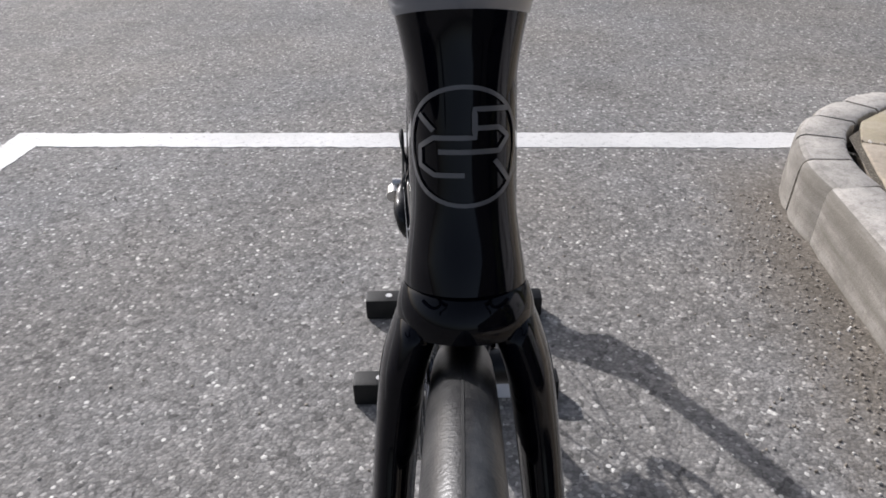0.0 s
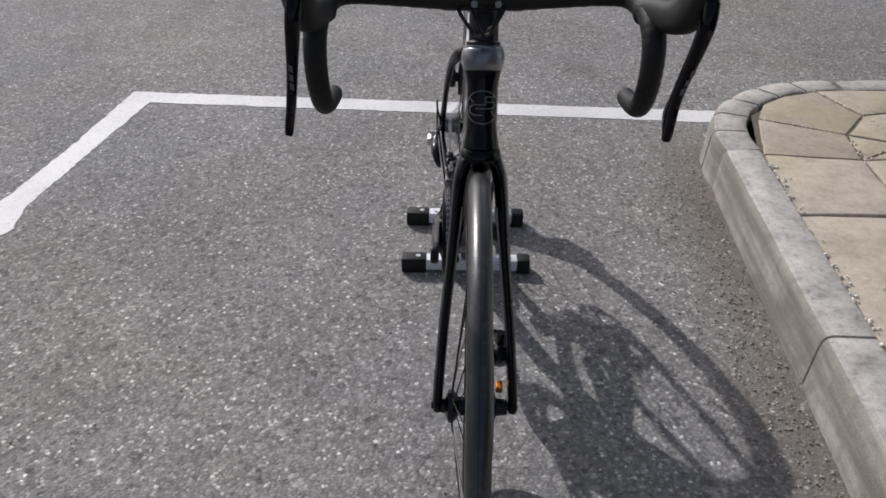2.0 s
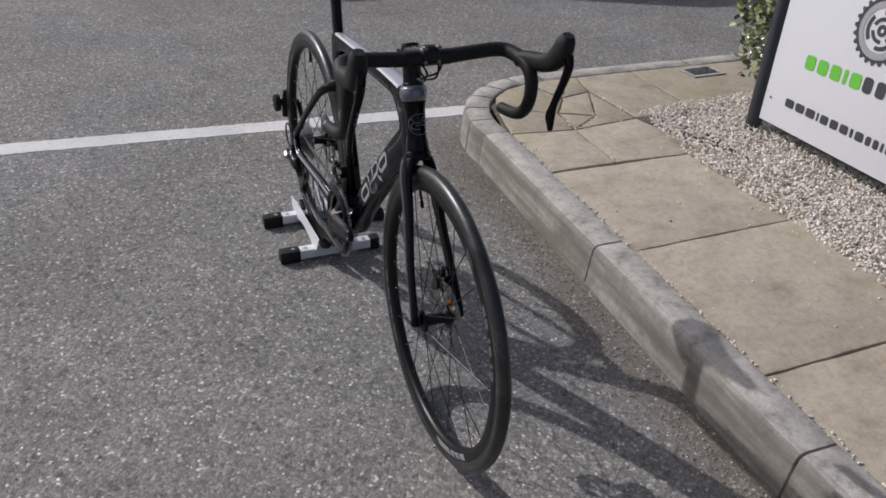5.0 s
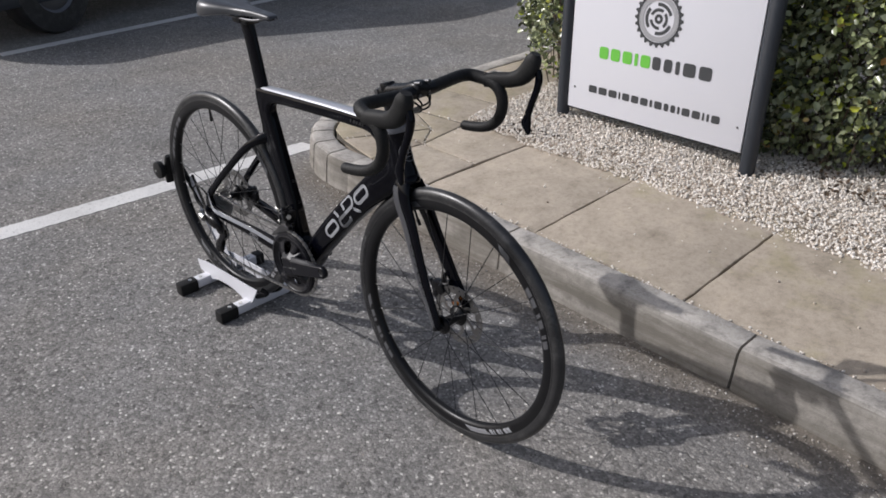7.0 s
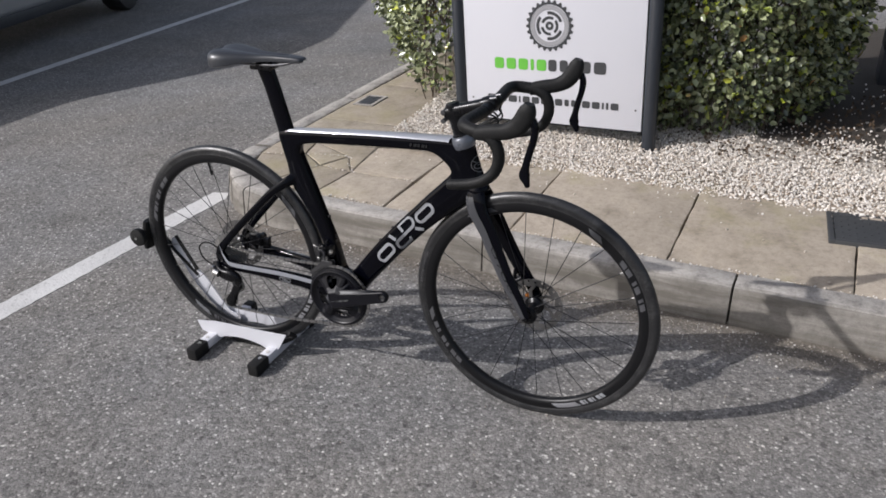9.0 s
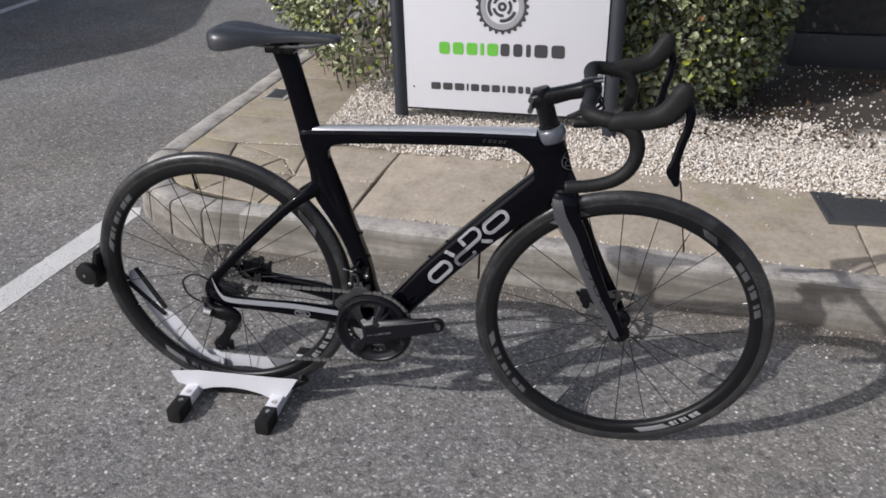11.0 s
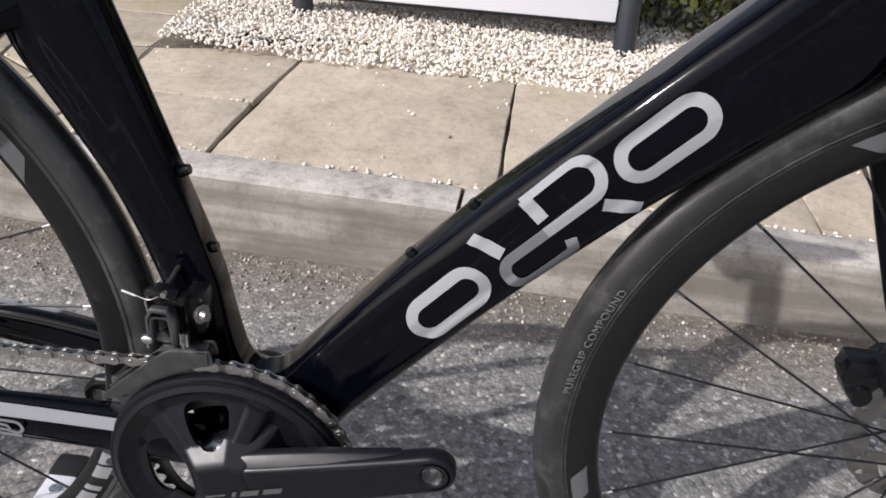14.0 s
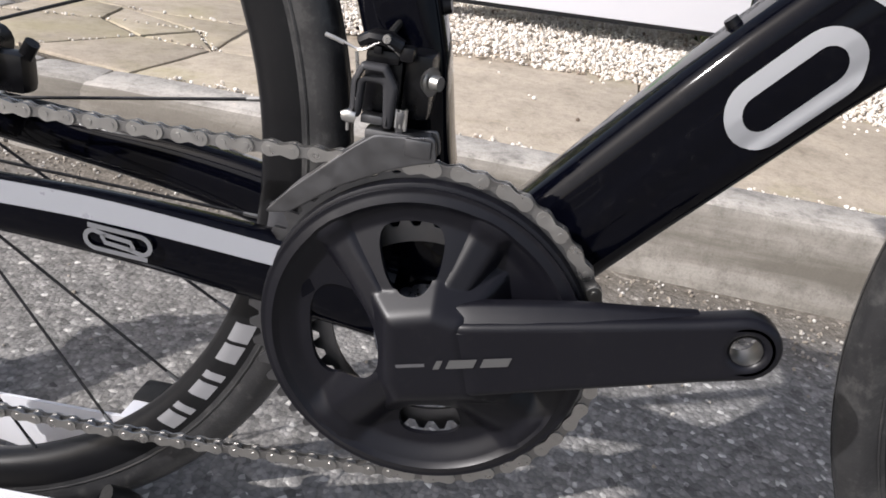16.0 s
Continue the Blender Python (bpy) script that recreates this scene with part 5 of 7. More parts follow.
for side in (-1, 1):
    f = tube_point(side)
    for s0, s1, q in ((0.0965, 0.1665, 0.0250), (0.2825, 0.3545, 0.0215)):
        bm = bmesh.new()
        l, r = stroke(finer(stadium(s0 + 0.004, s1 - 0.004, q, 0.0132), 0.003, True), 0.0044, True)
        wrapped(bm, l, r, f, closed=True)
        part("tube_mark", bm, M_DECAL, frame_ob, "pale grey rounded outline on the down tube", smooth=80)
    loop = [(0.2200, -0.0042), (0.2400, -0.0050), (0.2585, -0.0052)]
    arc = [(0.2585 + 0.0150 * math.sin(a), 0.0098 - 0.0150 * math.cos(a)) for a in np.linspace(0.0, math.pi, 14)]
    back = [(0.2450, 0.0250), (0.2200, 0.0254), (0.1960, 0.0256)]
    arc2 = [(0.1900 - 0.0118 * math.sin(a), 0.0374 - 0.0118 * math.cos(a)) for a in np.linspace(0.2, math.pi, 12)]
    tail = [(0.2050, 0.0492), (0.2230, 0.0488), (0.2275, 0.0475), (0.2300, 0.0400)]
    bm = bmesh.new()
    l, r = stroke(finer(loop + arc + back[:2], 0.003), 0.0042)
    wrapped(bm, l, r, f)
    part("tube_mark", bm, M_DECAL, frame_ob, "pale grey looping stroke on the down tube", smooth=80)
    bm = bmesh.new()
    l, r = stroke(finer(back[1:] + arc2 + tail, 0.003), 0.0042)
    wrapped(bm, l, r, lambda u, v: (lambda p: (p[0] + side * 0.0002, p[1], p[2]))(f(u, v)))
    part("tube_mark", bm, M_DIMSILVER, frame_ob, "dim grey looping stroke on the down tube", smooth=80)
    for a, b in (((0.2230, -0.0042), (0.2245, 0.0165)), ((0.1765, -0.0052), (0.1870, 0.0190)), ((0.2620, 0.0330), (0.2800, 0.0520))):
        bm = bmesh.new()
        l, r = stroke([tuple(np.array(a) + (np.array(b) - np.array(a)) * k / 6) for k in range(7)], 0.0048)
        wrapped(bm, l, r, lambda u, v: (lambda p: (p[0] + side * 0.0004, p[1], p[2]))(f(u, v)))
        part("tube_mark", bm, M_DECAL, frame_ob, "pale grey slanted bar on the down tube", smooth=80)

# faint dark grey bars printed on the top tube's side near the head
for side in (-1, 1):
    for k, w in enumerate((0.006, 0.009, 0.007, 0.009, 0.005)):
        bm = bmesh.new()
        y = 0.338 - 0.0112 * k
        patch(bm, [(y, 0.7610), (y - w, 0.7614), (y - w - 0.002, 0.7695), (y - 0.002, 0.7690)], lambda py, pz: (side * 0.0222, py, pz))
        part("tube_mark", bm, M_FAINT, frame_ob, "faint dark grey bar on the top tube", smooth=0)

# bottle bolts
for y, z, ny, nz in ((0.630, 0.507, -0.95, 0.30), (0.614, 0.447, -0.97, 0.25), (0.412, 0.501, 0.70, 0.71), (0.454, 0.456, 0.70, 0.71)):
    bm = bmesh.new()
    rod(bm, (0, y - ny * 0.004, z - nz * 0.004), (0, y + ny * 0.0065, z + nz * 0.0065), 0.0050, 12)
    rod(bm, (0, y + ny * 0.0065, z + nz * 0.0065), (0, y + ny * 0.0105, z + nz * 0.0105), 0.0043, 12, 0.0037)
    part("bottle_bolt", bm, M_SATIN, bike, "small black bolt")


# ---- fork ----
def fork():
    bm = bmesh.new()
    head_lathe(bm, [(0.0252, -0.001), (0.0264, -0.0025), (0.0282, -0.008), (0.0292, -0.0145), (0.0280, -0.0195), (0.0200, -0.0210)], 36, squash=1.08)
    crown = part("fork", bm, M_BLACK, bike, "gloss black and grey carbon fork", m=STEER)
    for s in (-1, 1):
        bm = bmesh.new()
        rows = spline([(s * 0.0165, 0.157, 0.655, 0.0095, 0.0240), (s * 0.0205, 0.156, 0.649, 0.0100, 0.0265), (s * 0.0265, 0.152, 0.630, 0.0100, 0.0280), (s * 0.0300, 0.144, 0.604, 0.0095, 0.0275), (s * 0.0340, 0.120, 0.560, 0.0086, 0.0245), (s * 0.0388, 0.097, 0.508, 0.0078, 0.0228), (s * 0.0465, 0.062, 0.436, 0.0072, 0.0200), (s * 0.0510, 0.030, 0.384, 0.0070, 0.0170), (s * 0.0540, 0.009, 0.346, 0.0070, 0.0150), (s * 0.0545, 0.003, 0.330, 0.006, 0.0085)], 6)
        sweep(bm, rows, n=20, power=2.3)
        leg = part("fork_leg", bm, M_BLACK, crown, m=STEER)

        def on_leg(u, v):
            """A place on the outer flank: u rows down the leg, v from -1 at its front edge to 1 at its back."""
            i = max(0, min(len(rows) - 2, int(u)))
            x, y, z, w, d = np.array(rows[i]) + (np.array(rows[i + 1]) - np.array(rows[i])) * (u - i)
            t = np.array(rows[i + 1][1:3]) - np.array(rows[i][1:3])
            t /= np.linalg.norm(t)
            c = v * d
            return (x + s * (w * max(0.0, 1 - abs(v) ** 2.3) ** (1 / 2.3) + 0.0006), y - t[1] * c, z + t[0] * c)

        bm = bmesh.new()
        grid = [[bm.verts.new(on_leg(u, v)) for v in np.linspace(0.98 - (0.98 + edge) * 1.0, 0.98, 9)] for u, edge in [(u, -0.86 * max(0.0, 1 - (u - 4.0) / 3.2) ** 2 - 0.14 + 0.20 * min(1, max(0, u - 7) / 14)) for u in np.linspace(4.0, len(rows) - 4.5, 40)]]
        for a, b in zip(grid, grid[1:]):
            for i in range(8):
                bm.faces.new((a[i], a[i + 1], b[i + 1], b[i]))
        panel = part("fork_panel", bm, M_FORKGREY, leg, "mid grey painted panel", m=STEER, smooth=70)
        lift = lambda u, v: (lambda p: (p[0] + s * 0.0004, p[1], p[2]))(on_leg(u, v))
        for u0, u1 in ((29.0, 31.6), (34.2, 36.4), (37.2, 39.4)):
            bm = bmesh.new()
            loop = [((u0 + u1) / 2 + (u1 - u0) / 2 * math.copysign(abs(math.cos(a)) ** 0.6, math.cos(a)), 0.02 + 0.22 * math.copysign(abs(math.sin(a)) ** 0.6, math.sin(a))) for a in np.linspace(0, 2 * math.pi, 25)[:-1]]
            inner = [((u0 + u1) / 2 + (u - (u0 + u1) / 2) * 0.74, 0.02 + (v - 0.02) * 0.66) for u, v in loop]
            ribbon(bm, loop, inner, lift, closed=True)
            part("panel_mark", bm, M_SATIN, leg, "thin dark rounded outline", m=STEER, smooth=0)
        bm = bmesh.new()
        ribbon(bm, [(32.6, 0.26), (33.4, -0.18)], [(32.9, 0.28), (33.7, -0.16)], lift)
        part("panel_mark", bm, M_SATIN, leg, "thin dark slanted bar", m=STEER, smooth=0)
    bm = bmesh.new()
    rod(bm, (-0.0615, 0.006, 0.337), (0.0615, 0.006, 0.337), 0.0062, 16)
    rod(bm, (-0.0635, 0.006, 0.337), (-0.0600, 0.006, 0.337), 0.0055, 6)
    part("thru_axle", bm, M_SATIN, crown, "black through axle", m=STEER)
    # brake caliper on the left leg
    bm = bmesh.new()
    sweep(bm, spline([(0.036, 0.096, 0.364, 0.009, 0.011), (0.036, 0.087, 0.370, 0.0125, 0.017), (0.036, 0.068, 0.380, 0.0125, 0.019), (0.036, 0.056, 0.388, 0.011, 0.014), (0.038, 0.046, 0.398, 0.008, 0.010)], 3), n=12, power=3.0)
    rod(bm, (0.020, 0.086, 0.364), (0.052, 0.086, 0.364), 0.0085, 14)
    rod(bm, (0.036, 0.070, 0.395), (0.036, 0.066, 0.420), 0.0060, 12)
    rod(bm, (0.016, 0.066, 0.384), (0.054, 0.066, 0.384), 0.0125, 16)
    block(bm, (0.024, 0.074, 0.372), (0.049, 0.104, 0.394), 0.006)
    rod(bm, (0.030, 0.100, 0.380), (0.030, 0.110, 0.392), 0.0045, 10)
    part("brake_caliper", bm, M_SATIN, bike, "black hydraulic disc brake caliper", m=STEER)
    bm = bmesh.new()
    block(bm, (0.030, 0.019, 0.350), (0.040, 0.036, 0.359), 0.002, None)
    part("axle_tab", bm, M_ORANGE, crown, "small orange tab beside the axle", m=STEER)


M_FORKGREY = paint_material("fork_grey_paint", (0.052, 0.053, 0.058), 0.30, 0.1)
fork()


# ---- seat post, saddle ----
bm = bmesh.new()
sweep(bm, spline([(0, 0.728, 0.735, 0.0125, 0.027), (0, 0.742, 0.800, 0.0125, 0.026), (0, 0.760, 0.880, 0.0125, 0.0255), (0, 0.773, 0.925, 0.0125, 0.027), (0, 0.778, 0.938, 0.012, 0.026)], 5), n=18, power=2.2)
post = part("seat_post", bm, M_BLACK, bike, "black aero seat post")
bm = bmesh.new()
block(bm, (-0.022, 0.745, 0.928), (0.022, 0.812, 0.942), 0.005)
rod(bm, (-0.025, 0.780, 0.938), (0.025, 0.780, 0.938), 0.009, 14)
part("saddle_clamp", bm, M_SATIN, post)


def saddle():
    """Skinned from cross sections, nose to tail."""
    bm = bmesh.new()
    stations = [(0.646, 0.010, 0.962, 0.009), (0.655, 0.017, 0.966, 0.013), (0.690, 0.020, 0.969, 0.016), (0.740, 0.024, 0.971, 0.019), (0.790, 0.035, 0.972, 0.023), (0.832, 0.054, 0.976, 0.032), (0.868, 0.068, 0.980, 0.044), (0.897, 0.071, 0.982, 0.050), (0.916, 0.063, 0.980, 0.044), (0.928, 0.045, 0.975, 0.026)]
    loops = []
    for y, w, z, d in [tuple(q) for q in spline(stations, 4)]:
        loop = []
        for u, v in ((-1.0, -0.85), (-1.0, -0.45), (-0.93, -0.18), (-0.72, -0.05), (-0.42, 0.0), (-0.12, -0.02), (0.12, -0.02), (0.42, 0.0), (0.72, -0.05), (0.93, -0.18), (1.0, -0.45), (1.0, -0.85), (0.9, -0.9), (0.5, -0.42), (0.0, -0.36), (-0.5, -0.42), (-0.9, -0.9)):
            loop.append((u * w, y, z + v * d - (0.004 if abs(u) < 0.2 and 0.70 < y < 0.92 else 0)))
        loops.append(loop)
    rings(bm, loops)
    ob = part("saddle", bm, M_SADDLE, bike, "dark grey narrow racing saddle", smooth=60)
    bm = bmesh.new()
    sweep(bm, spline([(0, 0.660, 0.953, 0.012, 0.003), (0, 0.740, 0.954, 0.017, 0.004), (0, 0.820, 0.953, 0.036, 0.005), (0, 0.870, 0.950, 0.056, 0.007), (0, 0.905, 0.947, 0.054, 0.008), (0, 0.920, 0.947, 0.040, 0.006)], 4), n=14, power=2.4)
    part("saddle_shell", bm, M_SATIN, ob, "black shell under the saddle")
    for s in (-1, 1):
        bm = bmesh.new()
        pipe(bm, [(s * 0.012, 0.668, 0.956), (s * 0.018, 0.700, 0.948), (s * 0.022, 0.740, 0.944), (s * 0.022, 0.815, 0.944), (s * 0.030, 0.870, 0.952), (s * 0.036, 0.895, 0.958)], 0.0035, 8, 5)
        part("saddle_rail", bm, M_DARKSTEEL, ob, "dark steel saddle rail")


saddle()


# ---- stem, bars, levers ----
bm = bmesh.new()
sweep(bm, [(0, 0.238, 0.852, 0.0195, 0.0150), (0, 0.226, 0.855, 0.0205, 0.0185), (0, 0.205, 0.862, 0.0190, 0.0175), (0, 0.165, 0.874, 0.0165, 0.0155), (0, 0.140, 0.8805, 0.0185, 0.0165), (0, 0.126, 0.884, 0.0210, 0.0185)], n=18, power=2.8)
stem = part("stem", bm, M_SATIN, bike, "satin black alloy stem", m=STEER)
bm = bmesh.new()
sweep(bm, [(0, 0.136, 0.881, 0.0225, 0.0195), (0, 0.118, 0.8865, 0.0225, 0.0205), (0, 0.106, 0.890, 0.021, 0.0165), (0, 0.101, 0.8915, 0.018, 0.010)], n=16, power=3.2)
part("face_plate", bm, M_SATIN, stem, m=STEER)
for s in (-1, 1):
    for z in (0.874, 0.902):
        bm = bmesh.new()
        rod(bm, (s * 0.014, 0.116, z), (s * 0.014, 0.0985, z + 0.004), 0.0042, 10)
        part("stem_bolt", bm, M_DARKSTEEL, stem, m=STEER)
for z in (0.858, 0.836):
    bm = bmesh.new()
    rod(bm, (-0.022, 0.240, z), (0.022, 0.240, z), 0.006, 12)
    part("stem_bolt", bm, M_DARKSTEEL, stem, m=STEER)
bm = bmesh.new()
head_lathe(bm, [(0.0185, 0.208), (0.0190, 0.216), (0.0170, 0.221), (0.004, 0.222)])
part("top_cap", bm, M_SATIN, stem, m=STEER)

BAR_SHIFT = Matrix.Translation((-0.004, 0.119, -0.004)) @ Matrix.Rotation(radians(0.7), 4, "Z") @ Matrix.Diagonal((0.955, 1.0, 1.0, 1.0)) @ Matrix.Translation((0, -0.122, 0))
BAR = [(0.0, 0.122, 0.885), (0.045, 0.122, 0.885), (0.100, 0.126, 0.887), (0.150, 0.128, 0.889), (0.178, 0.120, 0.889), (0.190, 0.098, 0.886), (0.195, 0.072, 0.882), (0.197, 0.048, 0.872), (0.198, 0.034, 0.850), (0.198, 0.032, 0.822), (0.198, 0.042, 0.795), (0.199, 0.062, 0.775), (0.200, 0.088, 0.763), (0.2005, 0.118, 0.756), (0.201, 0.152, 0.7515)]
BAR_R = [0.0158, 0.0150, 0.0145, 0.0145, 0.0145, 0.0148, 0.0146, 0.0144, 0.0140, 0.0136, 0.0132, 0.0128, 0.0124, 0.0121, 0.0120]
bm = bmesh.new()
pipe(bm, [(-0.05, 0.122, 0.885), (0.05, 0.122, 0.885)], 0.0158, 20, 0)
bar = part("handlebar", bm, M_SATIN, bike, "black drop handlebar", m=STEER @ BAR_SHIFT)
for s in (-1, 1):
    bm = bmesh.new()
    pts = [(s * p[0], p[1], p[2], r) for p, r in zip(BAR, BAR_R)][1:]
    pts = spline(pts, 8)
    # slight ridges where the tape overlaps
    pts = [np.array((*q[:3], q[3] + 0.0005 * (k % 3 == 0))) for k, q in enumerate(pts)]
    pipe(bm, pts, 0.0148, 16, 0)
    part("bar_tape", bm, M_TAPE, bar, "matt black bar tape", m=STEER @ BAR_SHIFT)
    bm = bmesh.new()
    rod(bm, (s * 0.201, 0.152, 0.7515), (s * 0.201, 0.1560, 0.7510), 0.0119, 16, 0.0105)
    part("bar_plug", bm, M_FOOT, bar, m=STEER @ BAR_SHIFT)


def lever(s):
    x = s * 0.196
    # each lever is turned a little on the bar, the one on the far side more
    toe = Matrix.Translation((x, 0.085, 0)) @ Matrix.Rotation(radians(10.0 if s > 0 else 2.0), 4, "Z") @ Matrix.Translation((-x, -0.085, 0))
    bm = bmesh.new()
    rows = [(x - s * 0.004, 0.085, 0.880, 0.0160, 0.0150), (x, 0.070, 0.883, 0.0162, 0.0172), (x + s * 0.002, 0.045, 0.887, 0.0160, 0.0180), (x + s * 0.004, 0.015, 0.892, 0.0155, 0.0180), (x + s * 0.006, -0.010, 0.904, 0.0160, 0.0205), (x + s * 0.007, -0.027, 0.925, 0.0168, 0.0215), (x + s * 0.008, -0.035, 0.945, 0.0160, 0.0190), (x + s * 0.008, -0.039, 0.959, 0.0112, 0.0110)]
    sweep(bm, spline(rows, 5), n=18, power=2.4)
    hood = part("brake_hood", bm, M_HOOD, bike, "matt black rubber brake hood", m=STEER @ BAR_SHIFT @ toe)
    bm = bmesh.new()
    rows = [(x + s * 0.008, -0.046, 0.925, 0.0090, 0.0075), (x + s * 0.009, -0.052, 0.905, 0.0085, 0.0085), (x + s * 0.010, -0.050, 0.880, 0.0075, 0.0080), (x + s * 0.012, -0.042, 0.850, 0.0062, 0.0080), (x + s * 0.014, -0.036, 0.822, 0.0058, 0.0085), (x + s * 0.0155, -0.034, 0.802, 0.0054, 0.0125), (x + s * 0.0165, -0.039, 0.788, 0.0052, 0.0085), (x + s * 0.0168, -0.0420, 0.779, 0.0048, 0.0060), (x + s * 0.0168, -0.0435, 0.7755, 0.0032, 0.0035)]
    sweep(bm, spline(rows, 5), n=14, power=2.6)
    # both blades lean a little to the drive side
    lean = toe @ Matrix.Translation((x, 0, 0.915)) @ Matrix.Rotation(radians(12.0 if s > 0 else 5.0), 4, "Y") @ Matrix.Translation((-x, 0, -0.915))
    blade = part("lever_blade", bm, M_BLACK, hood, "gloss black brake lever blade", m=STEER @ BAR_SHIFT @ lean)
    for k in range(3):
        bm = bmesh.new()
        z = 0.858 - 0.011 * k
        y = -0.0515 + 0.0035 * k
        ribbon(bm, [(x + s * 0.0095, z), (x + s * 0.0140, z + 0.002)], [(x + s * 0.0095, z - 0.007), (x + s * 0.0140, z - 0.005)], lambda px, pz: (px, y - 0.0030, pz))
        part("lever_mark", bm, M_DIMGREY, blade, "short printed grey bar", m=STEER @ BAR_SHIFT @ lean, smooth=0)


lever(-1)
lever(1)

# cables looping forward from the bars into the head
for x, low, far in ((-0.034, 0.834, 0.092), (-0.020, 0.840, 0.098), (0.017, 0.836, 0.094), (0.028, 0.843, 0.100)):
    bm = bmesh.new()
    pipe(bm, [(x, 0.118, 0.872), (x * 0.9, far + 0.010, low + 0.032), (x * 0.6, far, low + 0.020), (x * 0.4, far + 0.008, low + 0.008), (x * 0.2, 0.132, low - 0.004), (x * 0.1, 0.165, 0.822)], 0.0023, 8, 8)
    part("cable", bm, M_FOOT, bike, "thin black cable housing", m=STEER)


# ---- drive train ----
CX = -0.0455  # chain line


def toothed(cy, cz, r, teeth, depth, phase=0.0):
    out = []
    for k in range(teeth):
        a = 2 * math.pi * k / teeth + phase
        step = 2 * math.pi / teeth
        for da, dr in ((-0.36, -depth), (-0.12, 0.0), (0.12, 0.0), (0.36, -depth)):
            out.append((cy + (r + dr) * math.cos(a + da * step), cz + (r + dr) * math.sin(a + da * step)))
    return out


WINDOWS = ((80, 0.0535, 0.0200, 0.0205), (354, 0.0415, 0.0240, 0.0350), (258, 0.0500, 0.0165, 0.0220), (163, 0.0480, 0.0140, 0.0205))
ARMS = ((47, 0.0040, 0.0125), (112, 0.0040, 0.0125), (213, 0.0050, 0.0210), (304, 0.0040, 0.0210))


def in_window(p, q):
    """Below 1 inside one of the rounded windows of the crank cover."""
    best = 9.0
    for a, r, half_r, half_t in WINDOWS:
        c, s = math.cos(radians(a)), math.sin(radians(a))
        u, v = (p * c + q * s - r) / half_r, (q * c - p * s) / (half_t * (0.80 + 0.20 * (p * c + q * s - r) / half_r))
        best = min(best, abs(u) ** 2.6 + abs(v) ** 2.6)
    return best


ARM_WAY = (-0.9639, 0.2664)
HUB = [(-0.0075, 0.0250), (0.0150, 0.0260), (0.0270, 0.0205), (0.0270, -0.0205), (-0.0110, -0.0205), (-0.0135, -0.0120), (-0.0110, 0.0040)]


def hub_gap(p, q):
    """How far a place lies outside the hub's flat many-sided face."""
    u, w = p * ARM_WAY[0] + q * ARM_WAY[1], p * ARM_WAY[1] - q * ARM_WAY[0]
    far = -1.0
    for (u0, w0), (u1, w1) in zip(HUB, HUB[1:] + HUB[:1]):
        length = math.hypot(u1 - u0, w1 - w0)
        far = max(far, ((u - u0) * (w0 - w1) + (w - w0) * (u1 - u0)) / length)
    return far


def spider_height(p, q):
    """How far the cover stands out from the ring's plane."""
    r = math.hypot(p, q)
    soft = lambda t: (lambda k: k * k * (3 - 2 * k))(max(0.0, min(1.0, t)))
    dish = -0.0065 * soft((0.0875 - r) / 0.016) + 0.0014 * soft(1 - abs(r - 0.0870) / 0.0022)
    gap, turn_over = hub_gap(p, q), 0.0030
    gap = 0.0 if gap < -turn_over else gap if gap > turn_over else (gap + turn_over) ** 2 / (4 * turn_over)
    hub = 0.0289 * max(0.0, 1.0 - gap / 0.0260)
    top = 0.0
    for a, flat, foot in ARMS:
        c, s = math.cos(radians(a)), math.sin(radians(a))
        along, off = p * c + q * s, abs(q * c - p * s)
        if along > 0:
            rise = 0.0035 + 0.0185 * max(0.0, (0.080 - along) / 0.060) if along < 0.080 else 0.0035 * soft((0.0875 - along) / 0.0075)
            top = max(top, min(0.0222, rise) * soft((foot - off) / (foot - flat)))
    # the web between the two upper arms slopes down from the hub to the rim
    turn = math.degrees(math.atan2(q, p))
    if 40 < turn < 117:
        web = 0.0205 * max(0.0, min(1.0, (0.082 - r) / 0.058)) * soft((turn - 40) / 6) * soft((117 - turn) / 6)
        top = max(top, web)
    return dish + max(hub, top)


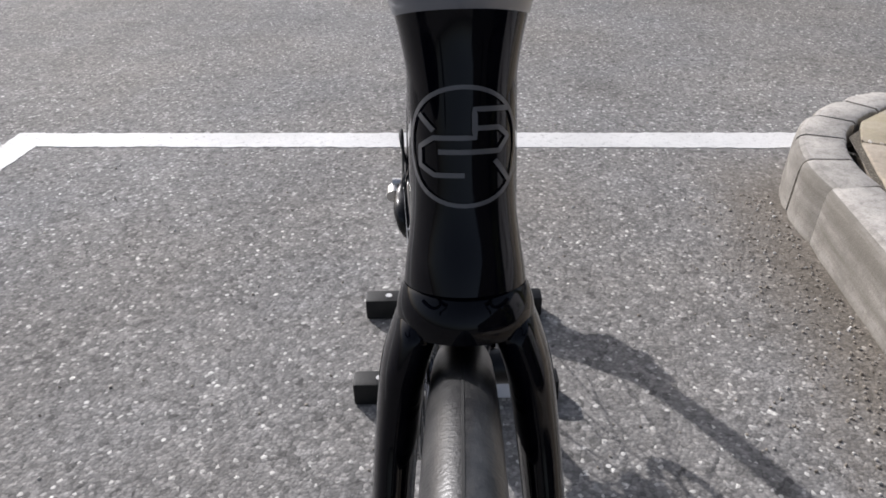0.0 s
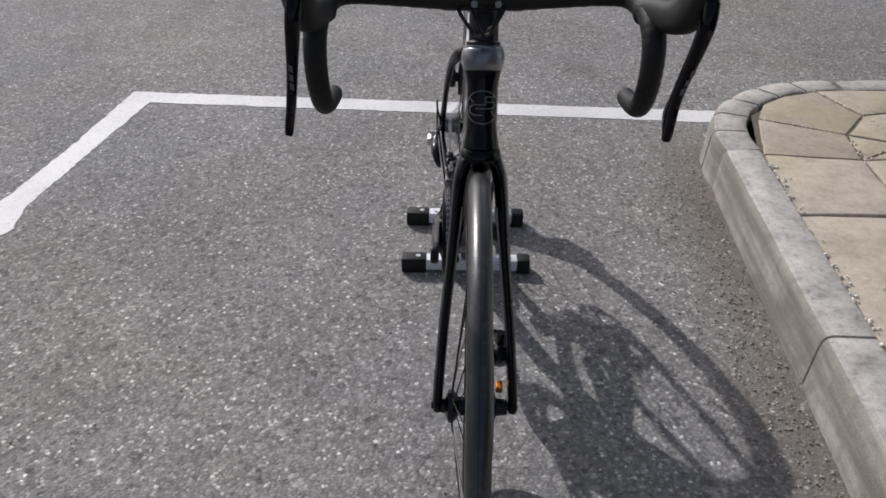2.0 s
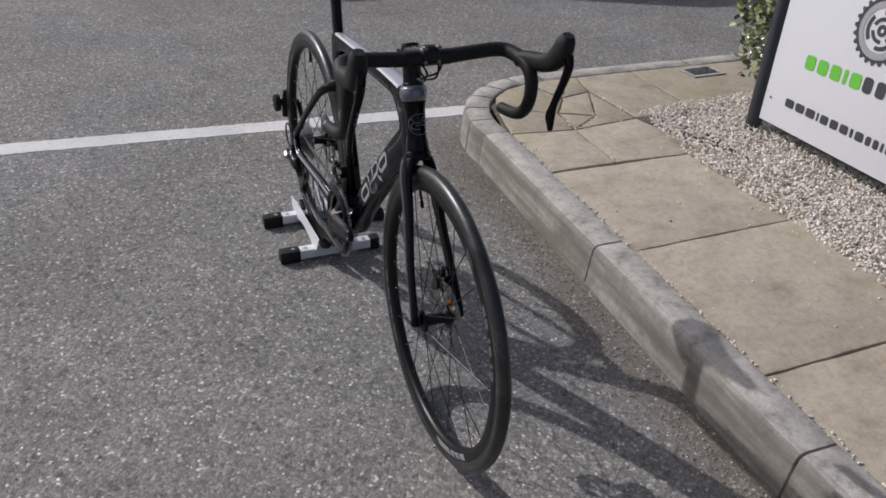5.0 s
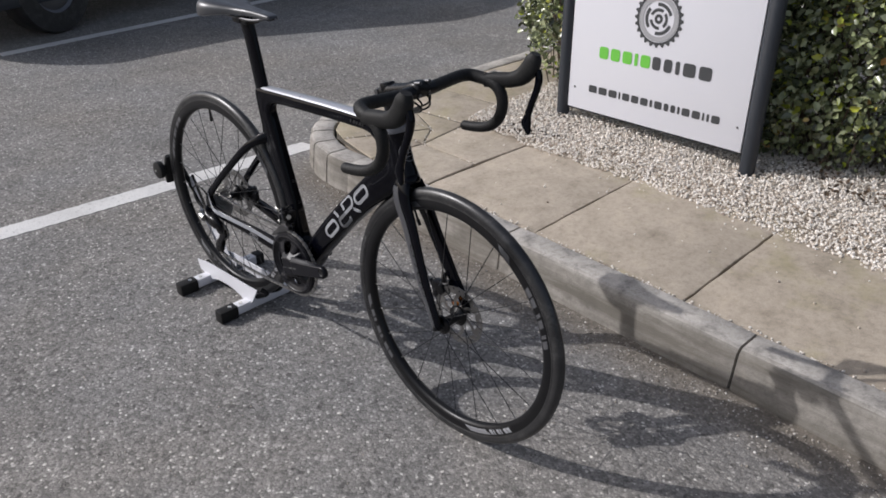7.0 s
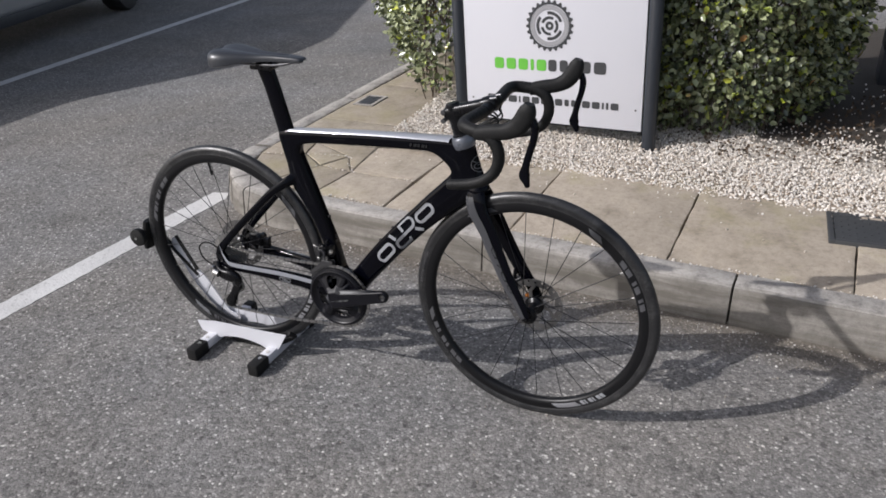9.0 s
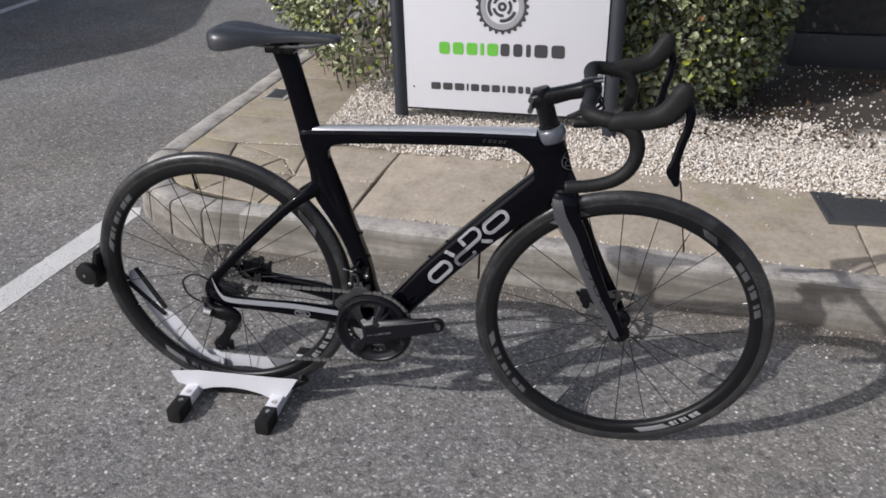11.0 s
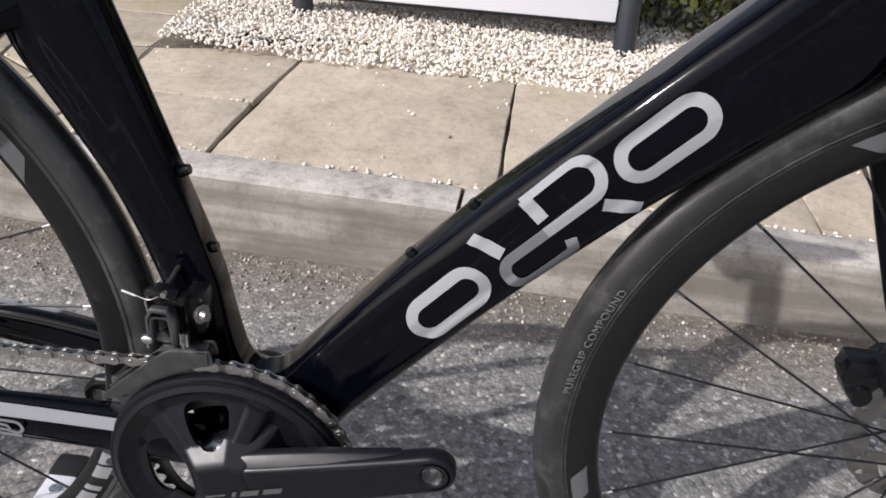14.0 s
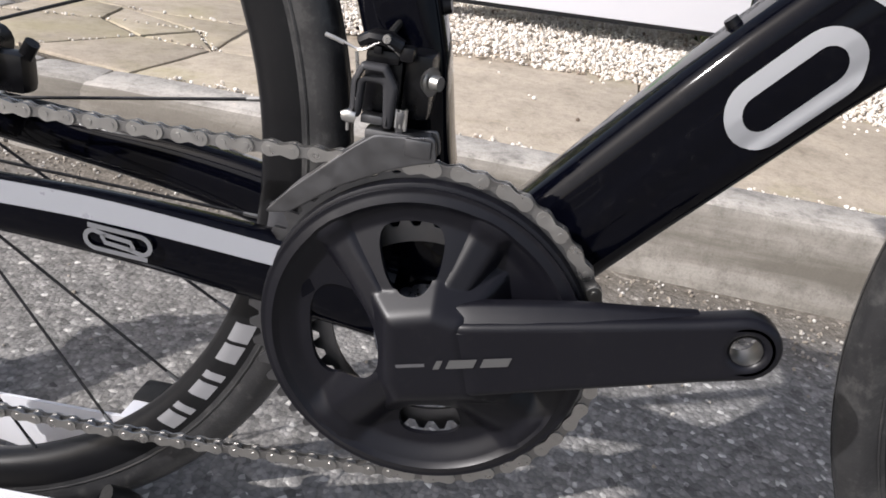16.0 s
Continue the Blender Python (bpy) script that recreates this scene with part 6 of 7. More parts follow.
def spider_shell(ring, y, z):
    bm = bmesh.new()
    around, out = 300, 64
    grid = []
    for i in range(out):
        r = 0.0003 + (0.0925 - 0.0003) * i / (out - 1)
        grid.append([bm.verts.new((0.0, r * math.cos(2 * math.pi * k / around), r * math.sin(2 * math.pi * k / around))) for k in range(around)])
    for i in range(out - 1):
        for k in range(around):
            quad = (grid[i][k], grid[i][(k + 1) % around], grid[i + 1][(k + 1) % around], grid[i + 1][k])
            if in_window(sum(v.co.y for v in quad) / 4, sum(v.co.z for v in quad) / 4) > 1.0:
                bm.faces.new(quad)
    bmesh.ops.delete(bm, geom=[v for v in bm.verts if not v.link_faces], context="VERTS")
    for v in [v for v in bm.verts if v.is_boundary and 0.008 < math.hypot(v.co.y, v.co.z) < 0.092]:
        for _ in range(4):
            g, e = in_window(v.co.y, v.co.z), 1e-5
            gy, gz = (in_window(v.co.y + e, v.co.z) - g) / e, (in_window(v.co.y, v.co.z + e) - g) / e
            k = (1.0 - g) / max(1e-9, gy * gy + gz * gz)
            v.co.y += max(-0.001, min(0.001, k * gy))
            v.co.z += max(-0.001, min(0.001, k * gz))
    for v in bm.verts:
        p, q = v.co.y, v.co.z
        v.co = (CX - 0.0072 - spider_height(p, q), y + p, z + q)
    bmesh.ops.recalc_face_normals(bm, faces=bm.faces[:])
    bmesh.ops.solidify(bm, geom=bm.faces[:], thickness=-0.0035)
    bmesh.ops.recalc_face_normals(bm, faces=bm.faces[:])
    part("spider", bm, M_CRANK, ring, "satin black dished cover with four windows and creased arms", smooth=38)
    bm = bmesh.new()
    lathe(bm, [(0.0145, -0.061), (0.0185, -0.061), (0.0265, -0.053), (0.0275, -0.050), (0.0275, -0.035), (0.0145, -0.035)], (0, y, z), "x", 32)
    part("bearing_cup", bm, M_CUP, bike, "polished blue-grey bearing cup")


def crankset():
    y, z = BB[1], BB[2]
    bm = bmesh.new()
    slab(bm, toothed(y, z, 0.1040, 50, 0.0060), [circle(y, z, 0.080, 60)], CX - 0.0012, CX + 0.0012, 0)
    ring = part("large_chainring", bm, M_DARKSTEEL, bike, "large black chainring with steel teeth")
    # dished cover of the ring with four windows and creased arms
    spider_shell(ring, y, z)
    bm = bmesh.new()
    lathe(bm, [(0.0925, CX - 0.0080), (0.0945, CX - 0.0070), (0.0955, CX - 0.0015), (0.0905, CX - 0.0015), (0.0880, CX - 0.0078)], (0, y, z), "x", 72)
    part("ring_edge", bm, M_CRANK, ring)
    for k, a in enumerate((38, 142, 218, 322)):
        bm = bmesh.new()
        p = (y + 0.0895 * math.cos(radians(a)), z + 0.0895 * math.sin(radians(a)))
        rod(bm, (CX - 0.0085, *p), (CX - 0.003, *p), 0.0021, 10)
        part("ring_pin", bm, M_CAGE, ring)
    bm = bmesh.new()
    slab(bm, toothed(y, z, 0.0705, 34, 0.0055), [circle(y, z, 0.056, 48)], CX + 0.0065, CX + 0.0085, 0)
    part("small_chainring", bm, M_DARKSTEEL, bike, "small black inner chainring")
    bm = bmesh.new()
    lathe(bm, [(0.0, -0.062), (0.0135, -0.062), (0.0135, -0.036), (0.023, -0.033), (0.023, 0.033), (0.021, 0.034), (0.021, 0.062), (0.0, 0.062)], (0, y, z), "x", 28, closed=False)
    part("bottom_bracket", bm, M_SATIN, bike, "black bottom bracket shell and spindle")
    for s, ey, ez in ((-1, 0.4265, 0.3275), (1, 0.7555, 0.2365)):
        d = np.array((ey - y, ez - z))
        length = np.linalg.norm(d)
        d /= length
        n = np.array((-d[1], d[0]))
        outline = []
        end = 0.0235 if s > 0 else 0.0100
        for a in np.linspace(math.pi / 2, 3 * math.pi / 2, 13):
            outline.append(np.array((y, z)) + end * math.cos(a) * d + 0.0228 * math.sin(a) * n)
        for t, w in ((0.15, -0.0228), (0.35, -0.0212), (0.6, -0.0196), (0.85, -0.0180)):
            outline.append(np.array((y, z)) + d * length * t + n * w)
        for a in np.linspace(-math.pi / 2, math.pi / 2, 13):
            outline.append(np.array((ey, ez)) + 0.0178 * (math.cos(a) * d + math.sin(a) * n))
        for t, w in ((0.85, 0.0180), (0.6, 0.0196), (0.35, 0.0212), (0.15, 0.0228)):
            outline.append(np.array((y, z)) + d * length * t + n * w)
        bm = bmesh.new()
        x0, x1 = (-0.0785, -0.0625) if s < 0 else (0.0630, 0.0800)
        slab(bm, dense(outline, 0.006), [circle(ey, ez, 0.0078, 24)], x0, x1, 0.0044, 5)
        if s < 0:
            # cross cuts, so that the inner end can sink under the hub's face
            for k in range(6):
                at = np.array((y, z)) + d * (-0.004 + 0.008 * k)
                bmesh.ops.bisect_plane(bm, geom=bm.verts[:] + bm.edges[:] + bm.faces[:], plane_co=(0, *at), plane_no=(0, *d))
            for v in bm.verts:
                u = float(np.dot((v.co.y - y, v.co.z - z), d))
                k = max(0.0, min(1.0, (0.034 - u) / 0.030))
                v.co.x += 0.0060 * k * k * (3 - 2 * k)
            # broad sloping shoulder along the upper edge, running out towards the pedal hole
            loops = []
            for u, w0, w1, face in ((0.006, 0.0150, 0.0270, -0.0750), (0.022, 0.0175, 0.0305, -0.0780), (0.036, 0.0174, 0.0305, -0.0785), (0.062, 0.0168, 0.0288, -0.0785), (0.092, 0.0160, 0.0262, -0.0785), (0.122, 0.0150, 0.0218, -0.0785), (0.150, 0.0140, 0.0182, -0.0784)):
                at = np.array((y, z)) + d * u
                loops.append([Vector((x, *(at - n * w))) for w, x in ((w0, face), (w1 - 0.001, -0.0710), (w1, -0.0690), (w1, -0.0640), (w0, -0.0640))])
            rings(bm, loops)
        arm = part("crank_arm", bm, M_CRANK, bike, "satin black crank arm with empty pedal hole", smooth=50)
        bm = bmesh.new()
        xo = x0 if s < 0 else x1
        lathe(bm, [(0.0079, -s * 0.016), (0.0073, -s * 0.015), (0.0073, -s * 0.003), (0.0079, -s * 0.0012)], (xo, ey, ez), "x", 24)
        part("pedal_thread", bm, M_LINK, arm, "bare steel thread insert")
        if s < 0:
            bm = bmesh.new()

            def on_arm(u, v):
                p = np.array((y, z)) + d * u - n * v
                return (xo - 0.0006, p[0], p[1])

            patch(bm, [(-0.0085, -0.0008), (0.0075, -0.0008), (0.0075, 0.0012), (-0.0085, 0.0012)], on_arm)
            part("arm_mark", bm, M_DIMGREY, arm, "tiny printed grey bar", smooth=0)
            for u, w in ((0.0115, 0.0035), (0.0185, 0.0150), (0.0370, 0.0150)):
                bm = bmesh.new()
                sl = 0.0030
                patch(bm, [(u, -0.0026), (u + w, -0.0026), (u + w + sl, 0.0026), (u + sl, 0.0026)][::1], on_arm)
                part("arm_mark", bm, M_MIDDECAL, arm, "slanted printed grey bar", smooth=0)


M_CRANK = paint_material("satin_black_crank", (0.005, 0.005, 0.0075), 0.36, 0.0, 0.28)
M_CAGE = metal_material("grey_cage_metal", (0.15, 0.15, 0.155), 0.34)
M_ARMGREY = paint_material("satin_grey_alloy", (0.035, 0.035, 0.038), 0.34, 0.0, 0.3)
M_CUP = metal_material("blue_grey_metal", (0.62, 0.65, 0.74), 0.25)
M_MIDDECAL = material("warm_grey_decal", (0.10, 0.10, 0.10), 0.4, 0.3)
crankset()


def cassette():
    c = REAR
    first = None
    for k, teeth in enumerate((30, 27, 24, 21, 19, 17, 16, 15, 14, 13, 12)):
        r = 0.0127 / (2 * math.sin(math.pi / teeth)) + 0.002
        x = -0.0225 - 0.0034 * k
        bm = bmesh.new()
        slab(bm, toothed(c[1], c[2], r, teeth, 0.005, 0.2 * k), [circle(c[1], c[2], max(r - 0.015, 0.017), 36)], x - 0.0009, x + 0.0009, 0)
        ob = part("cassette" if first is None else "sprocket", bm, M_CHAIN, bike if first is None else first, "stack of steel sprockets" if first is None else "")
        first = first or ob
    bm = bmesh.new()
    lathe(bm, [(0.0, -0.0615), (0.010, -0.0615), (0.017, -0.0600), (0.018, -0.020), (0.0, -0.020)], c, "x", 30, closed=False)
    part("lock_ring", bm, M_SATIN, first)


cassette()
RING_R, COG_R, PULLEY_R = 0.1011, 0.0265, 0.0215
UPPER, LOWER = (0.966, 0.247), (1.006, 0.181)


def chain_path():
    """The closed line of the chain in the y-z plane, with its offset across."""
    pts = []
    y, z = BB[1], BB[2]
    for a in np.linspace(-92, -268, 60):
        pts.append((y + RING_R * math.cos(radians(a)), z + RING_R * math.sin(radians(a)), 0.0))
    top = pts[-1]
    end = (REAR[1] + COG_R * math.cos(radians(94)), REAR[2] + COG_R * math.sin(radians(94)))
    for k in range(1, 30):
        t = k / 30
        pts.append((top[0] + (end[0] - top[0]) * t, top[1] + (end[1] - top[1]) * t - 0.005 * math.sin(math.pi * t), 0.0))
    for a in np.linspace(94, -62, 20):
        pts.append((REAR[1] + COG_R * math.cos(radians(a)), REAR[2] + COG_R * math.sin(radians(a)), 0.0))
    for a in np.linspace(110, 250, 10):
        pts.append((UPPER[0] + PULLEY_R * math.cos(radians(a)), UPPER[1] + PULLEY_R * math.sin(radians(a)), 0.0))
    for a in np.linspace(60, -98, 12):
        pts.append((LOWER[0] + PULLEY_R * math.cos(radians(a)), LOWER[1] + PULLEY_R * math.sin(radians(a)), 0.0))
    end = pts[0]
    start = pts[-1]
    for k in range(1, 30):
        t = k / 30
        pts.append((start[0] + (end[0] - start[0]) * t, start[1] + (end[1] - start[1]) * t - 0.007 * math.sin(math.pi * t), 0.0))
    return np.array(pts)


def link_mesh(name, gap, thick, mat, roller):
    bm = bmesh.new()
    p = 0.00635
    outline = []
    for a in np.linspace(-100, 100, 9):
        outline.append((p + 0.0042 * math.cos(radians(a)), 0.0042 * math.sin(radians(a))))
    outline.append((0.0, 0.0027))
    for a in np.linspace(80, 280, 9):
        outline.append((-p + 0.0042 * math.cos(radians(a)), 0.0042 * math.sin(radians(a))))
    outline.append((0.0, -0.0027))
    for s in (-1, 1):
        slab(bm, outline, [], s * gap - thick / 2, s * gap + thick / 2, 0)
    for y in (-p, p):
        rod(bm, (-gap - roller, y, 0), (gap + roller, y, 0), 0.0017 if roller > 0 else 0.0036, 8)
    me = mesh_of(name, bm)
    me.materials.append(mat)
    return me


def chain():
    pts = chain_path()
    loop = np.vstack([pts, pts[:1]])
    length = np.r_[0, np.cumsum(np.hypot(*np.diff(loop[:, :2], axis=0).T))]
    n = int(round(length[-1] / 0.0254)) * 2
    marks = np.linspace(0, length[-1], n, endpoint=False)
    nodes = np.stack([np.interp(marks, length, loop[:, i]) for i in range(3)], 1)
    bm = bmesh.new()
    for y, z, x in nodes:
        rod(bm, (CX - 0.0022, y, z), (CX + 0.0022, y, z), 0.0038, 8)
    base = part("chain", bm, M_CHAIN, bike, "clean steel chain")
    outer = link_mesh("outer_link", 0.0026, 0.0009, M_CHAIN, 0.0009)
    inner = link_mesh("inner_link", 0.0016, 0.0009, M_LINK, -0.0004)
    for k in range(n):
        a, b = nodes[k], nodes[(k + 1) % n]
        mid = (a + b) / 2
        turn = math.degrees(math.atan2(b[1] - a[1], b[0] - a[0]))
        again("outer_link" if k % 2 else "inner_link", outer if k % 2 else inner, base, pose(CX, mid[0], mid[1], turn, 0, 0))


chain()


def rear_derailleur():
    bm = bmesh.new()
    sweep(bm, spline([(-0.070, 1.012, 0.338, 0.008, 0.012), (-0.076, 1.006, 0.318, 0.011, 0.014), (-0.080, 0.985, 0.305, 0.013, 0.017), (-0.080, 0.955, 0.300, 0.013, 0.020), (-0.076, 0.940, 0.290, 0.012, 0.018), (-0.070, 0.948, 0.268, 0.010, 0.014)], 5), n=14, power=2.8)
    body = part("rear_derailleur", bm, M_SATIN, bike, "black rear derailleur with grey link")
    bm = bmesh.new()
    rod(bm, (-0.094, 0.990, 0.308), (-0.094, 1.008, 0.312), 0.012, 16)
    rod(bm, (-0.097, 1.012, 0.322), (-0.074, 1.012, 0.322), 0.008, 14)
    part("linkage", bm, M_STEEL, body, "polished grey linkage")
    for x in (CX - 0.0085, CX + 0.0065):
        bm = bmesh.new()
        sweep(bm, [(x, UPPER[0] - 0.002, UPPER[1] + 0.014, 0.0013, 0.012), (x, UPPER[0] - 0.004, UPPER[1], 0.0013, 0.015), (x, (UPPER[0] + LOWER[0]) / 2 - 0.002, (UPPER[1] + LOWER[1]) / 2 + 0.002, 0.0013, 0.0105), (x, LOWER[0], LOWER[1], 0.0013, 0.016), (x, LOWER[0] + 0.002, LOWER[1] - 0.014, 0.0013, 0.010)], n=12, power=3)
        part("pulley_cage", bm, M_SATIN, body)
    for c, teeth in ((UPPER, 11), (LOWER, 11)):
        bm = bmesh.new()
        slab(bm, toothed(c[0], c[1], 0.0225, teeth, 0.0045), [circle(c[0], c[1], 0.006, 16)], CX - 0.0018, CX + 0.0018, 0.0004, 2)
        rod(bm, (CX - 0.011, *c), (CX + 0.009, *c), 0.0048, 12)
        part("pulley", bm, M_FOOT, body)
    bm = bmesh.new()
    pipe(bm, [(-0.070, 0.984, 0.366), (-0.076, 0.992, 0.388), (-0.080, 1.010, 0.402), (-0.080, 1.037, 0.403), (-0.080, 1.061, 0.384), (-0.080, 1.059, 0.357), (-0.080, 1.046, 0.340), (-0.080, 1.022, 0.328)], 0.0025, 8, 8)
    part("cable", bm, M_FOOT, body, "black cable loop")


rear_derailleur()


def front_derailleur():
    bm = bmesh.new()
    slab(bm, dense(rounded([(0.6430, 0.3985), (0.6430, 0.4165), (0.6385, 0.4250), (0.6255, 0.4250), (0.6190, 0.4150), (0.6205, 0.3950), (0.6250, 0.3950), (0.6268, 0.4160), (0.6362, 0.4160), (0.6375, 0.3985)], 0.0016, 3), 0.004), [], -0.0515, -0.0440, 0.0022, 3)
    body = part("front_derailleur", bm, M_ARMGREY, bike, "black front derailleur with grey cage")
    for x in (CX - 0.0060, CX + 0.0065):
        bm = bmesh.new()
        slab(bm, rounded([(0.686, 0.342), (0.672, 0.357), (0.641, 0.383), (0.628, 0.3925), (0.612, 0.3935), (0.597, 0.396), (0.5945, 0.383), (0.602, 0.3815), (0.618, 0.376), (0.645, 0.363), (0.672, 0.344)], 0.004, 3), [], x - 0.0011, x + 0.0011, 0.0008, 2)
        part("cage_plate", bm, M_CAGE, body, "grey metal cage plate")
    bm = bmesh.new()
    block(bm, (CX - 0.006, 0.600, 0.389), (CX + 0.008, 0.634, 0.3945), 0.002)
    block(bm, (CX - 0.0085, 0.598, 0.3845), (CX - 0.005, 0.612, 0.3935), 0.0012)
    part("cage_bridge", bm, M_CAGE, body)
    bm = bmesh.new()
    block(bm, (-0.046, 0.6200, 0.4240), (-0.030, 0.638, 0.4310), 0.003)
    block(bm, (-0.049, 0.6290, 0.4290), (-0.040, 0.6335, 0.4330), 0.0012)
    block(bm, (-0.048, 0.6130, 0.4270), (-0.038, 0.6205, 0.4340), 0.002)
    sweep(bm, [(-0.043, 0.6405, 0.4335, 0.006, 0.003), (-0.044, 0.635, 0.4365, 0.007, 0.0030), (-0.044, 0.627, 0.4360, 0.007, 0.0035), (-0.043, 0.620, 0.4330, 0.006, 0.003)], n=10, power=3)
    block(bm, (-0.038, 0.604, 0.398), (-0.014, 0.6195, 0.430), 0.004)
    part("pivot_block", bm, M_SATIN, body)
    bm = bmesh.new()
    block(bm, (-0.038, 0.6195, 0.3965), (-0.028, 0.640, 0.426), 0.003)
    part("back_link", bm, M_SATIN, body)
    bm = bmesh.new()
    block(bm, (-0.0475, 0.6255, 0.3955), (-0.0390, 0.6375, 0.4000), 0.0012)
    part("lower_link", bm, M_DARKSTEEL, body)
    bm = bmesh.new()
    sweep(bm, [(-0.0500, 0.6465, 0.3985, 0.0020, 0.0022), (-0.0500, 0.6435, 0.3990, 0.0032, 0.0034), (-0.0495, 0.6395, 0.3985, 0.0030, 0.0030)], n=12, power=3)
    rod(bm, (-0.0498, 0.6435, 0.3975), (-0.0498, 0.6432, 0.3915), 0.0009, 8)
    part("stop_screw", bm, M_STEEL, body, "small bright stop screw")
    bm = bmesh.new()
    for k in range(3):
        rod(bm, (-0.0495, 0.6140 + 0.0022 * k, 0.3965), (-0.0480, 0.6145 + 0.0022 * k, 0.4050), 0.0009, 8)
    part("spring", bm, M_CHAIN, body)
    bm = bmesh.new()
    rod(bm, (-0.0465, 0.6150, 0.4290), (-0.0440, 0.6150, 0.4290), 0.0018, 10)
    part("pivot_pin", bm, M_CHAIN, body)
    for p, q, r in (((-0.0520, 0.6265, 0.4370), (-0.047, 0.6265, 0.4370), 0.0021), ((-0.049, 0.6415, 0.429), (-0.048, 0.6400, 0.417), 0.0009), ((-0.051, 0.6410, 0.4075), (-0.045, 0.6410, 0.4075), 0.0012), ((-0.050, 0.6135, 0.4060), (-0.049, 0.6135, 0.3955), 0.0009)):
        bm = bmesh.new()
        rod(bm, p, q, r, 12)
        part("adjuster", bm, M_STEEL, body)
    bm = bmesh.new()
    block(bm, (-0.0500, 0.6140, 0.3940), (-0.042, 0.6185, 0.4045), 0.0015)
    part("spring_arm", bm, M_DARKSTEEL, body)
    bm = bmesh.new()
    rings(bm, rod_loops((-0.0408, 0.6065, 0.4190), (-0.0425, 0.6035, 0.4192), 0.0050, 0.0072, 10))
    part("clamp_washer", bm, M_STEEL, body, "oblong steel clamp washer")
    bm = bmesh.new()
    rings(bm, rod_loops((-0.043, 0.6030, 0.4192), (-0.0455, 0.5985, 0.4194), 0.0036, 0.0034, 14))
    part("clamp_bolt", bm, M_STEEL, body, "steel clamp bolt")
    bm = bmesh.new()
    pipe(bm, [(-0.0455, 0.6190, 0.4285), (-0.0490, 0.6240, 0.4330), (-0.0500, 0.6300, 0.4350), (-0.0480, 0.6390, 0.4300), (-0.0475, 0.6480, 0.4320), (-0.0470, 0.6500, 0.4325)], 0.0006, 6, 5)
    cable = part("cable", bm, M_STEEL, body, "bare steel inner cable")
    bm = bmesh.new()
    rod(bm, (-0.0475, 0.6485, 0.4318), (-0.0465, 0.6585, 0.4342), 0.0011, 8)
    part("cable_end", bm, M_STEEL, cable, "crimped alloy cable end")
    bm = bmesh.new()
    pipe(bm, [(-0.030, 0.632, 0.432), (-0.012, 0.626, 0.441), (-0.004, 0.620, 0.430)], 0.002, 8, 4)
    part("cable", bm, M_FOOT, body)


front_derailleur()
bm = bmesh.new()
block(bm, (0.026, 0.905, 0.356), (0.050, 0.955, 0.392), 0.008)
block(bm, (0.030, 0.882, 0.354), (0.048, 0.918, 0.380), 0.006)
rod(bm, (0.020, 0.915, 0.381), (0.056, 0.915, 0.381), 0.0105, 14)
rod(bm, (0.024, 0.940, 0.372), (0.055, 0.940, 0.372), 0.0085, 14)
rod(bm, (0.040, 0.892, 0.368), (0.040, 0.880, 0.386), 0.0050, 12)
part("brake_caliper", bm, M_SATIN, bike, "black rear disc brake caliper")
bm = bmesh.new()
rod(bm, (-0.073, REAR[1], REAR[2]), (0.072, REAR[1], REAR[2]), 0.0085, 16)
part("thru_axle", bm, M_SATIN, bike)


lifted(bike)


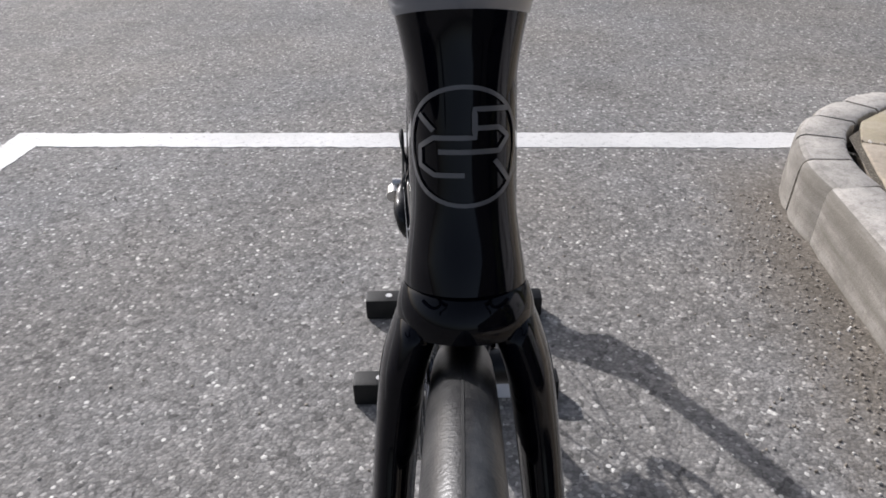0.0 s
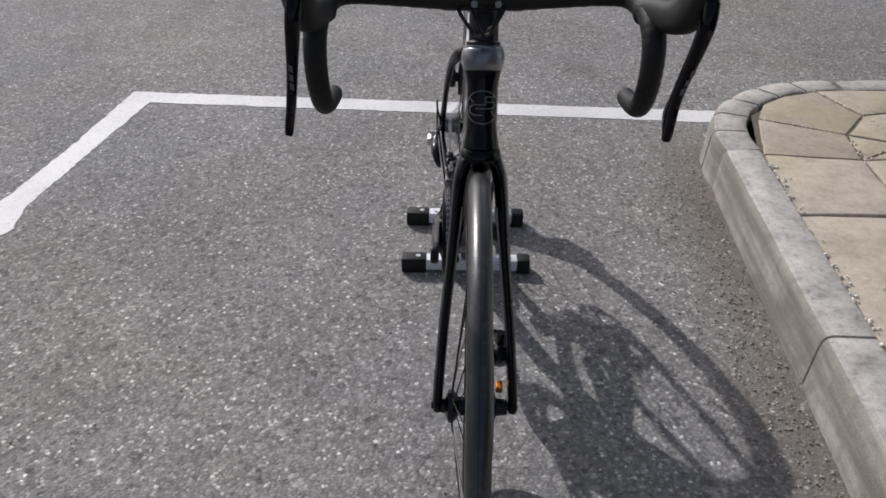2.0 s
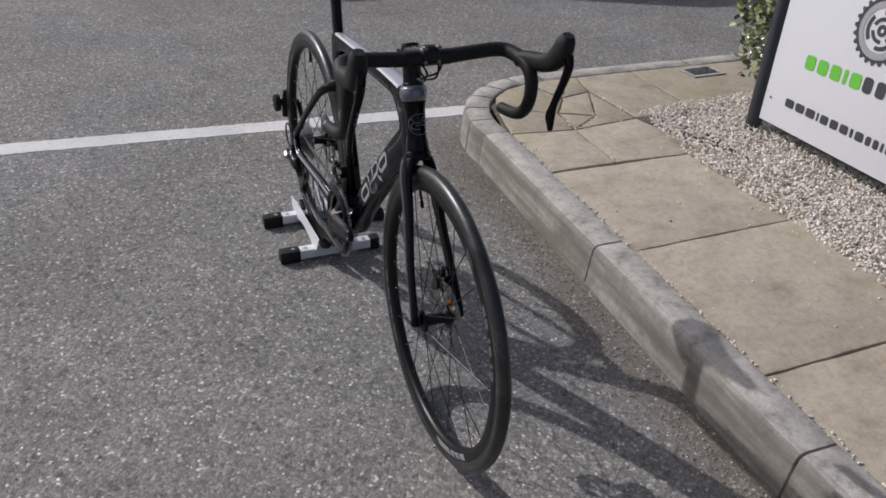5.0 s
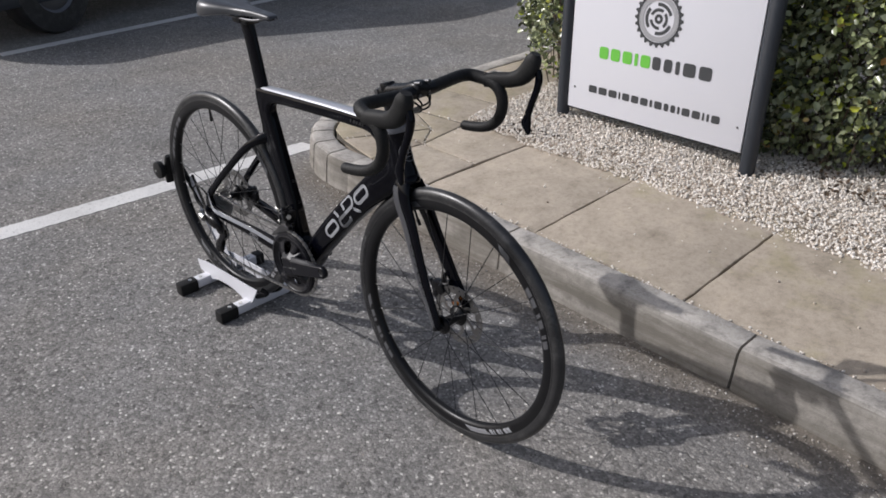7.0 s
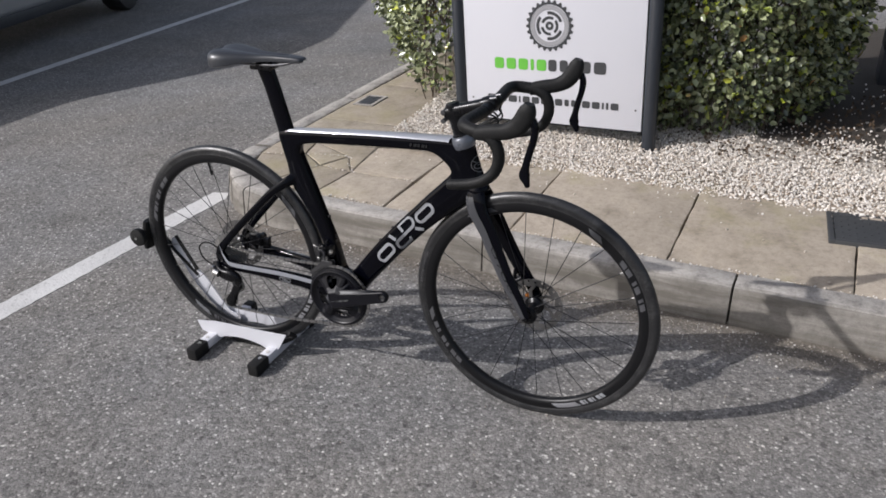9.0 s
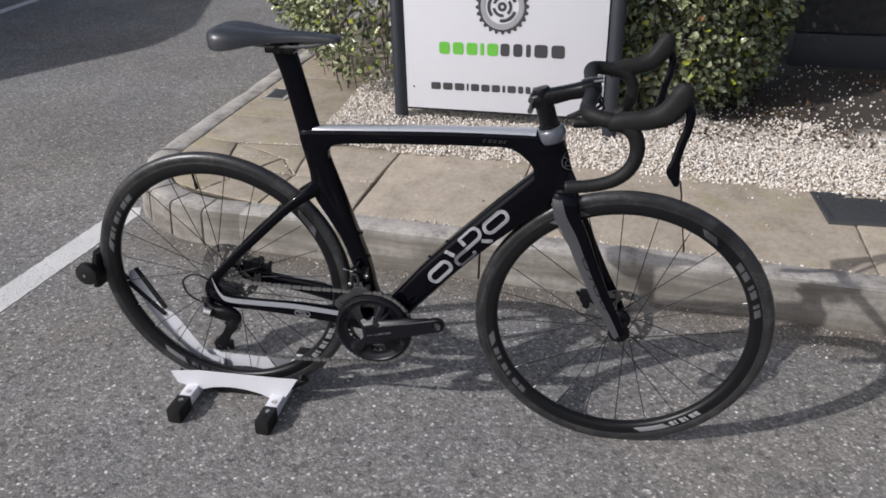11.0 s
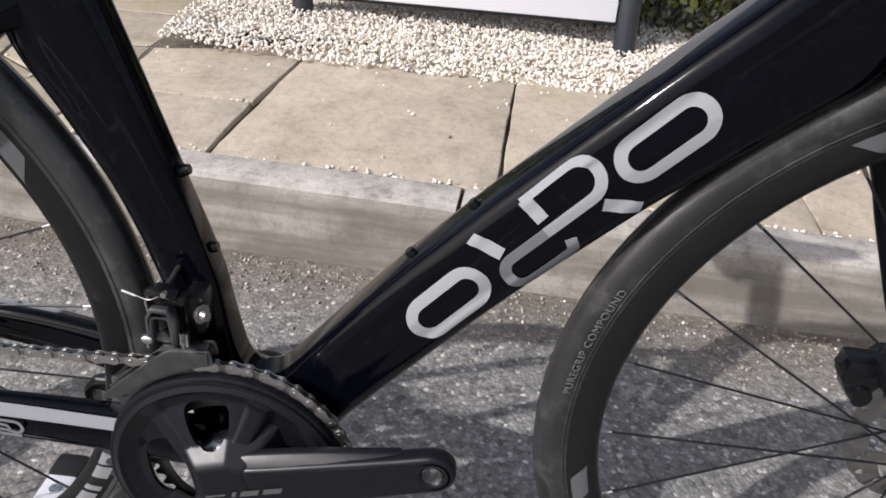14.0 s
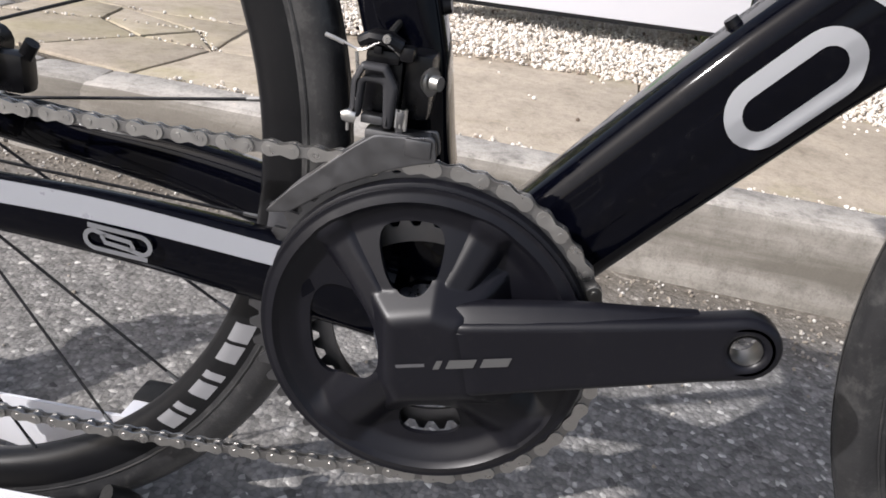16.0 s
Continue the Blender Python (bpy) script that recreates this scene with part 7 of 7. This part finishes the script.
# ---- the wheel stand under the rear wheel ----
def stand():
    base = thing("wheel_stand", (0, 1.0, 0), "white metal floor stand with black rubber feet, holding the rear wheel", "bicycle stand")
    for y in (0.8625, 1.104):
        bm = bmesh.new()
        block(bm, (-0.150, y - 0.017, 0.008), (0.150, y + 0.017, 0.040), 0.004)
        bar_ob = part("cross_bar", bm, M_WHITE, base, "white square cross bar")
        for s in (-1, 1):
            bm = bmesh.new()
            near, far = (0.102, 0.168) if s < 0 else (0.132, 0.167)
            block(bm, (min(s * near, s * far), y - 0.0190, 0.0), (max(s * near, s * far), y + 0.0190, 0.043), 0.006)
            part("rubber_foot", bm, M_FOOT, bar_ob, "black rubber end foot")
        for x in (-0.124, -0.084, 0.084, 0.112):
            bm = bmesh.new()
            rod(bm, (x, y - 0.002, 0.038), (x, y - 0.002, 0.0445 if x < -0.1 else 0.0425), 0.0065, 12)
            part("bolt", bm, M_STEEL, bar_ob)
    for s, x in ((-1, -0.052), (1, 0.046)):
        # low side plate with an arched foot
        bm = bmesh.new()
        arch = [(0.890 + 0.185 * k / 10, 0.028 + 0.018 * math.sin(math.pi * k / 10) ** 0.7) for k in range(11)]
        outline = [(1.148, 0.042), (1.162, 0.076), (1.136, 0.0800), (1.086, 0.0880), (0.862, 0.0945), (0.803, 0.0975), (0.842, 0.032), (0.875, 0.024)] + arch + [(1.105, 0.030)]
        slab(bm, outline, [], x - 0.0015, x + 0.0015, 0)
        part("side_plate", bm, M_WHITE, base, "white arched side plate")
    # cradle rails for the tyre, rising behind the wheel
    for s in (-1, 1):
        bm = bmesh.new()
        r = 0.330
        pts = [(s * (0.020 + 0.006 * (t < -100)), REAR[1] + r * math.cos(radians(t)), REAR[2] + r * math.sin(radians(t))) for t in np.linspace(-128, -60, 12)]
        pts = [(-0.0 + p[0], p[1], p[2] - 0.012) for p in pts]
        pipe(bm, [(s * 0.040, 0.800, 0.098)] + pts, 0.008, 10, 2)
        part("cradle_rail", bm, M_FOOT, base, "black coated cradle rail")
    # curved white plate beside the wheel on the far side, rising behind it
    bm = bmesh.new()
    edge = [(1.268, 0.336), (1.253, 0.320), (1.196, 0.223), (1.166, 0.196), (1.123, 0.127), (1.085, 0.078), (1.050, 0.077), (1.050, 0.050), (1.120, 0.060), (1.172, 0.110), (1.222, 0.172), (1.262, 0.245), (1.286, 0.300), (1.288, 0.322)]
    slab(bm, rounded(edge, 0.012, 3), [], 0.030, 0.033, 0)
    plate = part("support_plate", bm, M_WHITE, base, "white curved support plate beside the wheel")
    bm = bmesh.new()
    slab(bm, rounded([(1.266, 0.338), (1.254, 0.344), (1.188, 0.226), (1.200, 0.218)], 0.004, 3), [], 0.024, 0.029, 0.001, 2)
    part("slot_pad", bm, M_FOOT, plate, "black slotted pad")
    bm = bmesh.new()
    pipe(bm, [(0.034, 1.20, 0.200), (0.034, 1.29, 0.29), (0.034, 1.345, 0.345)], 0.009, 10, 4)
    pipe(bm, [(0.034, 1.345, 0.352), (-0.034, 1.345, 0.352)], 0.009, 10, 0)
    part("rear_hoop", bm, M_FOOT, base, "black rear hoop bar")
    for x in (-0.042,):
        bm = bmesh.new()
        lathe(bm, [(0.0, 0.020), (0.012, 0.020), (0.014, 0.010), (0.029, 0.008), (0.031, 0.0), (0.029, -0.010), (0.020, -0.013), (0.008, -0.014), (0.0, -0.014)], (x, 1.352, 0.352), "x", 28, closed=False)
        knob = part("knob", bm, M_FOOT, base, "round black clamp knob")
        bm = bmesh.new()
        rod(bm, (x - 0.0165, 1.352, 0.352), (x - 0.012, 1.352, 0.352), 0.004, 8)
        part("bolt", bm, M_STEEL, knob)
    bm = bmesh.new()
    sweep(bm, [(0.0, 1.352, 0.300, 0.026, 0.010), (0.0, 1.349, 0.330, 0.027, 0.012), (0.0, 1.343, 0.365, 0.027, 0.012), (0.0, 1.335, 0.400, 0.024, 0.009)], n=14, power=3)
    part("tyre_pad", bm, M_FOOT, base, "black pad against the tyre")


stand()


# ---- kerb stones and flags, piece by piece ----
kerbs()
pavement()
